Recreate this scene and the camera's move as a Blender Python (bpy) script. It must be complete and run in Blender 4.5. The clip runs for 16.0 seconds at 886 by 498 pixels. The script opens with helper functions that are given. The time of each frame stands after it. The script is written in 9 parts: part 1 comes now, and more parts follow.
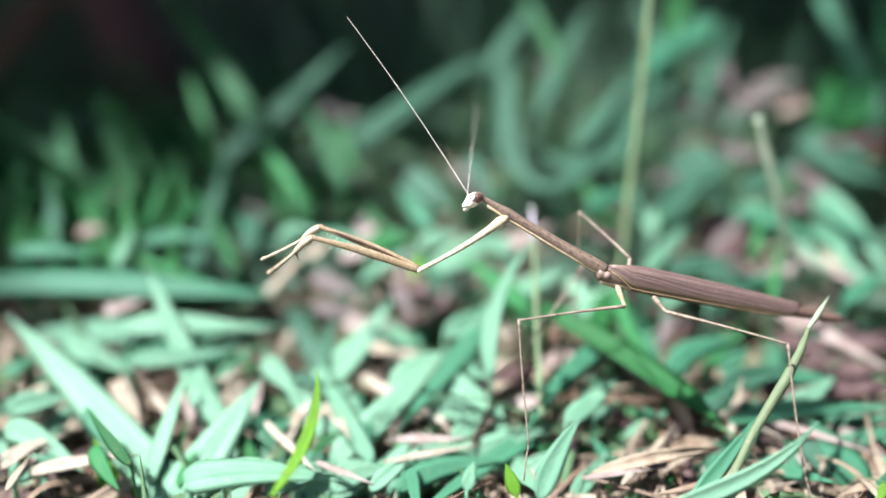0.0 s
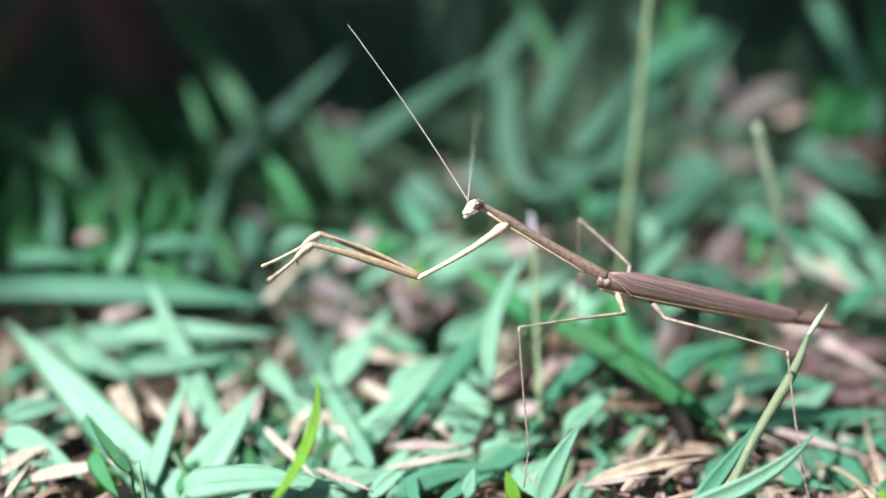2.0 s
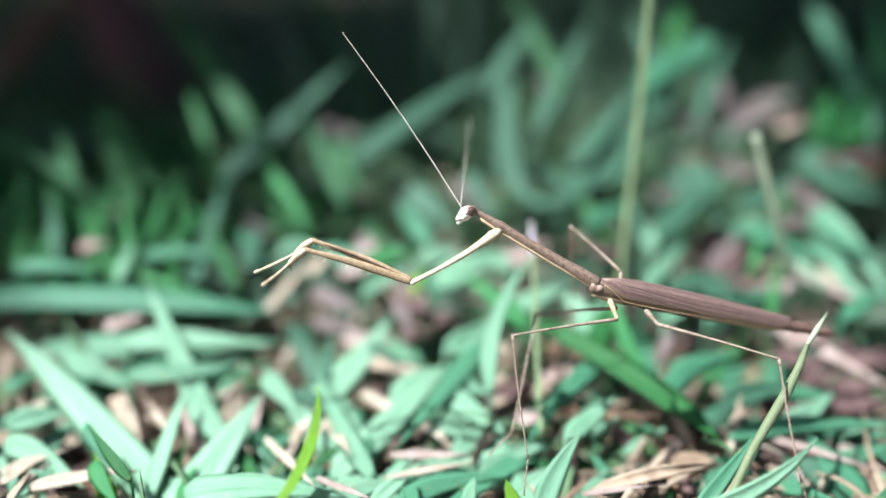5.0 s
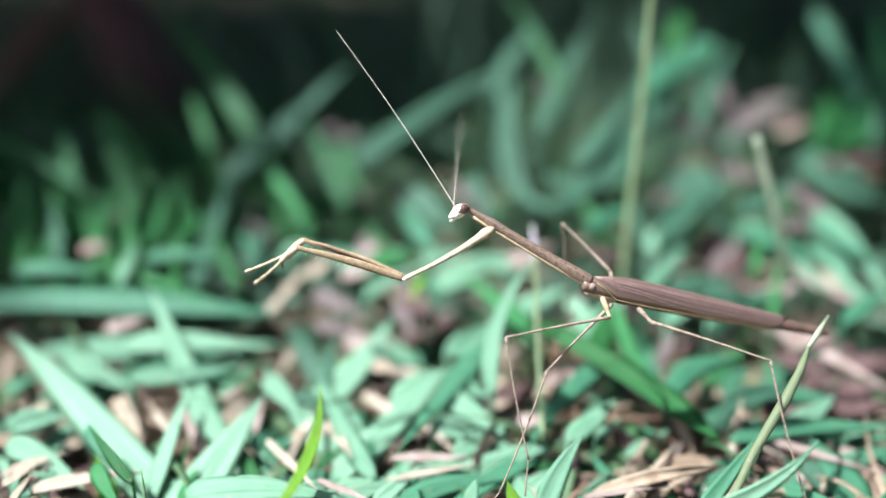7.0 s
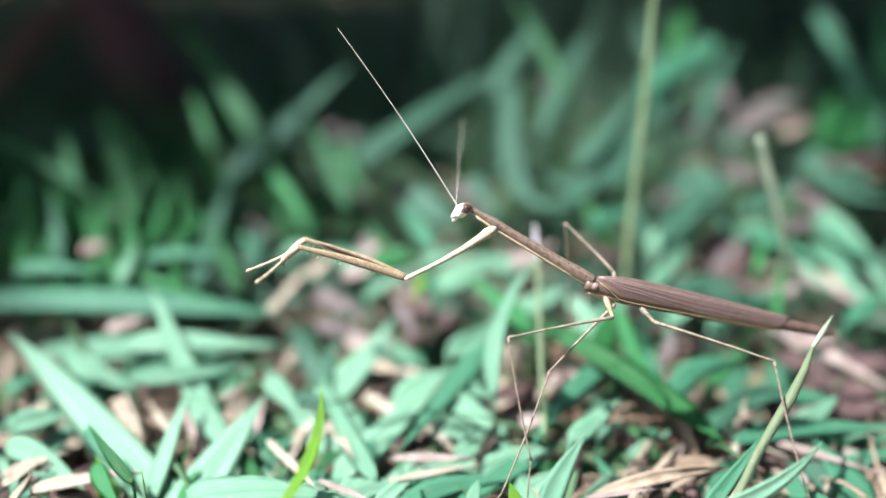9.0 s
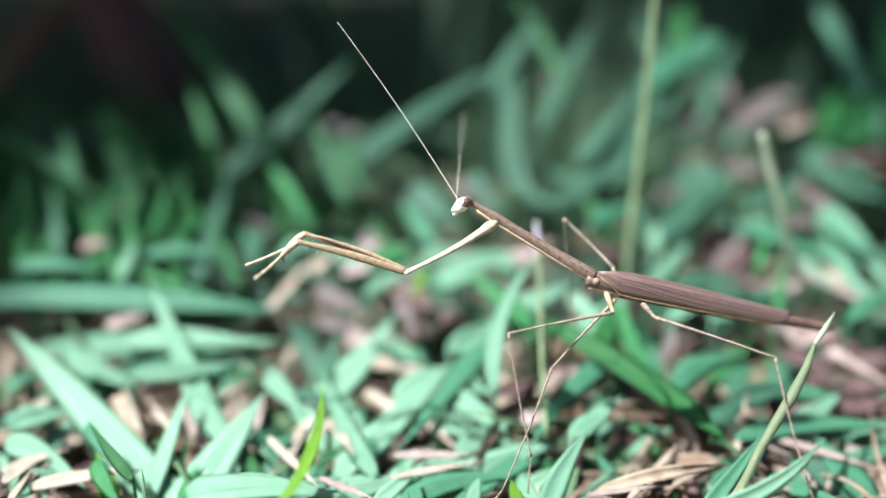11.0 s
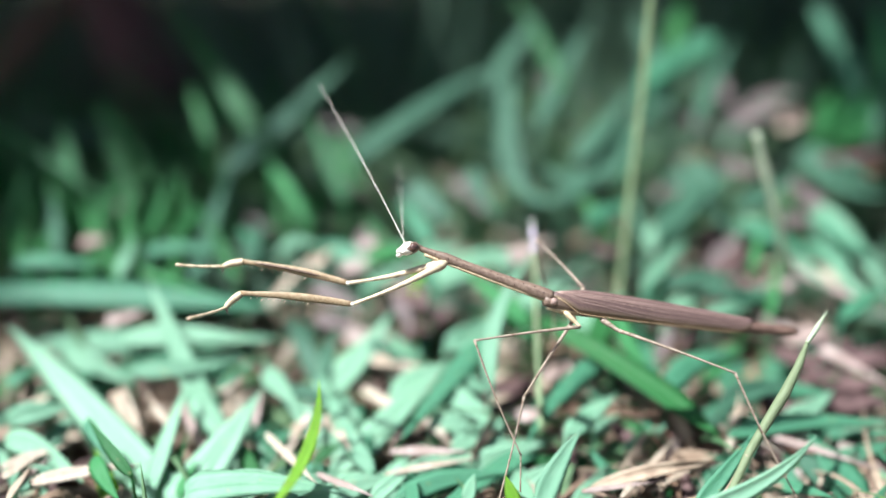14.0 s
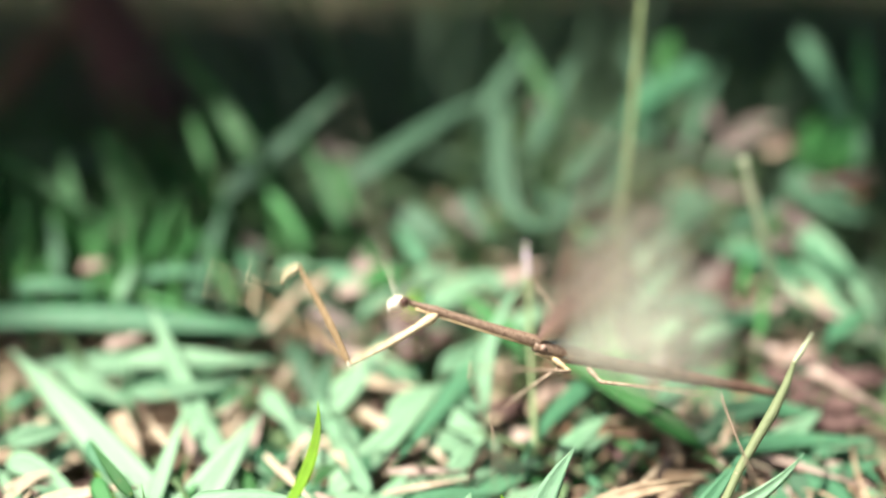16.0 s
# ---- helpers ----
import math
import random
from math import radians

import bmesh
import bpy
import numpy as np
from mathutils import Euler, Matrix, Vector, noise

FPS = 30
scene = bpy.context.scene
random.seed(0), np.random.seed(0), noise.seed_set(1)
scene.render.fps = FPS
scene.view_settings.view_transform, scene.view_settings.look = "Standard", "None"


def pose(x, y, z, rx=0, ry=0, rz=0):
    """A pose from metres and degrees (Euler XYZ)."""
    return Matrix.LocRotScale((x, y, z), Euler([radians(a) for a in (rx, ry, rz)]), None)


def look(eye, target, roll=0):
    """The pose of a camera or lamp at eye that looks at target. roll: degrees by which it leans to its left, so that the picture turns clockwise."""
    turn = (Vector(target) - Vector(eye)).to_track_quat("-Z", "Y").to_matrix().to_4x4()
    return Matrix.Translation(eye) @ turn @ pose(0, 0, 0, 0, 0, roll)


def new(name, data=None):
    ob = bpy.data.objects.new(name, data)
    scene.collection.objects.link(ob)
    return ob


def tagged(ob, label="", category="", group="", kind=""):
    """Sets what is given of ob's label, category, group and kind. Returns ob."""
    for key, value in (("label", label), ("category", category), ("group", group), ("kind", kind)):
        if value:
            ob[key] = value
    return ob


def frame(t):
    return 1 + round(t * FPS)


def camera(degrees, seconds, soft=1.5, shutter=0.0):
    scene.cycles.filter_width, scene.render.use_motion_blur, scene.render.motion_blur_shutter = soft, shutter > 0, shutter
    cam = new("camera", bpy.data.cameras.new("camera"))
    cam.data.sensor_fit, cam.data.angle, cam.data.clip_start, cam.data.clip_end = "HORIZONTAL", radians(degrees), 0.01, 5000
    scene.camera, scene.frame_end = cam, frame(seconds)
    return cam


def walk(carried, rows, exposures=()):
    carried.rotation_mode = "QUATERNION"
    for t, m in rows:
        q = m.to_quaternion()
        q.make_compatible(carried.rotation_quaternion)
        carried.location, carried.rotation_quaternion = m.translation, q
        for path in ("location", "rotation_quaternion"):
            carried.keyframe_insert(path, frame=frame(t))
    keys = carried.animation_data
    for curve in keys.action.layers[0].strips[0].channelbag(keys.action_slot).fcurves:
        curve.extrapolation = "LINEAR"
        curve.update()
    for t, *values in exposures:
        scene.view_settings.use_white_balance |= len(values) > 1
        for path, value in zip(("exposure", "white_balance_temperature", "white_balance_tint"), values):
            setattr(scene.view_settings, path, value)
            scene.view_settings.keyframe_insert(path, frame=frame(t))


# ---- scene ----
# the camera, carried by hand close over a lawn
cam = camera(55.002, 16.0, soft=1.5, shutter=0.5)
PATH = [
    (0, 0.00071, -0.14948, 0.10976, 64.156, 0.229, 0.120),
    (0.5, 0.00042, -0.14942, 0.10989, 64.781, 0.202, 0.022),
    (1, 0.00013, -0.14589, 0.10748, 64.532, 0.265, 0.175),
    (1.5, 0.00002, -0.14647, 0.10776, 64.439, 0.168, 0.099),
    (2, 0.00013, -0.14969, 0.11014, 64.540, 0.102, -0.018),
    (2.5, 0.00008, -0.14996, 0.11017, 64.767, 0.047, -0.010),
    (3, 0.00014, -0.15024, 0.11030, 64.931, 0.052, -0.006),
    (3.5, -0.00000, -0.15000, 0.11000, 65.000, -0.000, 0.000),
    (4, 0.00018, -0.15063, 0.11027, 65.203, 0.047, -0.015),
    (6.5, -0.00034, -0.14983, 0.10984, 65.298, 0.007, 0.012),
    (7, -0.00013, -0.15063, 0.11013, 65.453, 0.029, 0.062),
    (7.5, -0.00014, -0.15039, 0.10973, 65.527, 0.051, 0.108),
    (8, -0.00026, -0.15034, 0.10985, 65.484, -0.001, 0.116),
    (8.5, -0.00049, -0.15020, 0.10956, 65.531, -0.009, 0.098),
    (9, -0.00054, -0.14997, 0.10962, 65.486, -0.033, 0.095),
    (11.5, -0.00038, -0.14912, 0.10908, 65.184, 0.015, 0.198),
    (12, -0.00052, -0.14860, 0.10888, 65.026, -0.040, 0.235),
    (12.5, -0.00060, -0.14800, 0.10855, 64.853, -0.050, 0.272),
    (13, -0.00056, -0.14797, 0.10829, 64.833, -0.020, 0.304),
    (13.5, -0.00059, -0.14815, 0.10838, 64.897, -0.090, 0.170),
    (14, -0.00007, -0.15057, 0.11034, 65.019, -0.146, 0.110),
    (14.5, -0.00021, -0.15258, 0.11137, 65.378, -0.144, -0.077),
    (14.9, -0.00021, -0.15258, 0.11137, 65.378, -0.144, -0.077),
    (15, -0.00043, -0.15449, 0.11217, 66.548, -0.166, -0.318),
    (15.5, -0.00045, -0.15452, 0.11219, 66.589, -0.128, -0.348),
    (15.9, -0.00053, -0.15446, 0.11229, 66.548, -0.170, -0.357),
    (16, -0.00055, -0.15445, 0.11231, 66.538, -0.180, -0.359),
]
cam.data.dof.use_dof = True
cam.data.dof.focus_distance = 0.1635
cam.data.dof.aperture_fstop = 2.6
cam.data.dof.aperture_blades = 0
EXPOSURES = [(0, 1.45, 5650, 9), (1, 1.40, 5650, 9), (2, 1.32, 5650, 9), (3, 1.38, 5650, 9), (4, 1.40, 5650, 9), (6.5, 1.34, 5650, 9), (8.5, 1.38, 5650, 9), (11.5, 1.34, 5650, 9),
             (12.5, 1.37, 5650, 9), (13.5, 1.36, 5650, 9), (14.5, 1.44, 5650, 9), (14.9, 1.44, 5650, 9), (15, 1.60, 6700, 9), (15.5, 1.60, 6800, 9), (16, 1.57, 6900, 9)]
walk(cam, [(t, pose(x, y, z, rx, ry, rz)) for t, x, y, z, rx, ry, rz in PATH], EXPOSURES)

# daylight: a high sun and the open sky
SUN = Vector((-0.42, -0.13, 0.90)).normalized()
world = bpy.data.worlds.new("sky")
scene.world = world
world.use_nodes = True
sky = world.node_tree.nodes.new("ShaderNodeTexSky")
sky.sky_type = "NISHITA"
sky.sun_disc = False
sky.dust_density = 4.0
sky.ozone_density = 0.3
sky.sun_elevation = math.asin(SUN.z)
sky.sun_rotation = math.atan2(SUN.x, SUN.y)
world.node_tree.nodes["Background"].inputs[1].default_value = 0.042
world.node_tree.links.new(sky.outputs[0], world.node_tree.nodes["Background"].inputs[0])
sun_lamp = new("sun", bpy.data.lights.new("sun", "SUN"))
sun_lamp.data.energy = 4.6
sun_lamp.data.angle = radians(1.2)
sun_lamp.data.color = (1.0, 0.96, 0.9)
sun_lamp.matrix_world = look(SUN * 3, (0, 0, 0))


# ---- materials ----
def nodes_of(name):
    m = bpy.data.materials.new(name)
    m.use_nodes = True
    nt = m.node_tree
    return m, nt, nt.nodes["Principled BSDF"], nt.nodes["Material Output"]


def mix_colour(nt, fac, a, b, mode="MIX"):
    n = nt.nodes.new("ShaderNodeMix")
    n.data_type, n.blend_type = "RGBA", mode
    for sock, v in ((n.inputs[0], fac), (n.inputs[6], a), (n.inputs[7], b)):
        if isinstance(v, bpy.types.NodeSocket):
            nt.links.new(v, sock)
        elif isinstance(v, (int, float)):
            sock.default_value = v
        else:
            sock.default_value = (*v, 1)
    return n.outputs[2]


def noise_fac(nt, scale, detail=3.0, coord="Object", stretch=None, lo=0.35, hi=0.65):
    tc = nt.nodes.new("ShaderNodeTexCoord")
    out = tc.outputs[coord]
    if stretch:
        mp = nt.nodes.new("ShaderNodeMapping")
        mp.inputs["Scale"].default_value = stretch
        nt.links.new(out, mp.inputs[0])
        out = mp.outputs[0]
    nz = nt.nodes.new("ShaderNodeTexNoise")
    nz.inputs["Scale"].default_value, nz.inputs["Detail"].default_value = scale, detail
    nt.links.new(out, nz.inputs["Vector"])
    r = nt.nodes.new("ShaderNodeMapRange")
    r.inputs["From Min"].default_value, r.inputs["From Max"].default_value = lo, hi
    nt.links.new(nz.outputs[0], r.inputs[0])
    return r.outputs[0]


def bump(nt, height, bsdf, strength=0.4, distance=0.0002):
    b = nt.nodes.new("ShaderNodeBump")
    b.inputs["Strength"].default_value, b.inputs["Distance"].default_value = strength, distance
    nt.links.new(height, b.inputs["Height"])
    nt.links.new(b.outputs[0], bsdf.inputs["Normal"])


def random_of(nt, island=False):
    if island:
        return nt.nodes.new("ShaderNodeNewGeometry").outputs["Random Per Island"]
    return nt.nodes.new("ShaderNodeObjectInfo").outputs["Random"]


def leaf_material(name, dark, light, dry, rough=0.42, through_light=0.35, glow=(0.25, 0.5, 0.05), island=False):
    """Grass leaf: long veins, blotches, drier towards some edges, light passes through it."""
    m, nt, p, out = nodes_of(name)
    tone = mix_colour(nt, random_of(nt, island), dark, light)
    blotch = noise_fac(nt, 260, 4)
    tone = mix_colour(nt, blotch, tone, mix_colour(nt, 0.5, tone, light))
    veins = noise_fac(nt, 1.0, 2, "UV", (26, 60, 1), 0.3, 0.7)
    tone = mix_colour(nt, mix_factor(nt, veins, 0.28), tone, mix_colour(nt, 0.6, tone, dark))
    spots = noise_fac(nt, 700, 2, lo=0.68, hi=0.74)
    tone = mix_colour(nt, mix_factor(nt, spots, 0.6), tone, dry)
    nt.links.new(tone, p.inputs["Base Color"])
    p.inputs["Roughness"].default_value = rough
    p.inputs["Specular IOR Level"].default_value = 0.25
    bump(nt, veins, p, 0.45, 0.00018)
    tr = nt.nodes.new("ShaderNodeBsdfTranslucent")
    nt.links.new(mix_colour(nt, blotch, glow, tuple(c * 0.7 for c in glow)), tr.inputs[0])
    mx = nt.nodes.new("ShaderNodeMixShader")
    mx.inputs[0].default_value = through_light
    nt.links.new(p.outputs[0], mx.inputs[1])
    nt.links.new(tr.outputs[0], mx.inputs[2])
    nt.links.new(mx.outputs[0], out.inputs[0])
    return m


def mix_factor(nt, sock, k):
    n = nt.nodes.new("ShaderNodeMath")
    n.operation = "MULTIPLY"
    nt.links.new(sock, n.inputs[0])
    n.inputs[1].default_value = k
    return n.outputs[0]


def dry_material(name, a, b, dark, rough=0.7, island=False):
    """Dead stalks and litter: fibres along the length, stains."""
    m, nt, p, out = nodes_of(name)
    tone = mix_colour(nt, random_of(nt, island), a, b)
    fibre = noise_fac(nt, 1.0, 3, "UV", (14, 90, 1), 0.3, 0.7)
    tone = mix_colour(nt, mix_factor(nt, fibre, 0.45), tone, dark)
    tone = mix_colour(nt, mix_factor(nt, noise_fac(nt, 220, 4), 0.6), tone, dark)
    nt.links.new(tone, p.inputs["Base Color"])
    p.inputs["Roughness"].default_value = rough
    bump(nt, fibre, p, 0.5, 0.0002)
    return m


def body_material(name, a, b, speck, scale=900, speck_at=0.66, rough=0.5, gloss=0.4, stripe=0.0, stripe_colour=(0.5, 0.4, 0.3)):
    """Insect cuticle: mottled, with dark specks and, on wings, pale veins along the length."""
    m, nt, p, out = nodes_of(name)
    tone = mix_colour(nt, noise_fac(nt, scale, 4), a, b)
    tone = mix_colour(nt, noise_fac(nt, scale * 1.7, 1, lo=speck_at, hi=speck_at + 0.04), tone, speck)
    if stripe:
        vein = noise_fac(nt, 1.0, 0, "UV", (16, 0.8, 1), 0.60, 0.66)
        fine = noise_fac(nt, 1.0, 1, "UV", (70, 2.5, 1), 0.55, 0.7)
        cross = noise_fac(nt, 1.0, 1, "UV", (9, 120, 1), 0.6, 0.75)
        tone = mix_colour(nt, mix_factor(nt, fine, stripe * 0.35), tone, stripe_colour)
        tone = mix_colour(nt, mix_factor(nt, cross, stripe * 0.3), tone, speck)
        tone = mix_colour(nt, mix_factor(nt, vein, stripe), tone, stripe_colour)
        across = nt.nodes.new("ShaderNodeSeparateXYZ")
        nt.links.new(nt.nodes.new("ShaderNodeTexCoord").outputs["UV"], across.inputs[0])
        border = nt.nodes.new("ShaderNodeMapRange")
        border.inputs["From Min"].default_value, border.inputs["From Max"].default_value = 0.80, 0.93
        nt.links.new(across.outputs[0], border.inputs[0])
        tone = mix_colour(nt, mix_factor(nt, border.outputs[0], 0.6), tone, (0.27, 0.20, 0.115))
    nt.links.new(tone, p.inputs["Base Color"])
    p.inputs["Roughness"].default_value = rough
    p.inputs["Specular IOR Level"].default_value = gloss
    bump(nt, noise_fac(nt, scale * 2, 3), p, 0.3, 0.0001)
    return m


# two lighter leaf copies for the front: sunlit brightness is in their colour
leaf_pale_lit = leaf_material("grass_pale_lit", (0.195, 0.39, 0.235), (0.295, 0.51, 0.33), (0.50, 0.44, 0.24), 0.42, 0.3, (0.22, 0.50, 0.10))
leaf_half_lit = leaf_material("grass_half_lit", (0.14, 0.30, 0.18), (0.22, 0.40, 0.25), (0.40, 0.36, 0.18), 0.48, 0.28, (0.15, 0.42, 0.09))
leaf_mid = leaf_material("grass_mid", (0.058, 0.19, 0.102), (0.10, 0.275, 0.152), (0.30, 0.28, 0.12), 0.42, 0.3, (0.12, 0.36, 0.06))
leaf_fresh = leaf_material("grass_fresh", (0.20, 0.42, 0.05), (0.28, 0.5, 0.06), (0.4, 0.45, 0.1), 0.45, 0.6, (0.58, 0.8, 0.02))
leaf_bright = leaf_material("grass_bright", (0.07, 0.27, 0.09), (0.11, 0.35, 0.13), (0.3, 0.4, 0.12), 0.45, 0.45, (0.15, 0.52, 0.07))
# deep green leaf, darkened further: soft shade is put into its colour
leaf_deep_shade = leaf_material("grass_deep_shade", (0.02, 0.105, 0.03), (0.04, 0.16, 0.042), (0.2, 0.2, 0.08), 0.45, 0.3, (0.08, 0.28, 0.03))
lawn_green = leaf_material("lawn_green", (0.05, 0.15, 0.06), (0.20, 0.30, 0.15), (0.34, 0.28, 0.12), 0.45, 0.35, (0.16, 0.40, 0.05), True)
back_green = leaf_material("back_green", (0.046, 0.098, 0.057), (0.105, 0.17, 0.112), (0.2, 0.2, 0.08), 0.5, 0.3, (0.09, 0.30, 0.05), True)
# darker teal copy for the back, half shade mixed into its colour
leaf_teal_shade = leaf_material("grass_teal_shade", (0.046, 0.12, 0.07), (0.078, 0.175, 0.106), (0.2, 0.2, 0.08), 0.5, 0.3, (0.08, 0.28, 0.06))
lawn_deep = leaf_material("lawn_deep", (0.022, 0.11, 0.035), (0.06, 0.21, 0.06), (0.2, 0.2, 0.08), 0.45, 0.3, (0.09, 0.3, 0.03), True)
stem_green = leaf_material("stem_green", (0.17, 0.25, 0.11), (0.27, 0.35, 0.18), (0.45, 0.36, 0.3), 0.5, 0.15, (0.2, 0.4, 0.1))
stem_olive = leaf_material("stem_olive", (0.15, 0.19, 0.095), (0.22, 0.26, 0.14), (0.35, 0.28, 0.2), 0.55, 0.12, (0.2, 0.35, 0.1))
stem_pale = leaf_material("stem_pale", (0.36, 0.43, 0.27), (0.48, 0.54, 0.37), (0.5, 0.46, 0.34), 0.5, 0.2, (0.3, 0.45, 0.12))
bud_white = dry_material("bud_white", (0.62, 0.55, 0.58), (0.7, 0.62, 0.66), (0.42, 0.32, 0.42))
straw_tan = dry_material("straw_tan", (0.40, 0.345, 0.255), (0.54, 0.485, 0.385), (0.24, 0.155, 0.085))
straw_pink = dry_material("straw_pink", (0.38, 0.30, 0.26), (0.50, 0.42, 0.37), (0.17, 0.10, 0.07))
scrap_tan = dry_material("scrap_tan", (0.16, 0.085, 0.045), (0.60, 0.50, 0.35), (0.12, 0.065, 0.035), 0.7, True)
# dimmed straw copy: soft shade is put into the colour
straw_shaded = dry_material("straw_shaded", (0.12, 0.092, 0.084), (0.20, 0.158, 0.145), (0.06, 0.04, 0.034))
straw_rust = dry_material("straw_rust", (0.24, 0.13, 0.07), (0.36, 0.21, 0.12), (0.12, 0.06, 0.035))
straw_bits = dry_material("straw_bits", (0.21, 0.14, 0.09), (0.56, 0.475, 0.35), (0.15, 0.09, 0.055), 0.7, True)
dead_leaf = dry_material("dead_leaf", (0.10, 0.05, 0.045), (0.19, 0.115, 0.10), (0.035, 0.016, 0.015), 0.75, True)
bark = dry_material("bark", (0.24, 0.10, 0.08), (0.30, 0.13, 0.10), (0.03, 0.018, 0.015), 0.85)
twig_bark = dry_material("twig_bark", (0.34, 0.15, 0.09), (0.42, 0.2, 0.12), (0.12, 0.05, 0.03), 0.8)
shrub_green = leaf_material("shrub_green", (0.03, 0.10, 0.025), (0.06, 0.16, 0.04), (0.15, 0.12, 0.05), 0.4, 0.2, (0.08, 0.24, 0.03), True)

pronotum_brown = body_material("pronotum_brown", (0.13, 0.083, 0.058), (0.215, 0.15, 0.105), (0.06, 0.03, 0.024), 1500, 0.72, 0.42, 0.5, 0.35, (0.29, 0.20, 0.14))
wing_brown = body_material("wing_brown", (0.105, 0.063, 0.054), (0.15, 0.094, 0.08), (0.08, 0.04, 0.034), 2600, 0.70, 0.5, 0.35, 0.6, (0.31, 0.205, 0.165))
belly_ochre = body_material("belly_ochre", (0.12, 0.07, 0.052), (0.18, 0.11, 0.08), (0.05, 0.03, 0.02), 600, 0.74)
limb_cream = body_material("limb_cream", (0.43, 0.33, 0.20), (0.62, 0.51, 0.34), (0.3, 0.2, 0.1), 900, 0.75, 0.4)
limb_ochre = body_material("limb_ochre", (0.26, 0.175, 0.09), (0.37, 0.275, 0.16), (0.17, 0.10, 0.05), 2000, 0.70, 0.5)
streak_dark = body_material("streak_dark", (0.085, 0.05, 0.03), (0.14, 0.085, 0.05), (0.04, 0.02, 0.015), 1200, 0.72)
limb_tan = body_material("limb_tan", (0.22, 0.165, 0.115), (0.33, 0.26, 0.19), (0.16, 0.10, 0.06), 800, 0.66, 0.5)
limb_honey = body_material("limb_honey", (0.42, 0.31, 0.17), (0.60, 0.47, 0.29), (0.25, 0.15, 0.08), 900, 0.72, 0.4)
pale_edge = body_material("pale_edge", (0.42, 0.31, 0.17), (0.55, 0.43, 0.27), (0.2, 0.12, 0.06), 600, 0.74)
vein_pale = body_material("vein_pale", (0.26, 0.17, 0.135), (0.36, 0.25, 0.2), (0.15, 0.09, 0.07), 1200, 0.74, 0.4, 0.5)
face_ivory = body_material("face_ivory", (0.74, 0.66, 0.52), (0.84, 0.78, 0.66), (0.5, 0.4, 0.25), 900, 0.78, 0.35)
eye_dark = body_material("eye_dark", (0.05, 0.025, 0.02), (0.14, 0.07, 0.05), (0.02, 0.01, 0.01), 1500, 0.6, 0.12, 0.8)


def wing_film():
    m, nt, p, out = nodes_of("wing_film")
    vein = noise_fac(nt, 1.0, 1, "UV", (16, 3, 1), 0.5, 0.62)
    tone = mix_colour(nt, vein, (0.76, 0.77, 0.63), (0.60, 0.60, 0.49))
    nt.links.new(tone, p.inputs["Base Color"])
    p.inputs["Roughness"].default_value = 0.3
    tr = nt.nodes.new("ShaderNodeBsdfTransparent")
    mx = nt.nodes.new("ShaderNodeMixShader")
    fac = nt.nodes.new("ShaderNodeMapRange")
    fac.inputs["To Min"].default_value, fac.inputs["To Max"].default_value = 0.22, 0.42
    nt.links.new(vein, fac.inputs[0])
    nt.links.new(fac.outputs[0], mx.inputs[0])
    nt.links.new(tr.outputs[0], mx.inputs[1])
    nt.links.new(p.outputs[0], mx.inputs[2])
    nt.links.new(mx.outputs[0], out.inputs[0])
    return m


film = wing_film()


def soil_material():
    m, nt, p, out = nodes_of("soil")
    tone = mix_colour(nt, noise_fac(nt, 40, 6), (0.024, 0.014, 0.008), (0.10, 0.058, 0.034))
    tone = mix_colour(nt, noise_fac(nt, 420, 4, lo=0.52, hi=0.62), tone, (0.20, 0.12, 0.08))
    tone = mix_colour(nt, mix_factor(nt, noise_fac(nt, 22, 8, lo=0.42, hi=0.6), 0.75), tone, (0.045, 0.085, 0.03))
    nt.links.new(tone, p.inputs["Base Color"])
    p.inputs["Roughness"].default_value = 0.95
    bump(nt, noise_fac(nt, 300, 6), p, 0.8, 0.002)
    return m


soil = soil_material()


# ---- shape helpers ----
FACING = Vector((-0.05, -0.72, 0.69)).normalized()


def mesh_object(name, verts, faces, mat, uvs=None, parent=None, label="", smooth=True):
    me = bpy.data.meshes.new(name)
    me.from_pydata([tuple(v) for v in verts], [], faces)
    if uvs is not None:
        layer = me.uv_layers.new(name="UVMap")
        idx = np.empty(len(me.loops), dtype=np.int32)
        me.loops.foreach_get("vertex_index", idx)
        layer.data.foreach_set("uv", np.asarray(uvs, dtype=np.float32)[idx].ravel())
    me.materials.append(mat)
    if smooth:
        me.polygons.foreach_set("use_smooth", [True] * len(me.polygons))
    me.update()
    ob = new(name, me)
    if parent:
        ob.parent = parent
    return tagged(ob, label)


def curve_points(p0, p1, p2, n):
    """A bow from p0 to p2 that passes p1 half way."""
    c = 2 * p1 - (p0 + p2) / 2
    pts = [(1 - s) ** 2 * p0 + 2 * s * (1 - s) * c + s * s * p2 for s in (i / n for i in range(n + 1))]
    return pts


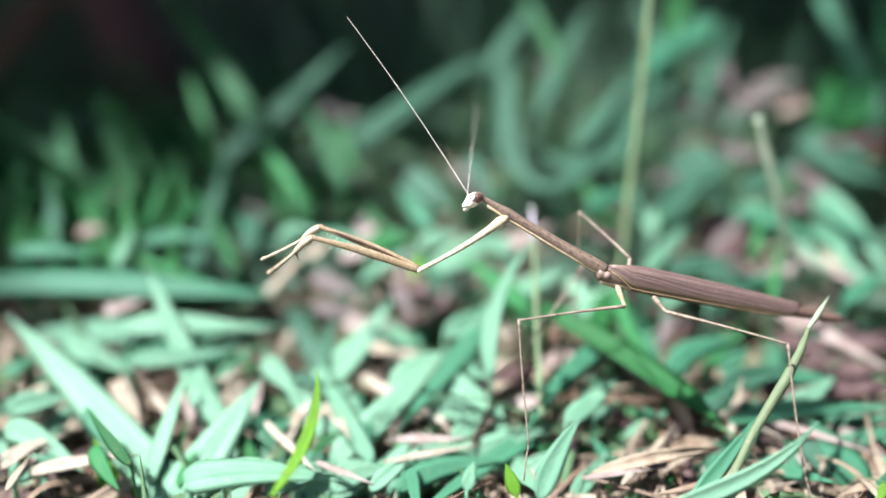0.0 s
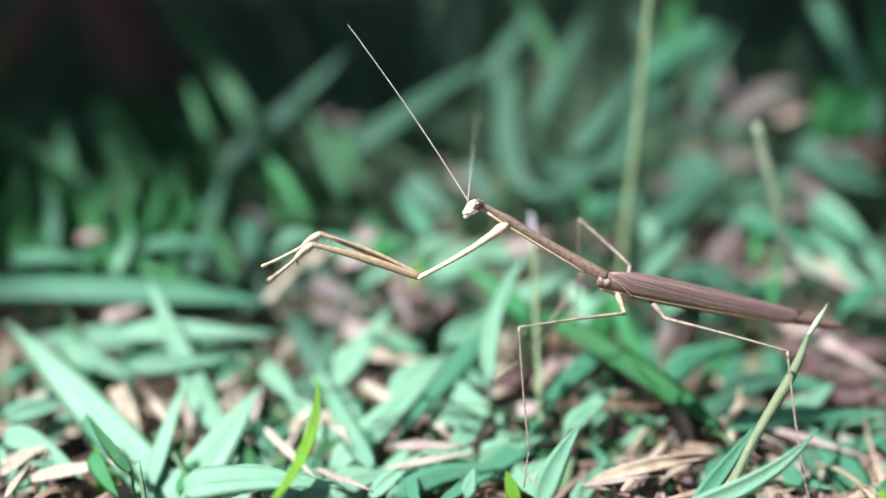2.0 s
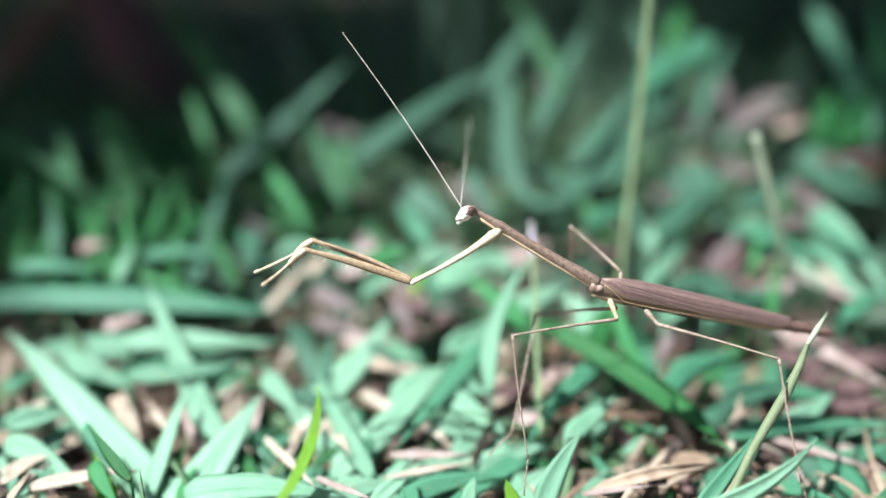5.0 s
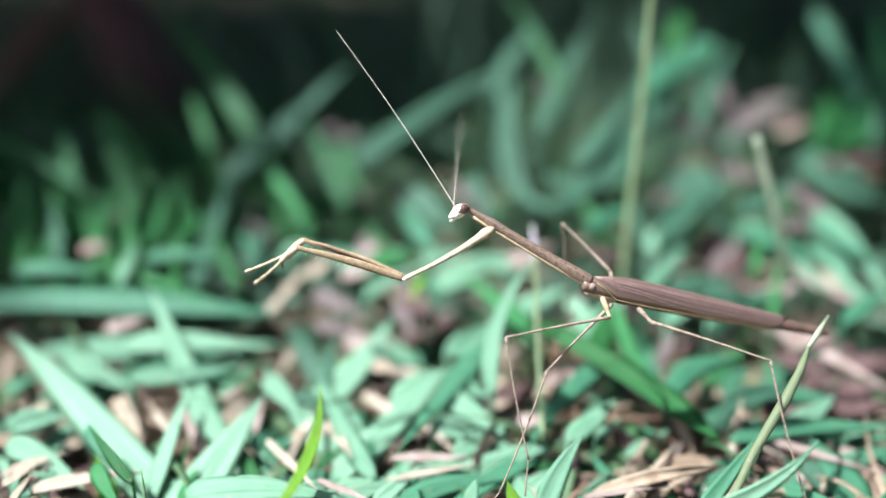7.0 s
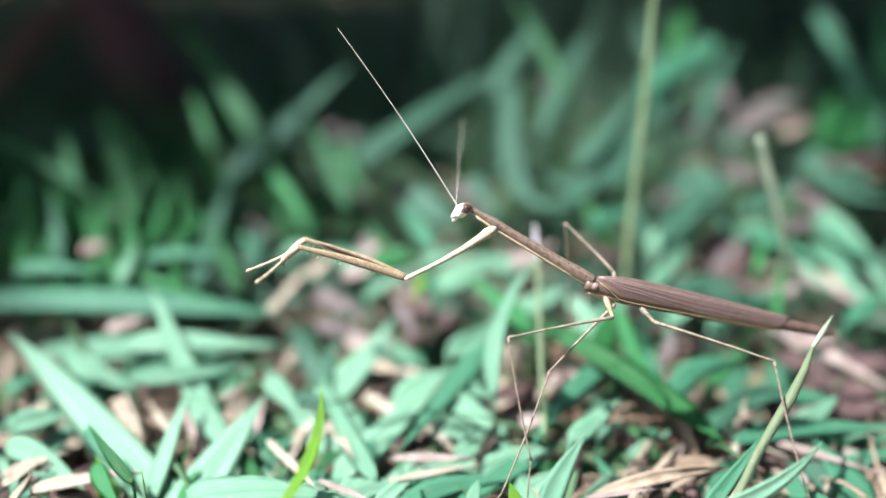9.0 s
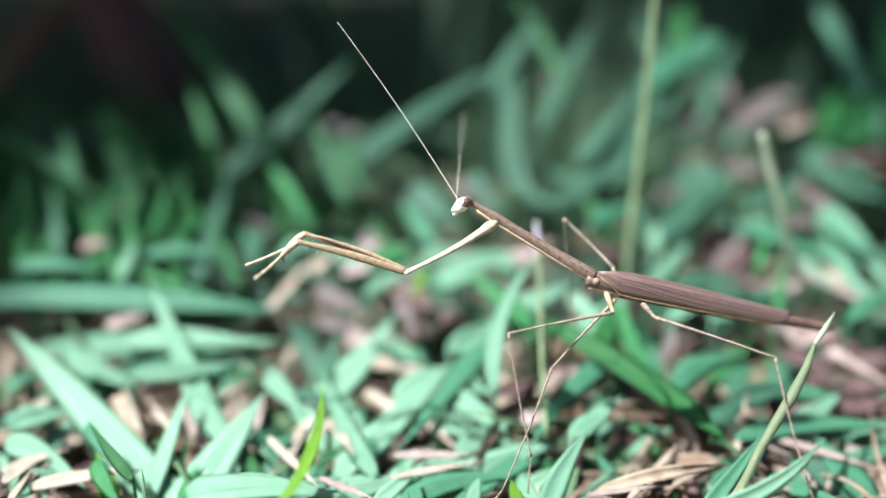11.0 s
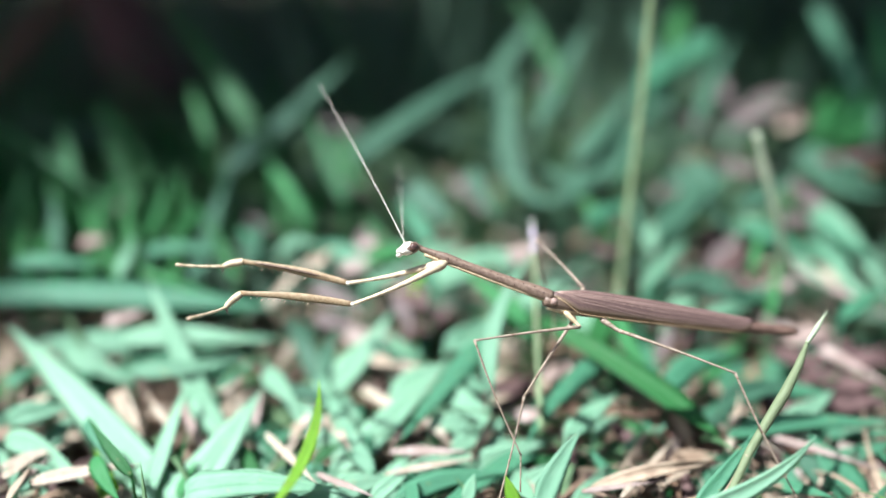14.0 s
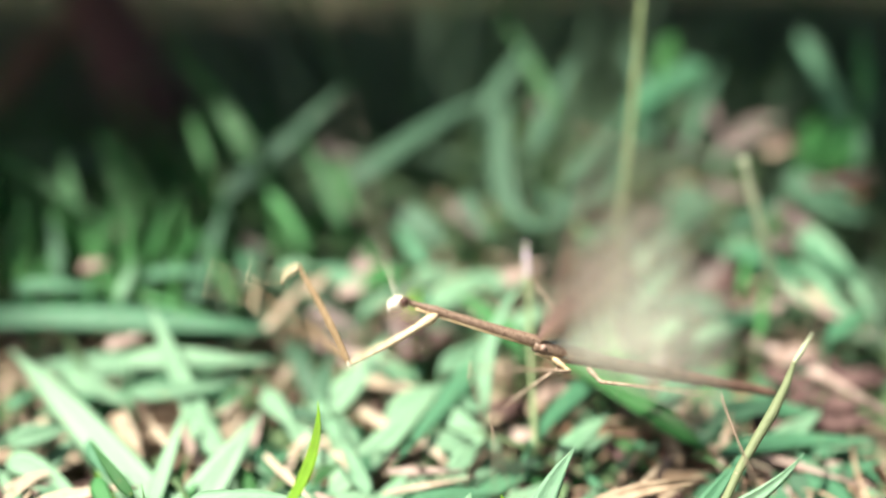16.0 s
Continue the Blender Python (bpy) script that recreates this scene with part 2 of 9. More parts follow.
def blade_geometry(p0, p1, p2, width, roll=0.0, fold=0.25, n=14, base=0.5, peak=0.28, twist=0.0, thick=0.00022, facing=FACING):
    """A grass leaf: a keeled strip with a midrib, closed underside and a pointed tip."""
    pts = curve_points(p0, p1, p2, n)
    verts, uvs, faces = [], [], []
    ring = ((-1, 0), (-0.5, 1), (0, 1), (0.5, 1), (1, 0), (0.5, -1), (0, -1.6), (-0.5, -1))
    length = sum((b - a).length for a, b in zip(pts, pts[1:]))
    for i, p in enumerate(pts):
        s = i / n
        t = (pts[min(i + 1, n)] - pts[max(i - 1, 0)]).normalized()
        side = t.cross(facing).normalized()
        nor = side.cross(t)
        a = radians(roll + twist * s)
        side, nor = side * math.cos(a) + nor * math.sin(a), nor * math.cos(a) - side * math.sin(a)
        rise = base + (1 - base) * math.sin(min(s / peak, 1) * math.pi / 2)
        fall = 1 - max(0.0, (s - peak) / (1 - peak)) ** 1.5
        w = width * 0.5 * max(rise * fall * (0.6 + 0.4 * min(1.0, s / 0.07)), 0.015)
        for u, k in ring:
            wav = 0.03 * w * math.sin(6 * s + 2 * u)
            verts.append(p + side * (u * w) + nor * (abs(u) * fold * w + k * thick * 0.5 + wav))
            uvs.append((u * 0.5 + 0.5, s * length * 10))
    m = len(ring)
    for i in range(n):
        for j in range(m):
            a, b = i * m + j, i * m + (j + 1) % m
            faces.append((a, b, b + m, a + m))
    faces.append(tuple(range(m - 1, -1, -1)))
    faces.append(tuple(n * m + j for j in range(m)))
    return verts, faces, uvs


def mm(p):
    return Vector(p) * 0.001


def shoot(p0, p1, p2, width, mat, label, roll=0.0, fold=0.25, base=0.5, peak=0.28, twist=0.0):
    """One grass shoot as a thing: a leaf with its midrib, and the short stem that holds it over the ground; millimetres."""
    p0, p1, p2 = mm(p0), mm(p1), mm(p2)
    root = new("grass_shoot")
    tagged(root, label, "grass shoot", "grass shoots")
    root.location = (p0.x, p0.y, 0)
    off = Vector((p0.x, p0.y, 0))
    w = width * 0.001
    v, f, u = blade_geometry(p0 - off, p1 - off, p2 - off, w, roll, fold, 24, base, peak, twist)
    leaf = mesh_object("leaf", v, f, mat, u, root)
    rib = [(v[i * 8 + 2] + v[i * 8 + 6]) / 2 + (v[i * 8 + 2] - v[i * 8 + 6]).normalized() * 0.0001 for i in range(25)]
    v, f, u = tube_geometry(rib, [0.035 * w * (1 - 0.8 * i / 24) for i in range(25)], 5)
    mesh_object("midrib", v, f, mat, u, leaf)
    z0 = p0.z
    foot = Vector((-(p1 - p0).x * 0.15, -(p1 - p0).y * 0.15, min(-0.021, z0 - 0.004)))
    v, f, u = tube_geometry(curve_points(foot, Vector((0, 0, (z0 - 0.02) * 0.5)), Vector((0, 0, z0)) + (p1 - p0) * 0.06, 5), [w * k for k in (0.09, 0.09, 0.1, 0.1, 0.11, 0.12)], 7)
    mesh_object("stem", v, f, mat, u, root)
    return root


def tube_geometry(pts, radii, sides=8, flat=1.0):
    verts, faces, uvs = [], [], []
    n = len(pts) - 1
    run = 0.0
    for i, p in enumerate(pts):
        t = (pts[min(i + 1, n)] - pts[max(i - 1, 0)]).normalized()
        ref = Vector((0, 0, 1)) if abs(t.z) < 0.9 else Vector((0, 1, 0))
        side = ref.cross(t).normalized()
        up = t.cross(side)
        if i:
            run += (p - pts[i - 1]).length
        for j in range(sides):
            a = 2 * math.pi * j / sides
            verts.append(p + (side * math.cos(a) * flat + up * math.sin(a)) * radii[i])
            uvs.append((j / sides, run * 10))
    for i in range(n):
        for j in range(sides):
            a, b = i * sides + j, i * sides + (j + 1) % sides
            faces.append((a, b, b + sides, a + sides))
    faces.append(tuple(range(sides - 1, -1, -1)))
    faces.append(tuple(n * sides + j for j in range(sides)))
    return verts, faces, uvs


def profile(rows, s):
    for (a, ra), (b, rb) in zip(rows, rows[1:]):
        if s <= b:
            k = (s - a) / (b - a)
            k = k * k * (3 - 2 * k)
            return ra + (rb - ra) * k
    return rows[-1][1]


def limb(name, length, rows, mat, parent, label="", bow=0.0, sides=10, n=18, flat=1.0):
    """A leg segment or body segment along +x from its joint; rows of (share of the length, radius); millimetres."""
    pts = [mm((length * i / n, 0, bow * math.sin(math.pi * i / n))) for i in range(n + 1)]
    v, f, u = tube_geometry(pts, [profile(rows, i / n) * 0.001 for i in range(n + 1)], sides, flat)
    return mesh_object(name, v, f, mat, u, parent, label)


def joined(chunks):
    verts, faces, uvs = [], [], []
    for v, f, u in chunks:
        k = len(verts)
        verts += v
        uvs += u
        faces += [tuple(i + k for i in q) for q in f]
    return verts, faces, uvs


# ---- the ground and what covers it ----
def ground_height(x, y):
    """Low swells of the soil, flat far off."""
    near = max(0.0, 1 - math.hypot(x, y - 0.2) / 1.5)
    return near * (0.006 * noise.noise((x * 9, y * 9, 0)) + 0.003 * noise.noise((x * 40, y * 40, 3))) - 0.019


def build_ground():
    ticks = [-40, -12, -4, -2, -1.2] + [-0.8 + 0.02 * i for i in range(81)] + [1.2, 2, 4, 12, 40]
    ys = [-40, -12, -4, -2, -1, -0.5] + [-0.3 + 0.02 * i for i in range(76)] + [1.6, 2.5, 5, 12, 40]
    verts = [(x, y, ground_height(x, y)) for y in ys for x in ticks]
    w = len(ticks)
    faces = [(j * w + i, j * w + i + 1, (j + 1) * w + i + 1, (j + 1) * w + i) for j in range(len(ys) - 1) for i in range(w - 1)]
    ob = mesh_object("ground", verts, faces, soil, [(v[0], v[1]) for v in verts])
    tagged(ob, "dark brown soil under dry straw and grass", "ground", kind="structure")


build_ground()


def short_blade(rng, x, y, height, width, lean, n=6):
    a = rng.uniform(0, 2 * math.pi)
    d = Vector((math.cos(a), math.sin(a), 0)) * lean
    p0 = Vector((x, y, ground_height(x, y) - 0.001))
    p2 = p0 + d * height + Vector((0, 0, height * rng.uniform(0.35, 1.0)))
    p1 = (p0 + p2) / 2 + Vector((0, 0, height * rng.uniform(0.05, 0.25))) - d * height * 0.15
    f = Vector((rng.uniform(-1, 1), rng.uniform(-1, 1), 1)).normalized()
    return simple_blade(p0, p1, p2, width, f, n)


def simple_blade(p0, p1, p2, width, facing, n=6):
    pts = curve_points(p0, p1, p2, n)
    verts, faces, uvs = [], [], []
    for i, p in enumerate(pts):
        s = i / n
        t = (pts[min(i + 1, n)] - pts[max(i - 1, 0)]).normalized()
        side = t.cross(facing).normalized()
        nor = side.cross(t)
        w = width * 0.5 * max((0.8 + 0.2 * min(s / 0.2, 1)) * (1 - max(0, (s - 0.15) / 0.85) ** 1.25), 0.02)
        verts += [p - side * w + nor * w * 0.25, p + nor * 0.0001, p + side * w + nor * w * 0.25, p - nor * 0.0001]
        uvs += [(0, s * 0.4), (0.5, s * 0.4), (1, s * 0.4), (0.5, s * 0.4)]
    for i in range(n):
        for j in range(4):
            a, b = i * 4 + j, i * 4 + (j + 1) % 4
            faces.append((a, b, b + 4, a + 4))
    return verts, faces, uvs


def build_lawn():
    rng = random.Random(11)
    chunks = []
    for _ in range(4200):
        y = 0.10 + 1.3 * rng.random() ** 1.5
        half = 0.16 + 0.62 * (y + 0.15)
        x = rng.uniform(-half, half)
        back = min(1.0, (y - 0.10) / 0.15)
        if x < -0.02 and y > 0.2 and rng.random() < 0.35:
            continue
        h = rng.uniform(0.026, 0.055) + 0.035 * back * rng.random()
        chunks.append(short_blade(rng, x, y, h, rng.uniform(0.0024, 0.0046), rng.uniform(0.3, 1.2), 8))
    for _ in range(110):
        x, y = rng.uniform(-0.14, 0.15), rng.uniform(-0.05, 0.12)
        chunks.append(short_blade(rng, x, y, rng.uniform(0.014, 0.030), rng.uniform(0.0022, 0.0045), rng.uniform(0.8, 1.8), 8))
    for _ in range(9000):
        r, a = 0.35 + 1.6 * rng.random(), rng.uniform(0, 2 * math.pi)
        x, y = r * math.cos(a), 0.15 + r * math.sin(a)
        if y > -0.1 and abs(x) < 0.16 + 0.62 * (y + 0.15):
            continue
        chunks.append(short_blade(rng, x, y, rng.uniform(0.015, 0.04), rng.uniform(0.005, 0.01), rng.uniform(0.3, 1.3), 3))
    ob = mesh_object("lawn_grass", *joined_args(chunks, lawn_green))
    tagged(ob, "short blue-green lawn grass growing through dry straw", "grass", kind="stuff")


def build_shoots():
    """Loose low shoots over the straw, thicker to the one side of the open patch."""
    rng = random.Random(23)
    # the deep pick carries its shade in the leaf colour
    dim = ((leaf_mid, "blue-green grass shoot leaning over dry straw"), (leaf_deep_shade, "deep green grass shoot with soft shade in its colour"))
    made, far = 0, []
    while made < 70:
        x, y = rng.uniform(-0.17, 0.18), -0.03 + 0.20 * rng.random()
        if rng.random() < (0.35 if x > 0.025 else 0.1) and y < 0.10:
            continue
        a = rng.uniform(0, 2 * math.pi)
        length = rng.uniform(20, 42)
        rise = rng.uniform(0, 3) + (max(0.0, y - 0.04) * 70)
        p0 = Vector((x * 1000, y * 1000, rng.uniform(-18, -14)))
        p2 = p0 + Vector((math.cos(a) * length, math.sin(a) * length * 0.8, rise))
        if p2.y < -32:
            continue
        p1 = (p0 + p2) / 2 + Vector((0, 0, rng.uniform(0.5, 2)))
        if y > 0.06:
            far.append(blade_geometry(mm(p0), mm(p1), mm(p2), rng.uniform(0.004, 0.007), rng.uniform(-35, 35), rng.uniform(0.1, 0.5), 8))
            made += 1
            continue
        mat, label = rng.choice(dim if y > 0.05 else ((leaf_pale_lit, "pale blue-green grass shoot with sunlight in its colour"), (leaf_pale_lit, "pale blue-green grass shoot with sunlight in its colour"), (leaf_mid, "blue-green grass shoot leaning over dry straw"), (leaf_mid, "blue-green grass shoot leaning over dry straw"), (leaf_deep_shade, "deep green grass shoot with soft shade in its colour")))
        shoot(p0, p1, p2, rng.uniform(3.0, 5.2) if x > 0.025 else rng.uniform(4.5, 7.5), mat, label, rng.uniform(-35, 35), rng.uniform(0.1, 0.5))
        made += 1
    for _ in range(80):
        x, y = rng.uniform(-0.03, 0.17), rng.uniform(-0.05, 0.07)
        a, length = rng.uniform(0, 2 * math.pi), rng.uniform(0.018, 0.045)
        p0 = Vector((x, y, rng.uniform(-0.017, -0.014)))
        p2 = p0 + Vector((math.cos(a) * length, math.sin(a) * length * 0.8, rng.uniform(-0.001, 0.004)))
        far.append(blade_geometry(p0, (p0 + p2) / 2 + Vector((0, 0, rng.uniform(0.0005, 0.002))), p2, rng.uniform(0.003, 0.0058), rng.uniform(-25, 25), rng.uniform(0.1, 0.4), 8))
    back = []
    for _ in range(230):
        x, y = rng.uniform(-0.22, -0.045), rng.uniform(0.06, 0.21)
        p0 = Vector((x, y, -0.02))
        p2 = p0 + Vector((rng.gauss(0, 0.016), rng.gauss(-0.004, 0.012), rng.uniform(0.026, 0.056)))
        p1 = (p0 + p2) / 2 + Vector((rng.gauss(0, 0.003), rng.gauss(0, 0.003), 0.004))
        back.append(blade_geometry(p0, p1, p2, rng.uniform(0.0022, 0.0042), rng.uniform(-40, 40), rng.uniform(0.1, 0.4), 8))
    tangle = []
    for _ in range(420):
        y = 0.13 + 0.36 * rng.random() ** 1.2
        x = rng.uniform(-0.10, 0.12 + 0.55 * y)
        a, length = rng.uniform(0, 2 * math.pi), rng.uniform(0.035, 0.10)
        p0 = Vector((x, y, -0.018))
        rise = rng.uniform(0.1, 0.75) * length
        p2 = p0 + Vector((math.cos(a) * length, math.sin(a) * length * 0.6, rise * rng.uniform(0.3, 1.0)))
        p1 = (p0 + p2) / 2 + Vector((rng.gauss(0, 0.006), rng.gauss(0, 0.004), rise * rng.uniform(0.15, 0.5)))
        tangle.append(blade_geometry(p0, p1, p2, rng.uniform(0.003, 0.0075), rng.uniform(-40, 40), rng.uniform(0.1, 0.5), 10))
    for _ in range(170):
        x, y = rng.uniform(-0.09, 0.17), rng.uniform(0.055, 0.15)
        a, length = rng.uniform(0, 2 * math.pi), rng.uniform(0.025, 0.06)
        p0 = Vector((x, y, -0.018))
        p2 = p0 + Vector((math.cos(a) * length, math.sin(a) * length * 0.6, rng.uniform(0.003, 0.02)))
        p1 = (p0 + p2) / 2 + Vector((rng.gauss(0, 0.004), rng.gauss(0, 0.003), rng.uniform(0.002, 0.012)))
        tangle.append(blade_geometry(p0, p1, p2, rng.uniform(0.003, 0.0068), rng.uniform(-40, 40), rng.uniform(0.1, 0.5), 10))
    for x0, x1, y0, y1, count in ((-0.07, 0.05, 0.15, 0.28, 46), (0.03, 0.28, 0.18, 0.42, 120)):
        for _ in range(count):
            p0 = Vector((rng.uniform(x0, x1), rng.uniform(y0, y1), -0.018))
            h = rng.uniform(0.05, 0.115)
            p2 = p0 + Vector((rng.gauss(0, 0.3) * h, rng.gauss(-0.05, 0.2) * h, h))
            p1 = (p0 + p2) / 2 + Vector((rng.gauss(0, 0.006), rng.gauss(0, 0.004), 0.1 * h))
            tangle.append(blade_geometry(p0, p1, p2, rng.uniform(0.0025, 0.005), rng.uniform(-40, 40), rng.uniform(0.1, 0.5), 10))
    ob = mesh_object("tangled_grass", *joined_args(tangle, back_green))
    tagged(ob, "tangled arching teal grass behind the open patch", "grass", kind="stuff")
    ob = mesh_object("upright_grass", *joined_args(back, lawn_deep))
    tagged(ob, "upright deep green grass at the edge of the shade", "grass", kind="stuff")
    ob = mesh_object("low_grass", *joined_args(far, lawn_green))
    tagged(ob, "low green grass shoots over shaded litter", "grass", kind="stuff")
    for _ in range(14):
        x, y = rng.uniform(-0.01, 0.16), rng.uniform(-0.02, 0.10)
        a, length = rng.uniform(0, 2 * math.pi), rng.uniform(28, 55)
        p0 = Vector((x * 1000, y * 1000, rng.uniform(-16, -12)))
        p2 = p0 + Vector((math.cos(a) * length, math.sin(a) * length * 0.7, rng.uniform(0, 4)))
        if p2.y < -30:
            continue
        p1 = (p0 + p2) / 2 + Vector((0, 0, rng.uniform(1, 3)))
        mat, label = rng.choice(((leaf_mid, "blue-green grass shoot leaning over dry straw"), (leaf_mid, "blue-green grass shoot leaning over dry straw"), (leaf_deep_shade, "deep green grass shoot with soft shade in its colour")))
        shoot(p0, p1, p2, rng.uniform(3.5, 6.0), mat, label, rng.uniform(-25, 25), rng.uniform(0.1, 0.35))


def joined_args(chunks, mat):
    v, f, u = joined(chunks)
    return v, f, mat, u


def straw_geometry(rng, x, y, length, radius, lift):
    a = rng.uniform(0, 2 * math.pi)
    d = Vector((math.cos(a), math.sin(a), rng.uniform(-0.12, 0.25)))
    c = Vector((x, y, ground_height(x, y) + lift))
    side = Vector((-d.y, d.x, 0)) * rng.uniform(-0.1, 0.1)
    pts = curve_points(c - d * length / 2, c + side * length * 0.5 + Vector((0, 0, 0.03 * length)), c + d * length / 2, 4)
    return tube_geometry(pts, [radius * k for k in (0.8, 1, 1, 0.9, 0.5)], 5, rng.uniform(1.0, 1.9))


def build_litter():
    rng = random.Random(5)
    chunks = []
    for _ in range(6200):
        y = -0.06 + 1.0 * rng.random() ** 1.8
        half = 0.14 + 0.6 * (y + 0.15)
        x = rng.uniform(-half, half)
        if y > 0.14 and x < 0.10 and rng.random() < 0.75:
            continue
        chunks.append(straw_geometry(rng, x, y, rng.uniform(0.012, 0.055), 0.00015 + 0.00040 * rng.random() ** 2, rng.uniform(0.0, 0.0025 if x < 0.02 else 0.0045)))
    for _ in range(600):
        x, y = rng.uniform(-0.03, 0.16), rng.uniform(-0.055, 0.10)
        chunks.append(straw_geometry(rng, x, y, rng.uniform(0.015, 0.05), 0.0002 + 0.0005 * rng.random() ** 2, rng.uniform(0.001, 0.0045)))
    for _ in range(700):
        x, y = rng.uniform(-0.02, 0.4), rng.uniform(0.08, 0.5)
        chunks.append(straw_geometry(rng, x, y, rng.uniform(0.02, 0.06), 0.0006 + 0.0009 * rng.random(), rng.uniform(0.002, 0.012)))
    for _ in range(50):
        x, y = rng.uniform(-0.06, 0.09), rng.uniform(0.06, 0.17)
        chunks.append(straw_geometry(rng, x, y, rng.uniform(0.015, 0.045), 0.0008 + 0.0012 * rng.random(), rng.uniform(0.004, 0.014)))
    for _ in range(620):
        x, y = rng.uniform(-0.17, 0.17), rng.uniform(-0.06, 0.13)
        a = rng.uniform(0, 6.28)
        d = Vector((math.cos(a), math.sin(a), rng.uniform(-0.03, 0.1))) * rng.uniform(0.008, 0.022)
        p = Vector((x, y, ground_height(x, y) + rng.uniform(0.001, 0.0038)))
        chunks.append(simple_blade(p - d, p + Vector((0, 0, rng.uniform(0, 0.002))), p + d, rng.uniform(0.0022, 0.0048), Vector((rng.uniform(-0.4, 0.4), rng.uniform(-0.4, 0.4), 1)).normalized(), 6))
    scraps = []
    for _ in range(240):
        x, y = rng.uniform(-0.13, 0.16), -0.045 + 0.16 * rng.random() ** 1.1
        if x < 0.0 and rng.random() < 0.4:
            continue
        a, d = rng.uniform(0, 6.28), rng.uniform(0.007, 0.018)
        way = Vector((math.cos(a), math.sin(a), rng.uniform(-0.15, 0.35))) * d
        p = Vector((x, y, ground_height(x, y) + rng.uniform(0.003, 0.009)))
        scraps.append(blade_geometry(p - way, p + Vector((rng.gauss(0, 0.003), rng.gauss(0, 0.003), rng.uniform(0, 0.004))), p + way, rng.uniform(0.0016, 0.0046), rng.uniform(-60, 60), rng.uniform(0.3, 1.1), 8, 0.7, 0.4, rng.uniform(-140, 140), 0.0003))
    ob = mesh_object("dry_leaf_scraps", *joined_args(scraps, scrap_tan))
    tagged(ob, "curled tan and brown dry leaf scraps", "leaf litter", kind="stuff")
    ob = mesh_object("straw_litter", *joined_args(chunks, straw_bits))
    tagged(ob, "matted dry tan straw lying on soil", "straw", kind="stuff")
    chunks = []
    for _ in range(560):
        y = -0.04 + 1.0 * rng.random() ** 1.5
        half = 0.14 + 0.6 * (y + 0.15)
        x = rng.uniform(-half, half)
        a = rng.uniform(0, 6.28)
        d = Vector((math.cos(a), math.sin(a), rng.uniform(-0.1, 0.3))) * rng.uniform(0.007, 0.02)
        p = Vector((x, y, ground_height(x, y) + rng.uniform(0.001, 0.005)))
        chunks.append(simple_blade(p - d, p + Vector((0, 0, 0.003)), p + d, rng.uniform(0.003, 0.007), Vector((rng.uniform(-0.4, 0.4), rng.uniform(-0.4, 0.4), 1)).normalized(), 5))
    ob = mesh_object("leaf_litter", *joined_args(chunks, dead_leaf))
    tagged(ob, "reddish-brown dead leaf scraps on the soil", "leaf litter", kind="stuff")


build_litter()
build_lawn()
build_shoots()


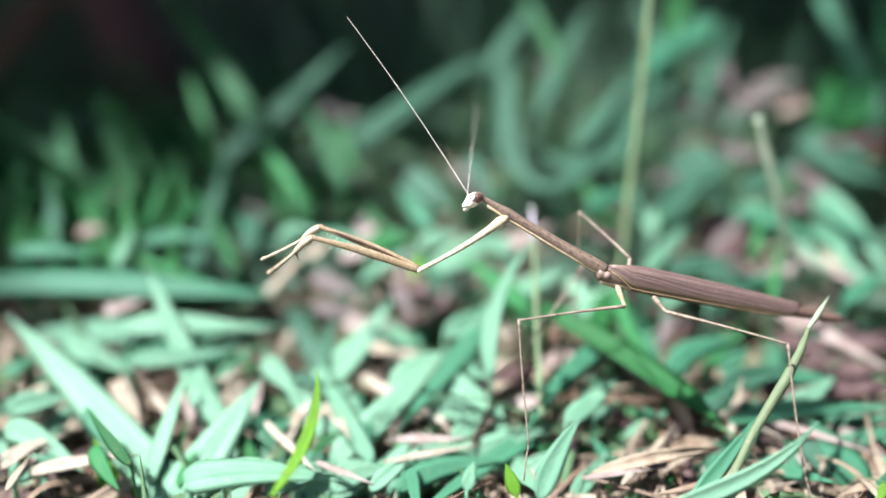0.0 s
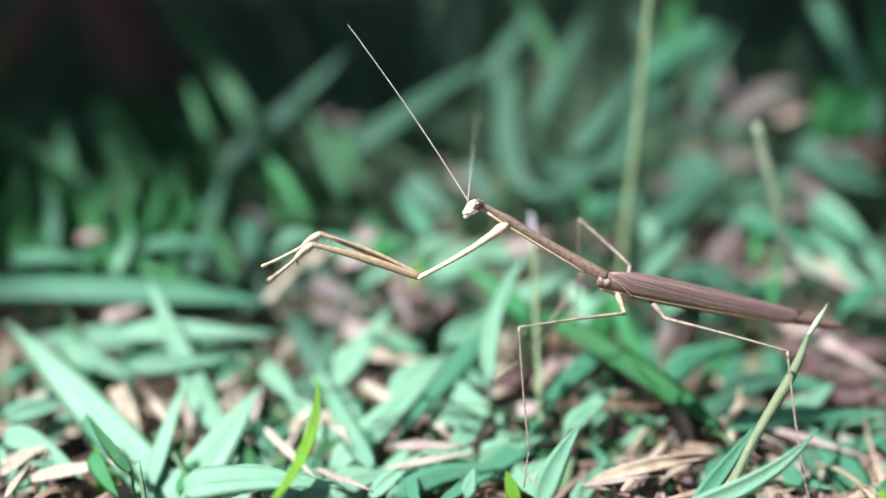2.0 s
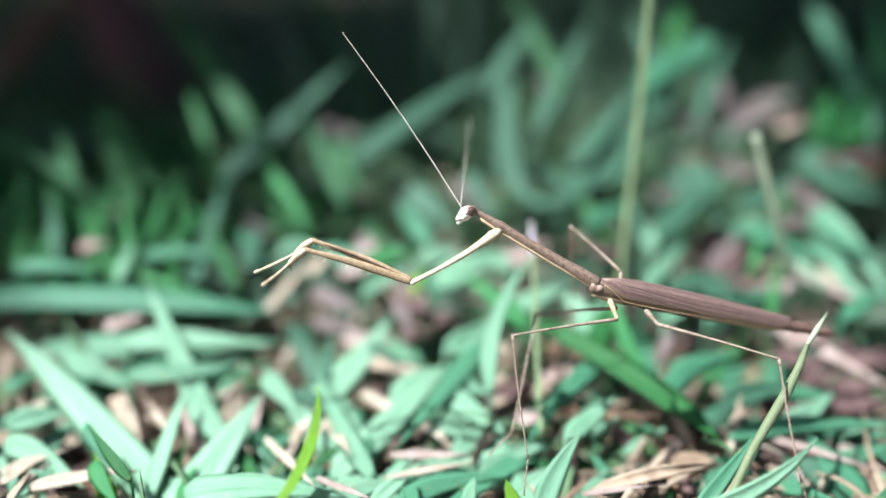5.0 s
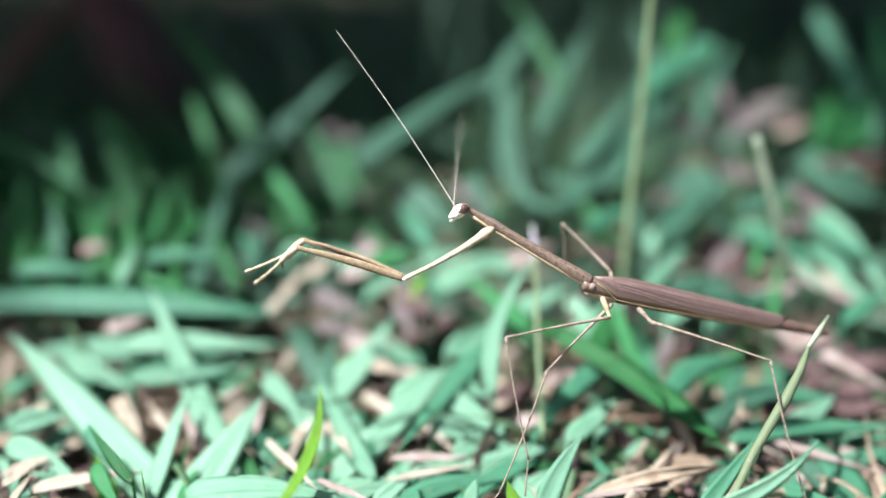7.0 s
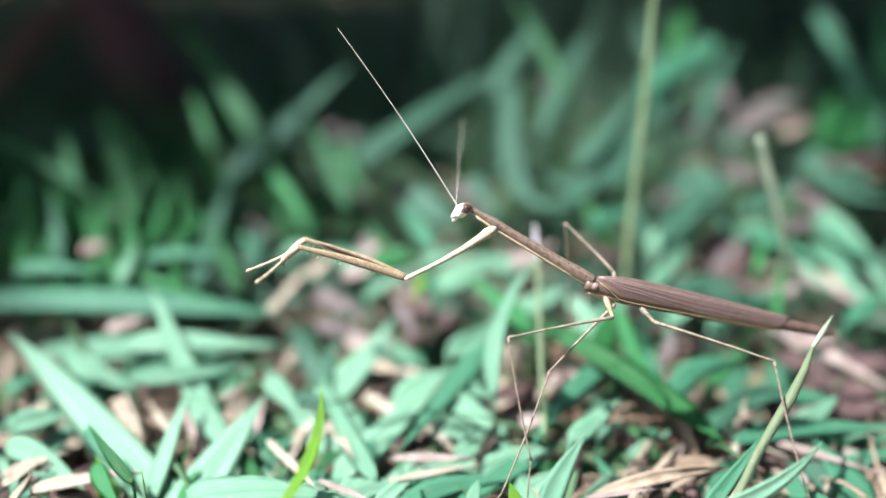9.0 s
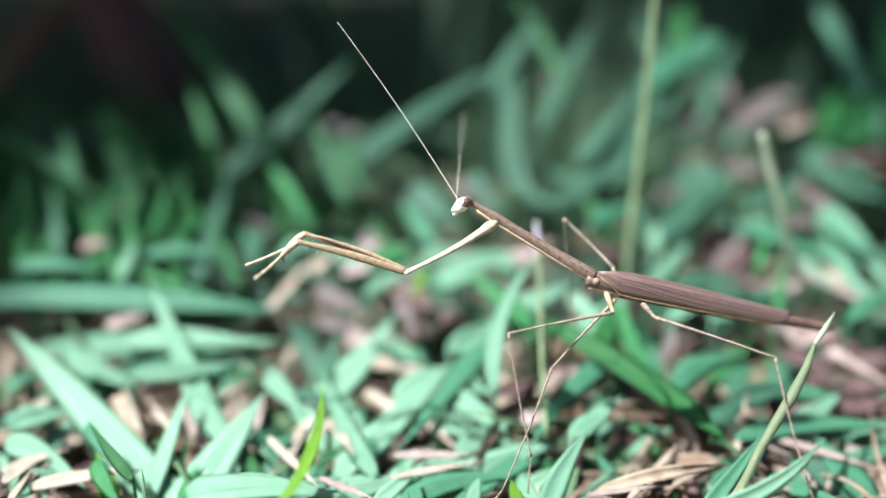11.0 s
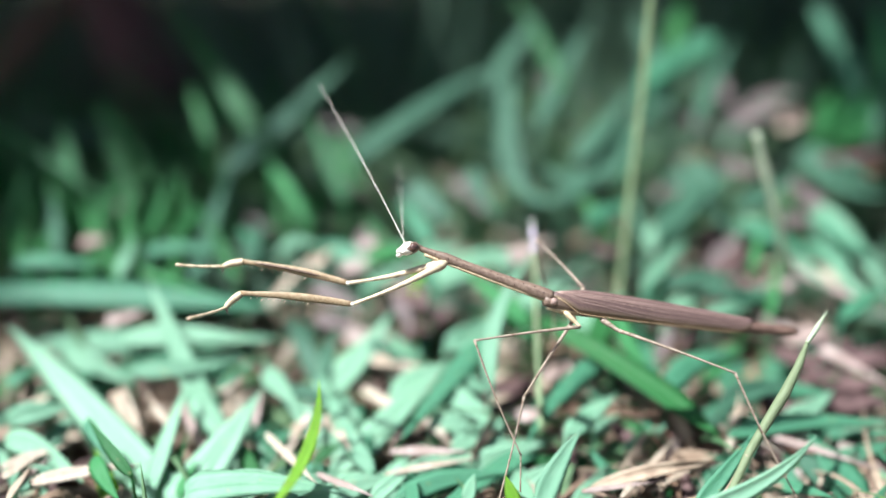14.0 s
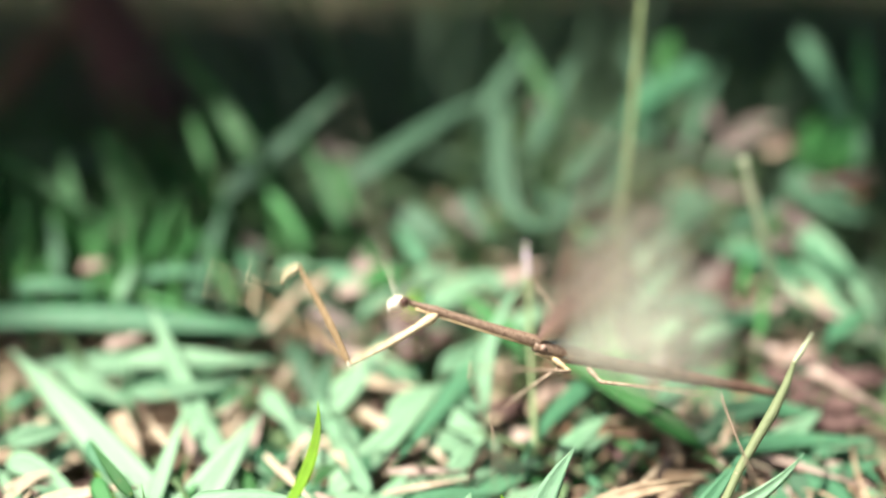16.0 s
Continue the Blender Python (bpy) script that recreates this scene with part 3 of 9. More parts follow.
def shrub():
    """A woody shrub behind the lawn; an unseen canopy, added over the back of the place, shades it."""
    root = tagged(new("shrub"), "dark brown woody shrub stem in deep shade", "shrub")
    rng = random.Random(3)
    foot = Vector((-0.134, 0.262, -0.03))
    path = [foot, foot + Vector((-0.01, 0.01, 0.03)), foot + Vector((-0.04, 0.03, 0.09)), foot + Vector((-0.10, 0.06, 0.22)),
            foot + Vector((-0.18, 0.10, 0.45)), foot + Vector((-0.26, 0.10, 0.75))]
    v, f, u = tube_geometry(path, [0.026, 0.018, 0.016, 0.015, 0.013, 0.008], 12)
    mesh_object("trunk", v, f, bark, u, root)
    v, f, u = tube_geometry([Vector((-0.192, 0.342, 0.053)), Vector((-0.201, 0.314, 0.039)), Vector((-0.209, 0.293, 0.030)), Vector((-0.216, 0.270, 0.016)), Vector((-0.227, 0.236, -0.008)), Vector((-0.237, 0.231, -0.030))], [0.004, 0.005, 0.0055, 0.006, 0.0065, 0.007], 8)
    mesh_object("side_stem", v, f, twig_bark, u, root, "orange-brown side stem")
    # canopy tips out of view, on sun rays from the ground to be shaded
    tips = []
    while len(tips) < 80:
        gx, gy = rng.uniform(-0.8, 0.55), 0.08 + 0.9 * rng.random() ** 1.4
        edge = 0.135 + 0.36 * min(1.0, max(0.0, (gx + 0.14) / 0.3)) - 0.1 * max(0.0, gx - 0.25)
        if gy < edge or (gx > 0.0 and rng.random() < 0.3) or (-0.08 < gx < 0.22 and rng.random() < 0.65):
            continue
        z = rng.uniform(0.62, 0.85)
        tips.append(Vector((gx, gy, 0)) + SUN * (z / SUN.z))
    for _ in range(18):
        z = rng.uniform(0.62, 0.85)
        tips.append(Vector((rng.uniform(-0.40, -0.06), rng.uniform(0.2, 0.5), 0)) + SUN * (z / SUN.z))
    for _ in range(24):
        z = rng.uniform(0.62, 0.85)
        tips.append(Vector((rng.uniform(0.16, 0.6), rng.uniform(0.34, 0.9), 0)) + SUN * (z / SUN.z))
    for _ in range(9):
        z = rng.uniform(0.62, 0.85)
        tips.append(Vector((rng.uniform(0.17, 0.4), rng.uniform(0.24, 0.45), 0)) + SUN * (z / SUN.z))
    more = random.Random(17)
    for _ in range(6):
        z = more.uniform(0.62, 0.85)
        tips.append(Vector((more.uniform(-0.42, -0.14), more.uniform(0.26, 0.5), 0)) + SUN * (z / SUN.z))
    spread = [0.055] * len(tips)
    # added low boughs, unseen, each group aimed to shade one stretch of grass
    for x0, x1, y0, y1, count, wide in ((-0.46, -0.03, 0.22, 0.62, 46, 0.038), (-0.30, -0.09, 0.135, 0.27, 11, 0.034), (-0.19, -0.12, 0.125, 0.165, 4, 0.012), (0.18, 0.42, 0.19, 0.46, 11, 0.038), (0.08, 0.5, 0.42, 0.95, 8, 0.038), (-0.155, -0.08, 0.15, 0.19, 4, 0.012), (0.16, 0.24, 0.16, 0.21, 3, 0.014)):
        for _ in range(count):
            spread.append(wide)
            z = more.uniform(0.2, 0.45)
            tips.append(Vector((more.uniform(x0, x1), more.uniform(y0, y1), 0)) + SUN * (z / SUN.z))
    for i, tip in enumerate(tips):
        a = path[2 + i % 4]
        v, f, u = tube_geometry(curve_points(a, (a + tip) / 2 + Vector((0, 0, 0.06)), tip, 8), [0.006 - 0.0006 * k for k in range(9)], 6)
        mesh_object("branch", v, f, bark, u, root)
    chunks = []
    for i in range(29000):
        tip = tips[i % len(tips)]
        wide = spread[i % len(tips)]
        c = tip + Vector((rng.gauss(0, wide), rng.gauss(0, wide), rng.gauss(0, 0.7 * wide)))
        d = Vector((rng.uniform(-1, 1), rng.uniform(-1, 1), rng.uniform(-0.6, 0.4))).normalized() * rng.uniform(0.02, 0.045)
        chunks.append(simple_blade(c, c + d * 0.5 + Vector((0, 0, 0.004)), c + d, rng.uniform(0.014, 0.026), Vector((rng.uniform(-0.5, 0.5), rng.uniform(-0.5, 0.5), 1)).normalized(), 4))
    v, f, u = joined(chunks)
    tagged(mesh_object("crown", v, f, shrub_green, u, root), kind="stuff")


shrub()


def stalk(points, radius, mat, label, tip=0.7, bud=None):
    """An upright flowering stalk or cut stem with joints; millimetres."""
    root = tagged(new("grass_stalk"), label, "grass stalk", "grass stalks")
    ctrl = [mm(p) for p in points]
    pts = []
    for i in range(len(ctrl) - 1):
        a = ctrl[max(i - 1, 0)]
        b, c = ctrl[i], ctrl[i + 1]
        d = ctrl[min(i + 2, len(ctrl) - 1)]
        for k in range(8):
            s = k / 8
            pts.append(0.5 * (2 * b + (c - a) * s + (2 * a - 5 * b + 4 * c - d) * s * s + (3 * b - a - 3 * c + d) * s ** 3))
    pts.append(ctrl[-1])
    n = len(pts) - 1
    radii = [radius * 0.001 * (1 + (tip - 1) * i / n) * (1 + 0.30 * math.exp(-((i % 8 - 4) / 0.7) ** 2) - 0.012 * (i % 8)) for i in range(n + 1)]
    v, f, u = tube_geometry(pts, radii, 9)
    mesh_object("stem", v, f, mat, u, root)
    if bud:
        top = pts[-1]
        d = (pts[-1] - pts[-3]).normalized()
        pp = [top + d * (bud[0] * 0.001 * (k / 8 - 0.92)) for k in range(9)]
        rr = [bud[1] * 0.001 * q for q in (0.6, 0.9, 1.0, 0.95, 1.0, 0.9, 0.85, 0.7, 0.35)]
        v, f, u = tube_geometry(pp, rr, 9)
        mesh_object("bud", v, f, bud_white, u, root, "pale mauve-white bud")
    return root


def shaped_stalk(points, radii, tip_from, mat, label):
    """A stout shoot of uneven thickness, its last stretch dry and pale; millimetres."""
    root = tagged(new("grass_stalk"), label, "grass stalk", "grass stalks")

    def stretch(lo, hi):
        pts, rr = [], []
        for i in range(lo, hi):
            for k in range(7 if i == hi - 1 else 6):
                s = k / 6
                pts.append(mm(points[i]) * (1 - s) + mm(points[i + 1]) * s)
                e = s * s * (3 - 2 * s)
                rr.append(0.001 * (radii[i] * (1 - e) + radii[i + 1] * e))
        return tube_geometry(pts, rr, 10, 0.8)

    v, f, u = stretch(0, tip_from - 1)
    mesh_object("stem", v, f, mat, u, root)
    v, f, u = stretch(tip_from - 1, len(points) - 1)
    mesh_object("tip", v, f, stem_pale, u, root, "pale dry tip")
    return root


def dry_stalk(p0, p1, p2, width, mat, label, roll=0.0):
    """A dead leaf or stem: a creased, split strip; millimetres."""
    v, f, u = blade_geometry(mm(p0), mm(p1), mm(p2), width * 0.001, roll, 0.55, 12, 0.7, 0.4, 40, 0.0005)
    for i in range(0, len(v), 8):
        s = i / len(v)
        v[i] = v[i] + (v[i + 4] - v[i]) * 0.14 * (0.5 + 0.5 * math.sin(11 * s + p0[0]))
    return tagged(mesh_object("dry_stalk", v, f, mat, u), label, "dry stalk", "dry stalks")


def dead_leaf_piece(p0, p1, p2, width, roll=0.0):
    """A curled, torn dead leaf; millimetres."""
    v, f, u = blade_geometry(mm(p0), mm(p1), mm(p2), width * 0.001, roll, -0.35, 14, 0.35, 0.5, 25, 0.0004)
    for i in range(0, len(v), 8):
        s = i / len(v)
        v[i] = v[i] + (v[i + 4] - v[i]) * 0.25 * (0.5 + 0.5 * math.sin(43 * s + p0[0]))
        v[i + 4] = v[i + 4] + (v[i] - v[i + 4]) * 0.2 * (0.5 + 0.5 * math.sin(29 * s + p0[1]))
    root = tagged(new("dead_leaf"), "curled reddish-brown dead leaf on the litter", "dead leaf", "dead leaves")
    mesh_object("leaf_blade", v, f, dead_leaf, u, root)
    rib = [(v[i * 8 + 2] + v[i * 8 + 6]) / 2 for i in range(15)]
    v, f, u = tube_geometry(rib, [0.0005 * (1 - 0.7 * i / 14) for i in range(15)], 5)
    mesh_object("midrib", v, f, dead_leaf, u, root)


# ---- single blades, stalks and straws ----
shoot((-47.7, -20.1, -18.4), (-83.6, 13.2, -6.1), (-105.4, 27.9, 6.4), 11.0, leaf_pale_lit, "pale blue-green grass shoot with sunlight in its colour", roll=6, fold=0.2, base=.92, peak=.14)
shoot((-62.3, -10.8, -13.8), (-59.7, 0.6, -4.8), (-58.2, 12.2, 1.1), 4.2, leaf_pale_lit, "pale blue-green grass shoot with sunlight in its colour", roll=12, fold=0.3)
shoot((-51.0, 8.6, -14.7), (-64.0, 25.0, 2.7), (-73.2, 38.0, 14.0), 6.5, leaf_pale_lit, "pale blue-green grass shoot with sunlight in its colour", roll=-10, fold=0.45, base=.92, peak=.14)
shoot((-41.1, -3.8, -16.5), (-52.2, 10.8, -11.0), (-60.4, 22.6, -4.8), 7.6, leaf_pale_lit, "pale blue-green grass shoot with sunlight in its colour", roll=6, fold=0.25, base=.9, peak=.14)
shoot((-55.8, -12.9, -15.7), (-48.4, -1.0, -8.2), (-41.1, 10.6, 0.0), 10.6, leaf_pale_lit, "pale blue-green grass shoot with sunlight in its colour", roll=-4, fold=0.2, base=.92, peak=.14)
shoot((-47.1, -28.7, 4.4), (-33.2, -28.1, 5.9), (-17.9, -28.7, 4.4), 6.2, leaf_pale_lit, "pale blue-green grass shoot with sunlight in its colour", roll=8, fold=0.15, base=.92, peak=.14)
shoot((-30.1, -34.2, 5.9), (-23.8, -27.1, 13.8), (-22.8, -19.7, 22.8), 2.5, leaf_fresh, "fresh yellow-green grass shoot lit from behind", roll=15, fold=.5, peak=.5)
shoot((-69.2, -10.1, -15.7), (-71.9, -6.9, -10.1), (-74.5, -3.7, -5.3), 5.4, leaf_fresh, "fresh yellow-green grass shoot lit from behind", roll=20)
shoot((-61.6, -16.8, -1.8), (-67.4, -12.0, 1.3), (-74.1, -5.2, 4.2), 2.7, leaf_deep_shade, "deep green grass shoot with soft shade in its colour", roll=10)
shoot((-58.8, -6.6, -15.7), (-57.5, -2.6, -10.2), (-56.1, 1.4, -5.5), 6.0, leaf_deep_shade, "deep green grass shoot with soft shade in its colour", roll=40)
shoot((-32.4, 14.6, -8.4), (-21.2, 26.2, -2.4), (-12.8, 37.3, 5.9), 7.7, leaf_pale_lit, "pale blue-green grass shoot with sunlight in its colour", fold=0.25)
shoot((-24.3, -3.4, -12.3), (-10.8, 8.6, -5.4), (1.5, 23.6, 0.6), 6.9, leaf_pale_lit, "pale blue-green grass shoot with sunlight in its colour", fold=0.25)
shoot((-19.7, 0.5, -14.1), (-31.6, 10.6, -7.6), (-43.6, 23.6, 0.1), 6.0, leaf_pale_lit, "pale blue-green grass shoot with sunlight in its colour", fold=0.3)
shoot((-8.2, -9.3, -14.2), (9.4, -1.1, -10.8), (27.3, 4.8, -7.7), 6.2, leaf_pale_lit, "pale blue-green grass shoot with sunlight in its colour", roll=-8, fold=0.15, base=.7, peak=.4)
shoot((-18.1, -10.3, -16.5), (-10.9, -2.4, -12.8), (-4.0, 2.0, -8.2), 3.9, leaf_pale_lit, "pale blue-green grass shoot with sunlight in its colour", roll=30, fold=0.5)
shoot((4.3, -29.1, 2.6), (5.1, -27.5, 4.9), (5.8, -26.0, 6.8), 2.8, leaf_pale_lit, "pale blue-green grass shoot with sunlight in its colour")
shoot((17.6, -29.7, 1.2), (21.0, -24.8, 6.9), (26.1, -20.7, 13.5), 4.5, leaf_half_lit, "soft blue-green grass shoot with open light in its colour", fold=.5)
shoot((13.7, -27.2, -0.4), (12.7, -25.5, 2.2), (11.7, -23.8, 4.4), 3.0, leaf_fresh, "fresh yellow-green grass shoot lit from behind", roll=20)
shoot((-34.5, 47.2, -15.7), (-37.6, 50.2, -10.0), (-40.8, 53.2, -5.0), 8.3, leaf_teal_shade, "blue-green grass shoot leaning over dry straw")
shoot((-26.6, 31.2, -15.7), (-20.8, 14.1, -10.0), (-15.0, -3.0, -6.5), 6.5, leaf_mid, "blue-green grass shoot leaning over dry straw")
shoot((-24.1, 60.4, -16.3), (-14.4, 45.3, -9.7), (-5.5, 31.5, -5.7), 7.6, leaf_pale_lit, "pale blue-green grass shoot with sunlight in its colour", fold=0.2)
shoot((0.9, 41.6, -15.7), (6.8, 29.3, -9.9), (12.8, 17.0, -5.9), 9.2, leaf_mid, "blue-green grass shoot leaning over dry straw")
shoot((-0.6, 59.0, -15.7), (5.0, 62.7, -9.9), (10.7, 66.3, -5.0), 7.3, leaf_mid, "blue-green grass shoot leaning over dry straw")
shoot((29.9, 21.6, -15.7), (35.7, 21.3, -10.1), (41.4, 21.1, -5.5), 5.9, leaf_mid, "blue-green grass shoot leaning over dry straw")
shoot((11.8, 3.8, -16.2), (15.8, -9.1, -10.2), (19.4, -20.7, -6.2), 5.0, leaf_half_lit, "soft blue-green grass shoot with open light in its colour", fold=0.3)
shoot((40.5, -31.1, 0.5), (57.6, -26.8, 5.1), (68.0, -24.2, 14.2), 4.0, leaf_pale_lit, "pale blue-green grass shoot with sunlight in its colour", roll=-20, fold=.5)
shoot((48.0, -22.5, -6.3), (55.9, -16.3, -0.8), (63.5, -9.5, 4.3), 3.6, leaf_mid, "blue-green grass shoot leaning over dry straw", roll=-5, fold=0.4)
shoot((59.1, -6.6, -15.7), (64.8, -1.6, -10.1), (70.6, 3.5, -5.5), 6.7, leaf_mid, "blue-green grass shoot leaning over dry straw", roll=50)
shoot((89.1, -10.1, -15.7), (84.8, -3.5, -10.3), (80.5, 3.0, -5.9), 8.2, leaf_mid, "blue-green grass shoot leaning over dry straw")
shoot((56.0, 20.5, -15.7), (68.0, 12.6, -10.2), (80.0, 4.8, -6.5), 6.0, leaf_mid, "blue-green grass shoot leaning over dry straw")
shoot((81.1, 13.8, -15.7), (91.0, 8.8, -10.3), (100.9, 3.7, -6.4), 5.0, leaf_mid, "blue-green grass shoot leaning over dry straw")
shoot((24.0, 28.5, 7.7), (41.8, 13.7, 3.4), (59.7, -1.1, -3.8), 6.4, leaf_deep_shade, "deep green grass shoot with soft shade in its colour", roll=22, base=.9, peak=.75)
shoot((52.7, 77.3, -15.7), (52.7, 47.3, -9.1), (52.7, 17.2, -6.0), 6.9, leaf_mid, "blue-green grass shoot leaning over dry straw")
shoot((64.8, 29.9, -15.7), (73.8, 39.4, -9.4), (82.9, 48.9, -4.7), 5.1, leaf_bright, "bright green grass shoot standing over straw")
shoot((67.3, 31.2, -15.7), (72.2, 31.1, -10.2), (77.2, 31.1, -5.5), 6.2, leaf_mid, "blue-green grass shoot leaning over dry straw")
shoot((81.4, -27.1, 2.2), (80.1, -28.9, 0.7), (78.8, -30.8, -1.1), 1.8, leaf_fresh, "fresh yellow-green grass shoot lit from behind")
shoot((86.9, -15.1, -15.7), (88.9, -14.1, -10.4), (90.8, -13.1, -5.7), 3.0, leaf_mid, "blue-green grass shoot leaning over dry straw")
shoot((42.9, 8.6, -15.7), (44.1, 13.7, -10.2), (45.3, 18.9, -5.6), 2.9, leaf_bright, "bright green grass shoot standing over straw")
shoot((52.0, 43.7, 5.3), (59.5, 56.0, 10.0), (67.2, 67.9, 14.7), 5.8, leaf_mid, "blue-green grass shoot leaning over dry straw")
shoot((82.0, 70.0, 15.5), (91.3, 62.9, 12.7), (100.2, 53.0, 8.8), 6.2, leaf_half_lit, "soft blue-green grass shoot with open light in its colour")
shoot((108.1, 77.1, 18.6), (113.0, 62.4, 12.5), (116.1, 43.6, 5.3), 6.7, leaf_half_lit, "soft blue-green grass shoot with open light in its colour")
shoot((67.0, 59.0, -15.7), (76.9, 59.8, -10.0), (86.9, 60.5, -5.5), 8.0, leaf_mid, "blue-green grass shoot leaning over dry straw")
shoot((93.8, 53.0, -15.7), (97.8, 36.3, -9.8), (101.8, 19.5, -6.0), 7.3, leaf_mid, "blue-green grass shoot leaning over dry straw")
shoot((10.5, 7.2, 2.4), (12.5, 21.1, 13.1), (22.3, 35.9, 23.5), 4.2, leaf_half_lit, "soft blue-green grass shoot with open light in its colour", roll=10, fold=.4)
shoot((20.9, 30.7, 5.3), (12.7, 37.1, 10.3), (4.4, 43.5, 13.9), 5.2, leaf_bright, "bright green grass shoot standing over straw")
shoot((-123.6, 44.8, 5.7), (-82.5, 44.5, 5.6), (-41.0, 40.4, 4.2), 7.7, leaf_mid, "blue-green grass shoot leaning over dry straw", roll=4, fold=.08, base=.9, peak=.5)
shoot((-106.7, 40.4, -6.9), (-73.3, 38.3, -4.3), (-39.8, 35.4, -1.2), 7.2, leaf_half_lit, "soft blue-green grass shoot with open light in its colour", fold=.1)
shoot((-46.8, 47.2, -15.7), (-64.5, 38.3, -9.7), (-82.1, 29.5, -6.1), 6.7, leaf_mid, "blue-green grass shoot leaning over dry straw", roll=-20)
shoot((-106.1, 10.7, -15.7), (-96.3, 13.9, -10.2), (-86.4, 17.2, -6.0), 8.9, leaf_half_lit, "soft blue-green grass shoot with open light in its colour", roll=-10)
shoot((-112.8, 27.5, -15.7), (-106.3, 28.7, -10.1), (-99.7, 29.8, -5.5), 3.4, leaf_bright, "bright green grass shoot standing over straw")
shoot((-110.5, 72.1, -15.7), (-109.6, 58.8, -10.0), (-108.8, 45.6, -5.9), 8.6, leaf_mid, "blue-green grass shoot leaning over dry straw")
# back shoots, shaded by their darker leaf colours
shoot((-65.0, 85.7, 24.0), (-48.9, 101.6, 35.6), (-29.6, 121.9, 51.4), 7.4, leaf_teal_shade, "teal-green grass shoot with half shade in its colour")
shoot((-66.1, 49.3, 7.4), (-65.2, 68.9, 15.1), (-63.7, 87.4, 25.2), 5.6, leaf_teal_shade, "teal-green grass shoot with half shade in its colour")
shoot((-50.6, 87.4, 25.2), (-69.9, 114.6, 45.5), (-95.0, 139.4, 65.8), 7.0, leaf_deep_shade, "deep green grass shoot with soft shade in its colour")
shoot((-29.8, 87.4, 25.2), (-5.0, 106.2, 39.1), (19.0, 119.8, 49.7), 7.0, leaf_teal_shade, "teal-green grass shoot with half shade in its colour")
shoot((18.3, 82.5, 21.8), (18.3, 103.4, 36.9), (18.1, 119.8, 49.7), 5.3, leaf_teal_shade, "teal-green grass shoot with half shade in its colour")
shoot((21.5, 116.3, 46.9), (23.9, 80.9, 20.6), (46.2, 89.0, 26.4), 5.6, leaf_teal_shade, "teal-green grass shoot with half shade in its colour")
shoot((29.3, 87.4, 25.2), (51.0, 87.4, 25.2), (61.1, 112.8, 44.2), 5.4, leaf_teal_shade, "teal-green grass shoot with half shade in its colour")
shoot((32.6, 77.2, 18.6), (55.6, 97.4, 32.5), (83.0, 126.8, 55.4), 6.9, leaf_teal_shade, "teal-green grass shoot with half shade in its colour")
shoot((-87.8, 75.1, 17.7), (-99.3, 94.7, 30.4), (-108.3, 108.4, 40.8), 6.1, leaf_deep_shade, "deep green grass shoot with soft shade in its colour")
shoot((-28.2, 77.2, 18.6), (-35.7, 92.8, 29.1), (-42.3, 104.2, 37.6), 5.6, leaf_deep_shade, "deep green grass shoot with soft shade in its colour")
shoot((-36.8, 66.9, 14.3), (-45.6, 81.9, 21.4), (-52.7, 90.7, 27.6), 5.0, leaf_deep_shade, "deep green grass shoot with soft shade in its colour")
shoot((125.3, 102.5, 36.3), (124.9, 126.2, 54.9), (123.2, 145.2, 68.6), 7.5, leaf_teal_shade, "deep green grass shoot with soft shade in its colour")
shoot((135.5, 107.6, 40.2), (141.0, 128.2, 56.5), (145.0, 145.2, 68.6), 6.3, leaf_teal_shade, "deep green grass shoot with soft shade in its colour")
shoot((37.9, 109.3, 41.5), (29.7, 129.5, 57.5), (21.9, 145.1, 68.6), 5.1, leaf_deep_shade, "deep green grass shoot with soft shade in its colour")
shoot((-101.9, 45.6, 6.0), (-109.0, 70.9, 15.9), (-119.5, 89.0, 26.4), 4.0, leaf_deep_shade, "deep green grass shoot with soft shade in its colour")
shoot((-109.3, 45.6, 6.0), (-110.3, 67.6, 14.6), (-108.6, 85.7, 24.0), 3.1, leaf_deep_shade, "deep green grass shoot with soft shade in its colour")
shoot((-93.2, 45.6, 6.0), (-97.3, 68.7, 15.0), (-99.0, 87.4, 25.2), 3.5, leaf_deep_shade, "deep green grass shoot with soft shade in its colour")
shoot((-84.9, 47.5, 6.7), (-94.9, 65.9, 13.9), (-104.4, 82.5, 21.7), 3.8, leaf_deep_shade, "deep green grass shoot with soft shade in its colour")
shoot((-54.1, 49.3, 7.4), (-64.7, 66.1, 14.0), (-74.2, 79.2, 19.5), 4.1, leaf_deep_shade, "deep green grass shoot with soft shade in its colour")
shoot((-121.0, 64.8, 13.4), (-123.4, 82.9, 22.1), (-122.6, 94.1, 30.0), 3.2, leaf_deep_shade, "deep green grass shoot with soft shade in its colour")
shoot((-95.6, 68.9, 15.1), (-95.3, 86.1, 24.3), (-92.8, 97.4, 32.5), 3.4, leaf_deep_shade, "deep green grass shoot with soft shade in its colour")
shoot((-81.2, 47.5, 6.7), (-88.7, 69.1, 15.2), (-94.9, 87.4, 25.2), 4.0, leaf_deep_shade, "deep green grass shoot with soft shade in its colour")
shoot((-70.8, 47.5, 6.7), (-75.0, 70.6, 15.8), (-77.3, 89.0, 26.4), 4.0, leaf_deep_shade, "deep green grass shoot with soft shade in its colour")
shoot((-81.4, 62.8, 12.7), (-81.4, 79.0, 19.4), (-79.3, 89.0, 26.4), 3.6, leaf_deep_shade, "deep green grass shoot with soft shade in its colour")
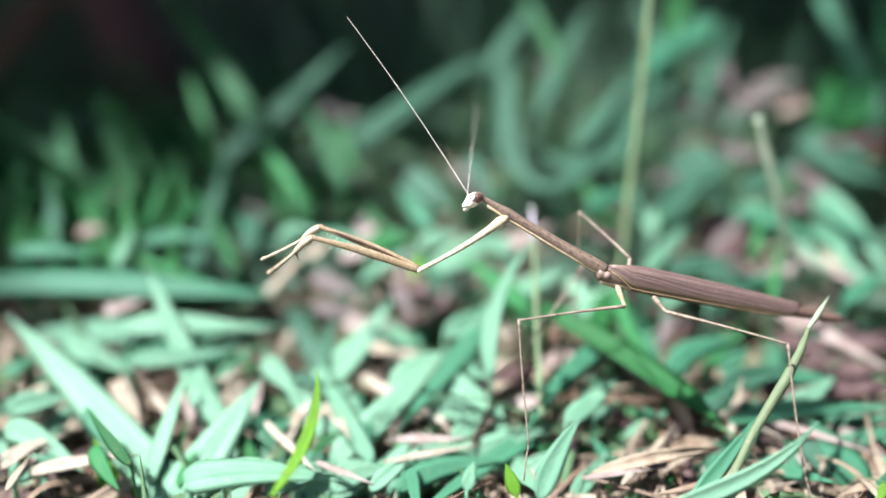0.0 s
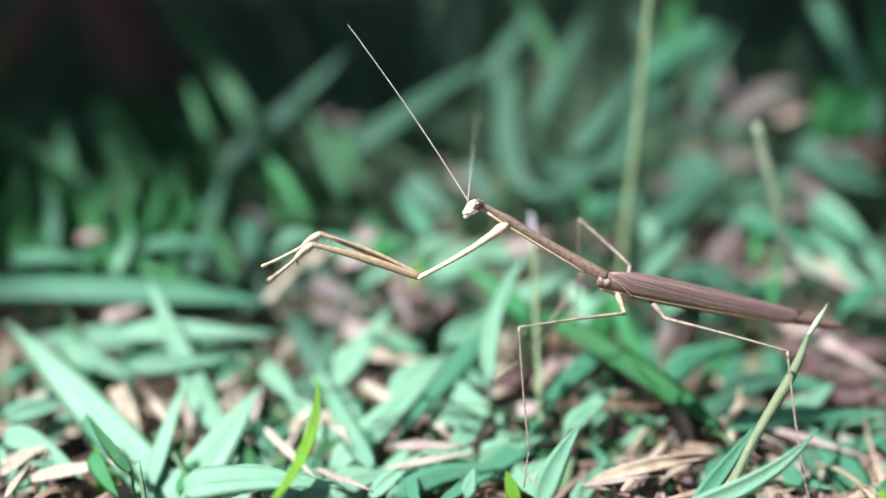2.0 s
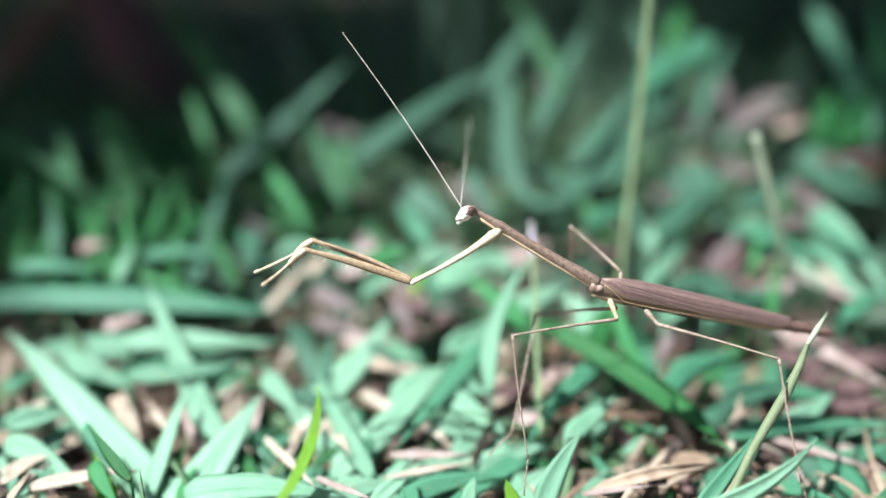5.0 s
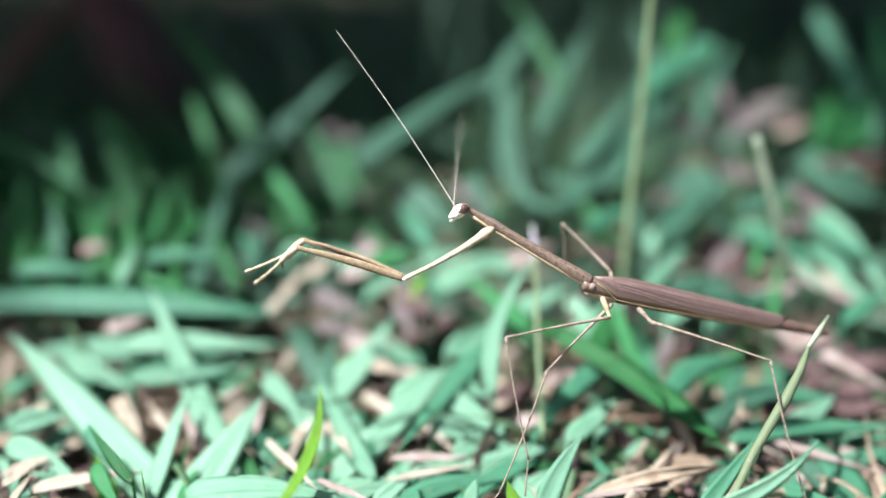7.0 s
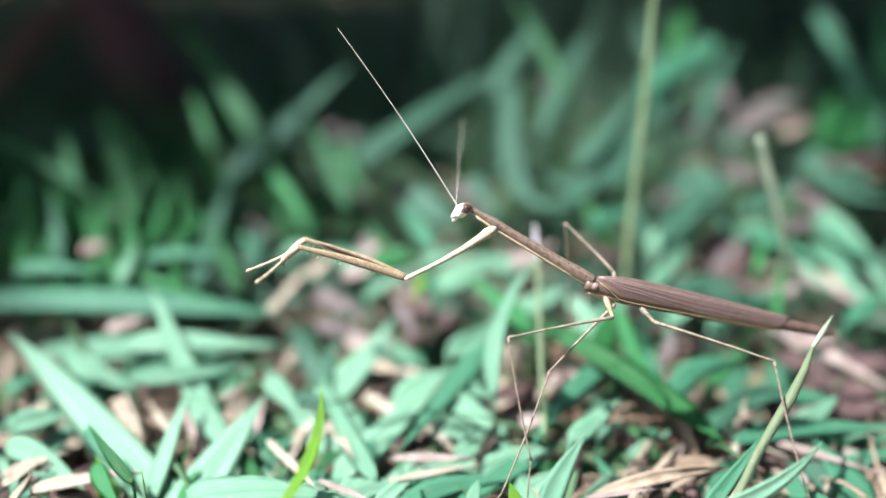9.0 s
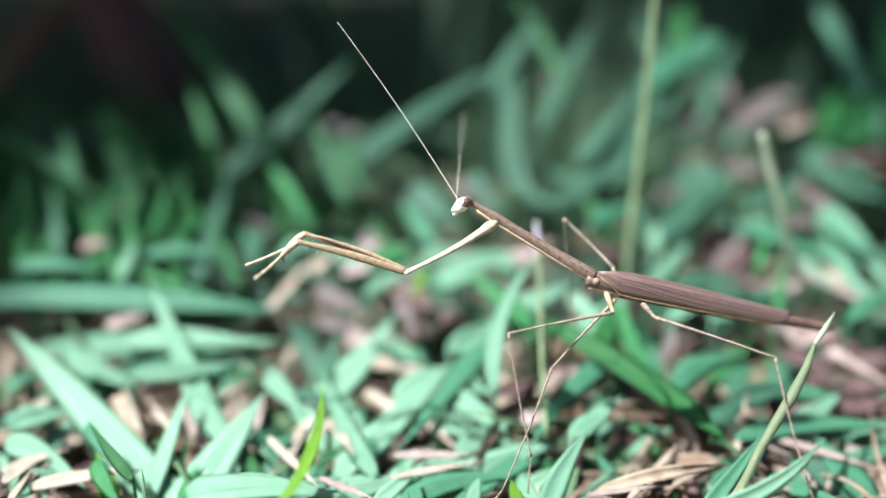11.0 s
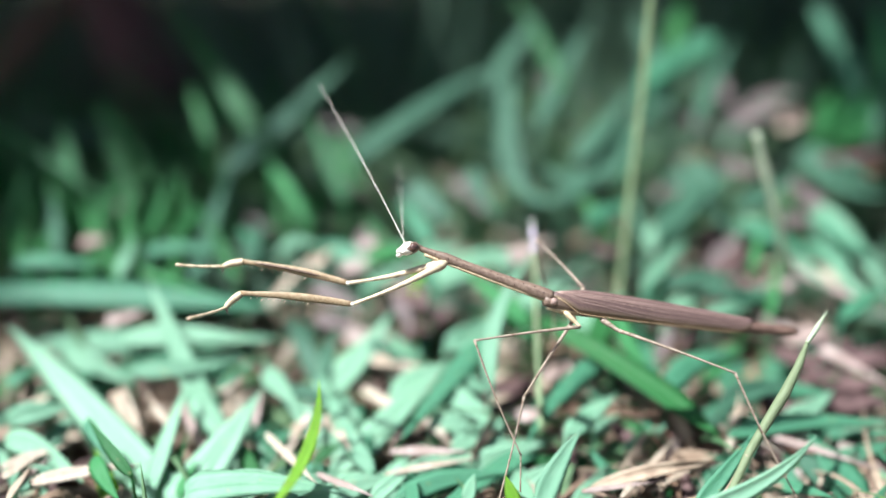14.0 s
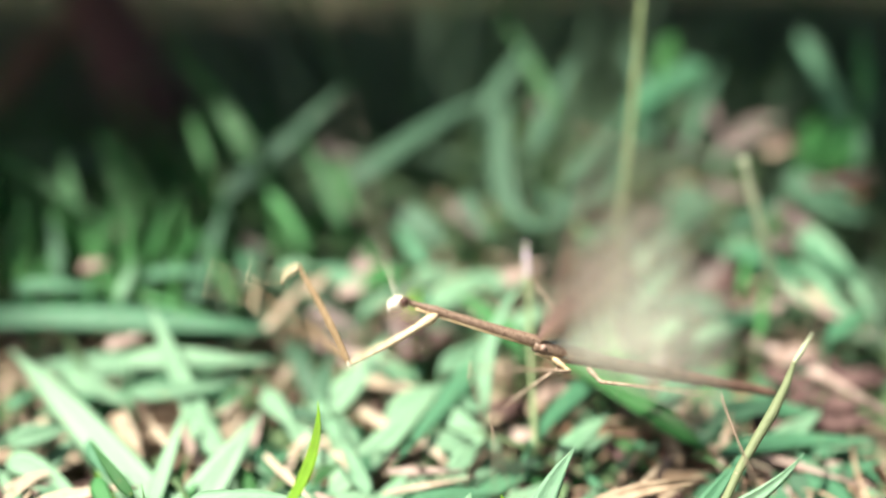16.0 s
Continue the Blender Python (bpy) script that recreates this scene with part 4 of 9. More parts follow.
shoot((-137.7, 99.1, 33.7), (-118.2, 90.3, 27.3), (-94.3, 75.1, 17.7), 4.0, leaf_deep_shade, "deep green grass shoot with soft shade in its colour")
shoot((43.8, 82.5, 21.8), (50.9, 96.9, 32.1), (56.9, 107.6, 40.2), 5.2, leaf_teal_shade, "teal-green grass shoot with half shade in its colour")
shoot((-10.6, 82.5, 21.8), (-4.2, 77.5, 18.7), (2.5, 68.9, 15.1), 8.4, leaf_teal_shade, "teal-green grass shoot with half shade in its colour")
shoot((66.0, 87.4, 25.2), (74.0, 79.2, 19.5), (80.7, 64.9, 13.5), 5.6, leaf_teal_shade, "teal-green grass shoot with half shade in its colour")
shoot((107.7, 94.0, 30.0), (117.9, 89.1, 26.4), (127.8, 82.5, 21.8), 5.8, leaf_teal_shade, "teal-green grass shoot with half shade in its colour")
stalk([(45.2, 42.5, -2.4), (46.5, 48.7, 17.5), (48.2, 54.7, 36.9), (49.9, 60.4, 55.9), (51.0, 66.0, 74.3), (51.4, 68.4, 86.1)], 0.85, stem_green, "tall pale green grass stalk rising behind", tip=1.0)
stalk([(89.8, 48.8, 11.0), (84.5, 47.9, 25.8), (76.5, 50.7, 48.2)], 1.0, stem_pale, "cut pale green grass stem", tip=.95)
stalk([(21.4, 1.1, -3.7), (21.2, 14.4, 8.2), (21.3, 27.3, 21.7), (20.8, 34.0, 31.4)], 0.61, stem_green, "slim green grass stalk with a pale bud", tip=.8, bud=(9,0.62))
shaped_stalk([(53.1, -26.3, 1.5), (58.0, -20.9, 8.3), (62.2, -16.8, 12.4), (65.6, -13.9, 16.2), (69.1, -9.9, 20.0), (71.6, -6.3, 22.9), (73.8, -4.3, 24.9), (76.9, -1.0, 27.2)], (1.0, 1.05, 1.15, 1.28, 1.0, 0.5, 0.68, 0.15), 6, stem_olive, "stout green grass shoot with pale broken tip")
dry_stalk((92.6, 55.0, 9.6), (103.7, 46.5, 6.3), (114.1, 38.4, 3.3), 2.3, straw_pink, "dry pinkish dead stalk lying over litter")
dry_stalk((82.3, 46.7, -0.5), (96.4, 31.6, -3.3), (108.4, 17.0, -5.1), 4.03, straw_pink, "dry pinkish dead stalk lying over litter")

dry_stalk((35.5, -17.4, -6.3), (43.3, -7.9, -6.3), (51.6, 1.9, -5.8), 1.53, straw_tan, "dry tan straw stalk lying in the grass")
dry_stalk((61.0, -3.7, -6.0), (65.5, 7.4, -6.1), (70.2, 18.7, -5.5), 1.81, straw_tan, "dry tan straw stalk lying in the grass")
dry_stalk((-45.4, 41.0, 4.4), (-40.4, 49.8, 7.6), (-35.1, 58.8, 11.1), 2.7, straw_tan, "dry tan straw stalk lying in the grass")
dry_stalk((-90.3, -12.6, -6.1), (-88.2, -9.6, -6.0), (-86.0, -6.6, -5.9), 2.25, straw_tan, "dry tan straw stalk lying in the grass")
dry_stalk((-45.3, 21.4, -5.7), (-47.6, 12.9, -6.2), (-49.5, 4.6, -6.3), 1.83, straw_tan, "dry tan straw stalk lying in the grass")
dry_stalk((-11.4, -3.5, -6.1), (-2.9, -3.5, -6.1), (5.6, -3.5, -6.1), 2.17, straw_pink, "dry pinkish dead stalk lying over litter")

dry_stalk((27.9, -15.9, -6.2), (36.7, -14.2, -6.2), (45.7, -12.5, -6.2), 1.31, straw_pink, "dry pinkish dead stalk lying over litter")
dry_stalk((-26.1, 8.5, -6.1), (-22.9, 2.5, -6.3), (-19.8, -3.3, -6.3), 2.50, straw_tan, "dry tan straw stalk lying in the grass")
dry_stalk((-39.0, 2.3, -6.1), (-32.1, -6.0, -6.4), (-25.6, -14.1, -6.3), 2.05, straw_tan, "dry tan straw stalk lying in the grass")
dry_stalk((9.1, 26.1, -5.6), (17.3, 34.0, -5.6), (26.0, 41.9, -5.4), 2.49, straw_tan, "dry tan straw stalk lying in the grass")
dead_leaf_piece((75.2, 15.6, -8.1), (92.7, 24.6, -7.8), (114.4, 38.8, -10.4), 10.6)
dead_leaf_piece((96.3, 43.4, -6.3), (104.6, 35.7, -5.0), (115.3, 33.2, -6.8), 10.4)
dead_leaf_piece((-10.3, 44.0, -6.7), (-4.1, 52.2, -5.3), (2.6, 65.8, -6.6), 11.2)
dead_leaf_piece((70.1, 49.3, 7.4), (76.6, 55.9, 10.0), (83.3, 62.8, 12.6), 7.1)
dead_leaf_piece((154.4, 190.5, -11.6), (178.1, 198.7, -10.6), (205.9, 212.6, -11.5), 11.0)
dead_leaf_piece((-19.3, 103.8, -8.2), (-12.2, 112.6, -5.9), (-4.8, 127.0, -5.8), 11.2)
dead_leaf_piece((7.4, 15.6, -8.1), (15.6, 19.8, -6.2), (24.8, 29.1, -7.5), 8.0)
dead_leaf_piece((119.6, 159.4, -7.4), (148.5, 206.6, -5.6), (182.9, 261.4, -1.5), 11.0)
dry_stalk((-48.8, 24.8, -6.4), (-50.7, 14.3, -8.0), (-52.2, 4.1, -9.1), 2.27, straw_tan, "dry tan straw stalk lying in the grass")
dry_stalk((-77.0, 20.4, -6.6), (-71.7, 11.3, -7.4), (-66.7, 2.5, -7.8), 2.23, straw_tan, "dry tan straw stalk lying in the grass")
dry_stalk((-23.6, 35.2, -6.4), (-11.9, 31.5, -6.6), (-0.6, 27.8, -6.7), 3.03, straw_tan, "dry tan straw stalk lying in the grass")
dry_stalk((-8.5, 15.7, -6.6), (-2.4, 8.1, -8.2), (3.2, 0.6, -9.4), 2.58, straw_tan, "dry tan straw stalk lying in the grass")
dry_stalk((-108.7, 37.1, -9.3), (-102.6, 38.6, -8.5), (-96.4, 40.0, -7.7), 3.29, straw_tan, "dry tan straw stalk lying in the grass")
dry_stalk((22.5, 35.2, -6.4), (31.4, 26.6, -6.7), (39.7, 18.2, -6.7), 2.59, straw_tan, "dry tan straw stalk lying in the grass")
dry_stalk((26.7, 21.5, -7.4), (37.1, 27.1, -7.0), (47.9, 32.8, -6.5), 2.04, straw_tan, "dry tan straw stalk lying in the grass")
shoot((68.2, -1.2, -15.7), (73.3, -9.2, -10.5), (78.4, -17.2, -6.5), 3.8, leaf_mid, "blue-green grass shoot leaning over dry straw")

dry_stalk((42.8, -11.7, -9.8), (52.3, -6.1, -8.5), (62.2, -0.5, -7.0), 1.22, straw_tan, "dry tan straw stalk lying in the grass")
dry_stalk((-38.3, 46.5, -6.4), (-41.2, 36.3, -7.9), (-43.8, 26.2, -9.0), 2.04, straw_tan, "dry tan straw stalk lying in the grass")
dry_stalk((100.7, 168.7, -11.0), (121.9, 201.5, -11.6), (145.0, 235.1, -10.7), 6.77, straw_pink, "dry pinkish dead stalk lying over litter")
dry_stalk((105.2, 236.2, -8.3), (131.4, 258.5, -7.8), (159.5, 281.0, -6.8), 7.17, straw_pink, "dry pinkish dead stalk lying over litter")
dry_stalk((-70.8, 264.9, 6.1), (-72.7, 290.3, 13.0), (-74.5, 316.1, 21.1), 6.27, straw_pink, "dry pinkish dead stalk lying over litter")
dry_stalk((-92.7, -8.1, -6.9), (-87.3, -4.3, -7.0), (-81.6, -0.5, -7.0), 2.30, straw_tan, "dry tan straw stalk lying in the grass")
dry_stalk((-87.3, -14.8, -7.1), (-85.5, -9.8, -7.0), (-83.5, -4.6, -6.8), 1.37, straw_pink, "dry pinkish dead stalk lying over litter")
dry_stalk((-30.2, 1.2, -6.8), (-26.3, 9.6, -7.0), (-22.0, 18.2, -6.7), 1.86, straw_tan, "dry tan straw stalk lying in the grass")
dry_stalk((-12.2, -9.4, -7.3), (-2.3, -7.0, -7.1), (7.9, -4.6, -6.8), 1.59, straw_tan, "dry tan straw stalk lying in the grass")
dry_stalk((-61.1, 5.3, -6.8), (-66.5, 12.8, -6.9), (-72.2, 20.4, -6.6), 1.70, straw_tan, "dry tan straw stalk lying in the grass")
dry_stalk((-26.2, -10.0, -6.8), (-20.0, -13.4, -6.9), (-14.0, -16.8, -6.8), 1.58, straw_pink, "dry pinkish dead stalk lying over litter")


dry_stalk((53.3, 13.8, -6.8), (64.1, 5.9, -7.3), (74.0, -1.8, -7.5), 1.24, straw_tan, "dry tan straw stalk lying in the grass")
shoot((74.5, 31.2, -15.7), (87.4, 31.5, -10.0), (100.3, 31.9, -6.0), 4.6, leaf_mid, "blue-green grass shoot leaning over dry straw")
dry_stalk((68.9, 5.3, -6.8), (81.4, -0.3, -7.9), (93.3, -5.7, -8.9), 1.89, straw_pink, "dry pinkish dead stalk lying over litter")
dry_stalk((80.9, 13.7, -6.7), (92.8, 15.9, -6.7), (105.0, 18.2, -6.7), 2.36, straw_tan, "dry tan straw stalk lying in the grass")
dry_stalk((46.2, 5.3, -6.8), (40.3, -2.7, -8.3), (34.8, -10.4, -9.4), 1.32, straw_tan, "dry tan straw stalk lying in the grass")
dry_stalk((53.2, 3.2, -6.8), (46.6, -4.7, -8.2), (40.2, -12.5, -9.1), 1.18, straw_pink, "dry pinkish dead stalk lying over litter")
shoot((-12.7, 55.0, 9.6), (-18.2, 65.5, 13.7), (-23.1, 73.0, 16.8), 4.1, leaf_deep_shade, "deep green grass shoot with soft shade in its colour")
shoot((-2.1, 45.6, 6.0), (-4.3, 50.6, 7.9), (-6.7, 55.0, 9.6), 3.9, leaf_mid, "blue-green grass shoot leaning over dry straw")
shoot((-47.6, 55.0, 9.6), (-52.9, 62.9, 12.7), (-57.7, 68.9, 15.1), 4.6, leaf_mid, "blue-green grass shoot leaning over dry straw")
shoot((-91.6, 55.0, 9.6), (-99.1, 68.8, 15.1), (-105.2, 79.2, 19.5), 4.1, leaf_deep_shade, "deep green grass shoot with soft shade in its colour")
shoot((-114.3, 54.9, 9.6), (-117.8, 70.8, 15.9), (-119.3, 82.5, 21.7), 4.2, leaf_deep_shade, "deep green grass shoot with soft shade in its colour")
shoot((-107.7, 82.5, 21.8), (-114.1, 95.4, 31.0), (-118.5, 104.2, 37.6), 4.0, leaf_deep_shade, "deep green grass shoot with soft shade in its colour")
shoot((-84.6, 82.5, 21.8), (-94.8, 96.0, 31.4), (-103.4, 105.9, 38.8), 4.0, leaf_deep_shade, "deep green grass shoot with soft shade in its colour")
shoot((-70.1, 94.1, 30.0), (-75.7, 105.2, 38.3), (-80.2, 112.8, 44.2), 3.6, leaf_deep_shade, "deep green grass shoot with soft shade in its colour")
shoot((69.6, 38.4, 3.4), (78.9, 44.2, 5.5), (88.7, 49.3, 7.4), 4.6, leaf_mid, "blue-green grass shoot leaning over dry straw")
shoot((107.9, 53.1, 8.8), (103.9, 59.8, 11.5), (99.4, 64.8, 13.4), 5.4, leaf_mid, "blue-green grass shoot leaning over dry straw")
shoot((46.3, 64.8, 13.4), (41.9, 75.7, 17.9), (37.2, 82.5, 21.8), 5.1, leaf_deep_shade, "deep green grass shoot with soft shade in its colour")
shoot((73.5, 82.5, 21.8), (67.7, 75.9, 18.1), (60.4, 64.9, 13.5), 5.6, leaf_teal_shade, "teal-green grass shoot with half shade in its colour")
shoot((47.0, 4.6, -15.7), (57.4, 11.4, -10.4), (67.8, 18.2, -6.7), 3.7, leaf_mid, "blue-green grass shoot leaning over dry straw")
shoot((39.8, 31.2, -15.7), (45.1, 16.2, -11.0), (50.4, 1.2, -8.3), 3.5, leaf_mid, "blue-green grass shoot leaning over dry straw")
shoot((75.3, 33.7, -15.7), (86.0, 37.2, -10.4), (96.7, 40.7, -6.4), 4.8, leaf_mid, "blue-green grass shoot leaning over dry straw")
shoot((89.8, 33.7, -15.7), (103.4, 38.7, -10.2), (117.0, 43.6, -6.5), 5.4, leaf_mid, "blue-green grass shoot leaning over dry straw")
shoot((84.7, 2.6, -15.7), (92.4, 2.2, -10.9), (100.1, 1.7, -7.2), 4.6, leaf_mid, "blue-green grass shoot leaning over dry straw")
shoot((51.8, -6.6, -15.7), (59.1, -4.6, -10.8), (66.3, -2.6, -6.9), 3.7, leaf_mid, "blue-green grass shoot leaning over dry straw")
shoot((71.9, -4.8, -15.7), (64.2, -3.7, -10.8), (56.6, -2.6, -6.9), 3.4, leaf_mid, "blue-green grass shoot leaning over dry straw")
shoot((39.3, -8.4, -15.7), (35.5, -4.0, -11.3), (31.6, 0.4, -7.7), 3.7, leaf_mid, "blue-green grass shoot leaning over dry straw")
shoot((96.4, 21.6, -15.7), (96.4, 7.5, -11.1), (96.3, -6.5, -8.2), 4.2, leaf_mid, "blue-green grass shoot leaning over dry straw")
shoot((81.1, 33.7, -15.7), (74.9, 37.2, -10.6), (68.7, 40.7, -6.4), 4.8, leaf_mid, "blue-green grass shoot leaning over dry straw")
shoot((62.5, 47.2, -15.7), (56.7, 51.3, -10.5), (50.9, 55.4, -6.3), 5.4, leaf_deep_shade, "deep green grass shoot with soft shade in its colour")
shoot((15.8, 17.1, -15.7), (23.0, 17.7, -10.7), (30.3, 18.2, -6.7), 5.0, leaf_mid, "blue-green grass shoot leaning over dry straw")
shoot((7.3, 8.6, -15.7), (11.2, 10.1, -10.9), (15.1, 11.6, -6.8), 4.5, leaf_mid, "blue-green grass shoot leaning over dry straw")
shoot((3.3, 17.0, -16.7), (-3.3, 21.0, -13.2), (-8.8, 21.5, -9.0), 5.2, leaf_pale_lit, "pale blue-green grass shoot with sunlight in its colour", fold=0.3)
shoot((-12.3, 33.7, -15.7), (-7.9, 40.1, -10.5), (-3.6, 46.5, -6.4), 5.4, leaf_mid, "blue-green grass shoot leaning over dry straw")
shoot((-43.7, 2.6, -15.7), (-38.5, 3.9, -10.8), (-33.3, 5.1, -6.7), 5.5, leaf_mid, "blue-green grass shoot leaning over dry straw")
shoot((-82.7, -11.0, -16.7), (-94.3, -0.7, -14.6), (-101.7, 4.0, -10.5), 5.2, leaf_pale_lit, "pale blue-green grass shoot with sunlight in its colour", fold=0.3)
shoot((-44.3, -11.2, -16.7), (-40.6, 0.3, -14.7), (-36.2, 6.0, -10.6), 5.5, leaf_pale_lit, "pale blue-green grass shoot with sunlight in its colour", fold=0.3)
shoot((-25.7, -10.8, -16.7), (-33.5, -1.7, -14.7), (-39.4, 1.9, -10.5), 5.0, leaf_half_lit, "soft blue-green grass shoot with open light in its colour", fold=0.3)
shoot((-6.3, -10.1, -16.7), (-14.5, -5.3, -14.9), (-21.1, -5.2, -10.8), 5.1, leaf_pale_lit, "pale blue-green grass shoot with sunlight in its colour", fold=0.3)
shoot((-35.6, 25.6, -16.7), (-29.5, 33.1, -13.1), (-23.9, 36.6, -9.0), 5.8, leaf_pale_lit, "pale blue-green grass shoot with sunlight in its colour", fold=0.3)
shoot((-91.5, 31.2, -15.7), (-83.2, 32.1, -10.6), (-74.8, 32.9, -6.7), 6.2, leaf_mid, "blue-green grass shoot leaning over dry straw")
shoot((-102.4, 26.3, -15.7), (-94.1, 27.1, -10.7), (-85.9, 28.0, -6.8), 5.5, leaf_mid, "blue-green grass shoot leaning over dry straw")
shoot((-4.1, -3.0, -16.7), (2.6, 2.0, -14.8), (8.3, 2.2, -10.7), 5.3, leaf_half_lit, "soft blue-green grass shoot with open light in its colour", fold=0.3)
shoot((-69.9, 47.2, -15.7), (-58.2, 33.9, -10.2), (-46.6, 20.6, -6.8), 5.6, leaf_mid, "blue-green grass shoot leaning over dry straw")
shoot((-3.1, 49.6, 6.6), (8.0, 56.6, 9.6), (18.1, 63.0, 10.8), 8.2, leaf_pale_lit, "pale blue-green grass shoot with sunlight in its colour", fold=0.2)
shoot((12.4, 32.6, 6.0), (23.4, 40.4, 8.0), (33.3, 47.5, 8.3), 5.7, leaf_pale_lit, "pale blue-green grass shoot with sunlight in its colour", fold=0.3)
shoot((28.9, 28.4, 1.9), (38.7, 36.9, 5.1), (47.6, 44.5, 6.6), 5.4, leaf_pale_lit, "pale blue-green grass shoot with sunlight in its colour", fold=0.3)
dry_stalk((14.5, 55.0, 9.6), (22.5, 59.8, 11.5), (30.6, 64.8, 13.5), 4.5, straw_pink, "dry pinkish dead stalk lying over litter")
shoot((-3.7, 62.8, 12.6), (-8.9, 72.6, 16.6), (-13.7, 79.2, 19.5), 6.1, leaf_mid, "blue-green grass shoot leaning over dry straw")
shoot((-21.8, 55.0, 9.6), (-28.5, 59.7, 11.5), (-34.8, 62.8, 12.6), 6.7, leaf_mid, "blue-green grass shoot leaning over dry straw")
shoot((56.1, 38.0, 3.2), (64.2, 44.3, 5.6), (72.3, 49.3, 7.4), 4.5, leaf_pale_lit, "pale blue-green grass shoot with sunlight in its colour", fold=0.3)
shoot((68.7, 104.2, 37.6), (65.8, 122.6, 51.9), (62.3, 135.8, 62.8), 6.2, leaf_teal_shade, "teal-green grass shoot with half shade in its colour")
shoot((28.4, 99.1, 33.7), (38.4, 118.5, 48.6), (47.1, 132.2, 59.8), 5.7, leaf_teal_shade, "teal-green grass shoot with half shade in its colour")
shoot((76.7, 100.8, 35.0), (86.4, 117.3, 47.7), (94.2, 128.6, 56.8), 5.0, leaf_teal_shade, "teal-green grass shoot with half shade in its colour")
shoot((13.4, 111.1, 42.8), (23.6, 125.9, 54.6), (32.6, 135.8, 62.8), 5.5, leaf_teal_shade, "teal-green grass shoot with half shade in its colour")
dry_stalk((-27.7, 53.0, 8.8), (-20.4, 55.7, 9.9), (-12.8, 58.4, 11.0), 4.5, straw_pink, "dry pinkish dead stalk lying over litter")
dry_stalk((-36.0, 53.1, 8.8), (-33.0, 56.8, 10.3), (-30.0, 60.8, 11.9), 3.6, straw_tan, "dry tan straw stalk lying in the grass")
shoot((-20.7, 53.5, 9.0), (-15.5, 59.0, 11.2), (-10.8, 62.8, 12.6), 6.4, leaf_pale_lit, "pale blue-green grass shoot with sunlight in its colour", fold=0.2)
dry_stalk((-3.7, 54.5, -5.8), (3.3, 57.9, -5.9), (10.5, 61.4, -6.0), 4.67, straw_pink, "dry pinkish dead stalk lying over litter")
shoot((56.6, 60.8, 11.9), (60.3, 67.9, 14.7), (63.5, 73.0, 16.8), 5.5, leaf_pale_lit, "pale blue-green grass shoot with sunlight in its colour")
dry_stalk((100.0, 143.2, 5.3), (93.7, 154.9, 6.7), (86.8, 166.8, 8.5), 3.71, straw_pink, "dry pinkish dead stalk lying over litter")
dry_stalk((135.3, 200.6, 10.1), (146.4, 193.8, 7.2), (157.1, 186.9, 4.4), 6.10, straw_pink, "dry pinkish dead stalk lying over litter")
dry_stalk((-85.3, -11.9, -7.9), (-74.2, -9.8, -6.7), (-63.7, -8.0, -6.4), 3.1, straw_tan, "dry tan straw stalk lying in the grass")
dry_stalk((-86.5, -18.7, -6.6), (-86.3, -12.9, -6.6), (-86.0, -7.0, -6.4), 2.18, straw_tan, "dry tan straw stalk lying in the grass")
shoot((62.5, 1.4, -5.4), (81.5, 6.0, -5.1), (101.7, 5.6, -5.9), 4.6, leaf_mid, "blue-green grass shoot leaning over dry straw", fold=.1)
shoot((73.8, 16.7, -5.7), (81.8, 17.3, -4.5), (91.5, 15.1, -4.5), 5.7, leaf_mid, "blue-green grass shoot leaning over dry straw", fold=.1)
shoot((40.6, 21.2, 3.9), (27.5, 10.6, 0.1), (17.6, -2.9, -5.1), 4.9, leaf_mid, "blue-green grass shoot leaning over dry straw", fold=.1)
shoot((26.1, -1.8, -2.7), (32.2, 3.1, -1.7), (38.9, 8.7, 0.7), 4.8, leaf_pale_lit, "pale blue-green grass shoot with sunlight in its colour", fold=.12)
shoot((10.3, 26.6, 3.7), (0.8, 14.5, -1.0), (-10.3, -1.3, -6.4), 5.6, leaf_mid, "blue-green grass shoot leaning over dry straw", fold=.1)
shoot((-14.8, -7.3, -9.1), (-23.2, 6.4, -4.6), (-30.1, 22.4, 0.1), 5.2, leaf_half_lit, "soft blue-green grass shoot with open light in its colour", fold=.1)
shoot((-30.6, -13.6, -13.9), (-21.3, -8.6, -11.4), (-11.5, -3.9, -11.6), 6.9, leaf_pale_lit, "pale blue-green grass shoot with sunlight in its colour", fold=0.2)
shoot((-9.7, -14.6, -10.2), (0.7, -9.3, -8.8), (13.8, -7.2, -8.9), 5.1, leaf_mid, "blue-green grass shoot leaning over dry straw", fold=.1)
shoot((-12.1, 12.3, -3.7), (-5.2, 18.7, -1.5), (2.1, 21.2, -0.8), 5.3, leaf_pale_lit, "pale blue-green grass shoot with sunlight in its colour", fold=0.3)

shoot((50.0, 8.9, 1.2), (56.5, 15.3, 3.1), (67.2, 20.9, 3.3), 5.0, leaf_mid, "blue-green grass shoot leaning over dry straw", fold=.12)
dry_stalk((-19.5, 20.4, -6.6), (-12.4, 13.9, -6.9), (-5.6, 6.3, -9.2), 3.04, straw_tan, "dry tan straw stalk lying in the grass")
dry_stalk((-60.3, 15.5, -8.3), (-55.2, 18.2, -6.7), (-50.6, 20.4, -6.6), 3.59, straw_tan, "dry tan straw stalk lying in the grass")
dry_stalk((-78.9, 18.2, -6.7), (-74.2, 14.8, -9.9), (-70.9, 12.5, -14.7), 3.22, straw_tan, "dry tan straw stalk lying in the grass")
dry_stalk((-36.0, 18.2, -6.7), (-32.4, 15.0, -9.3), (-29.5, 12.8, -14.1), 4.02, straw_tan, "dry tan straw stalk lying in the grass")
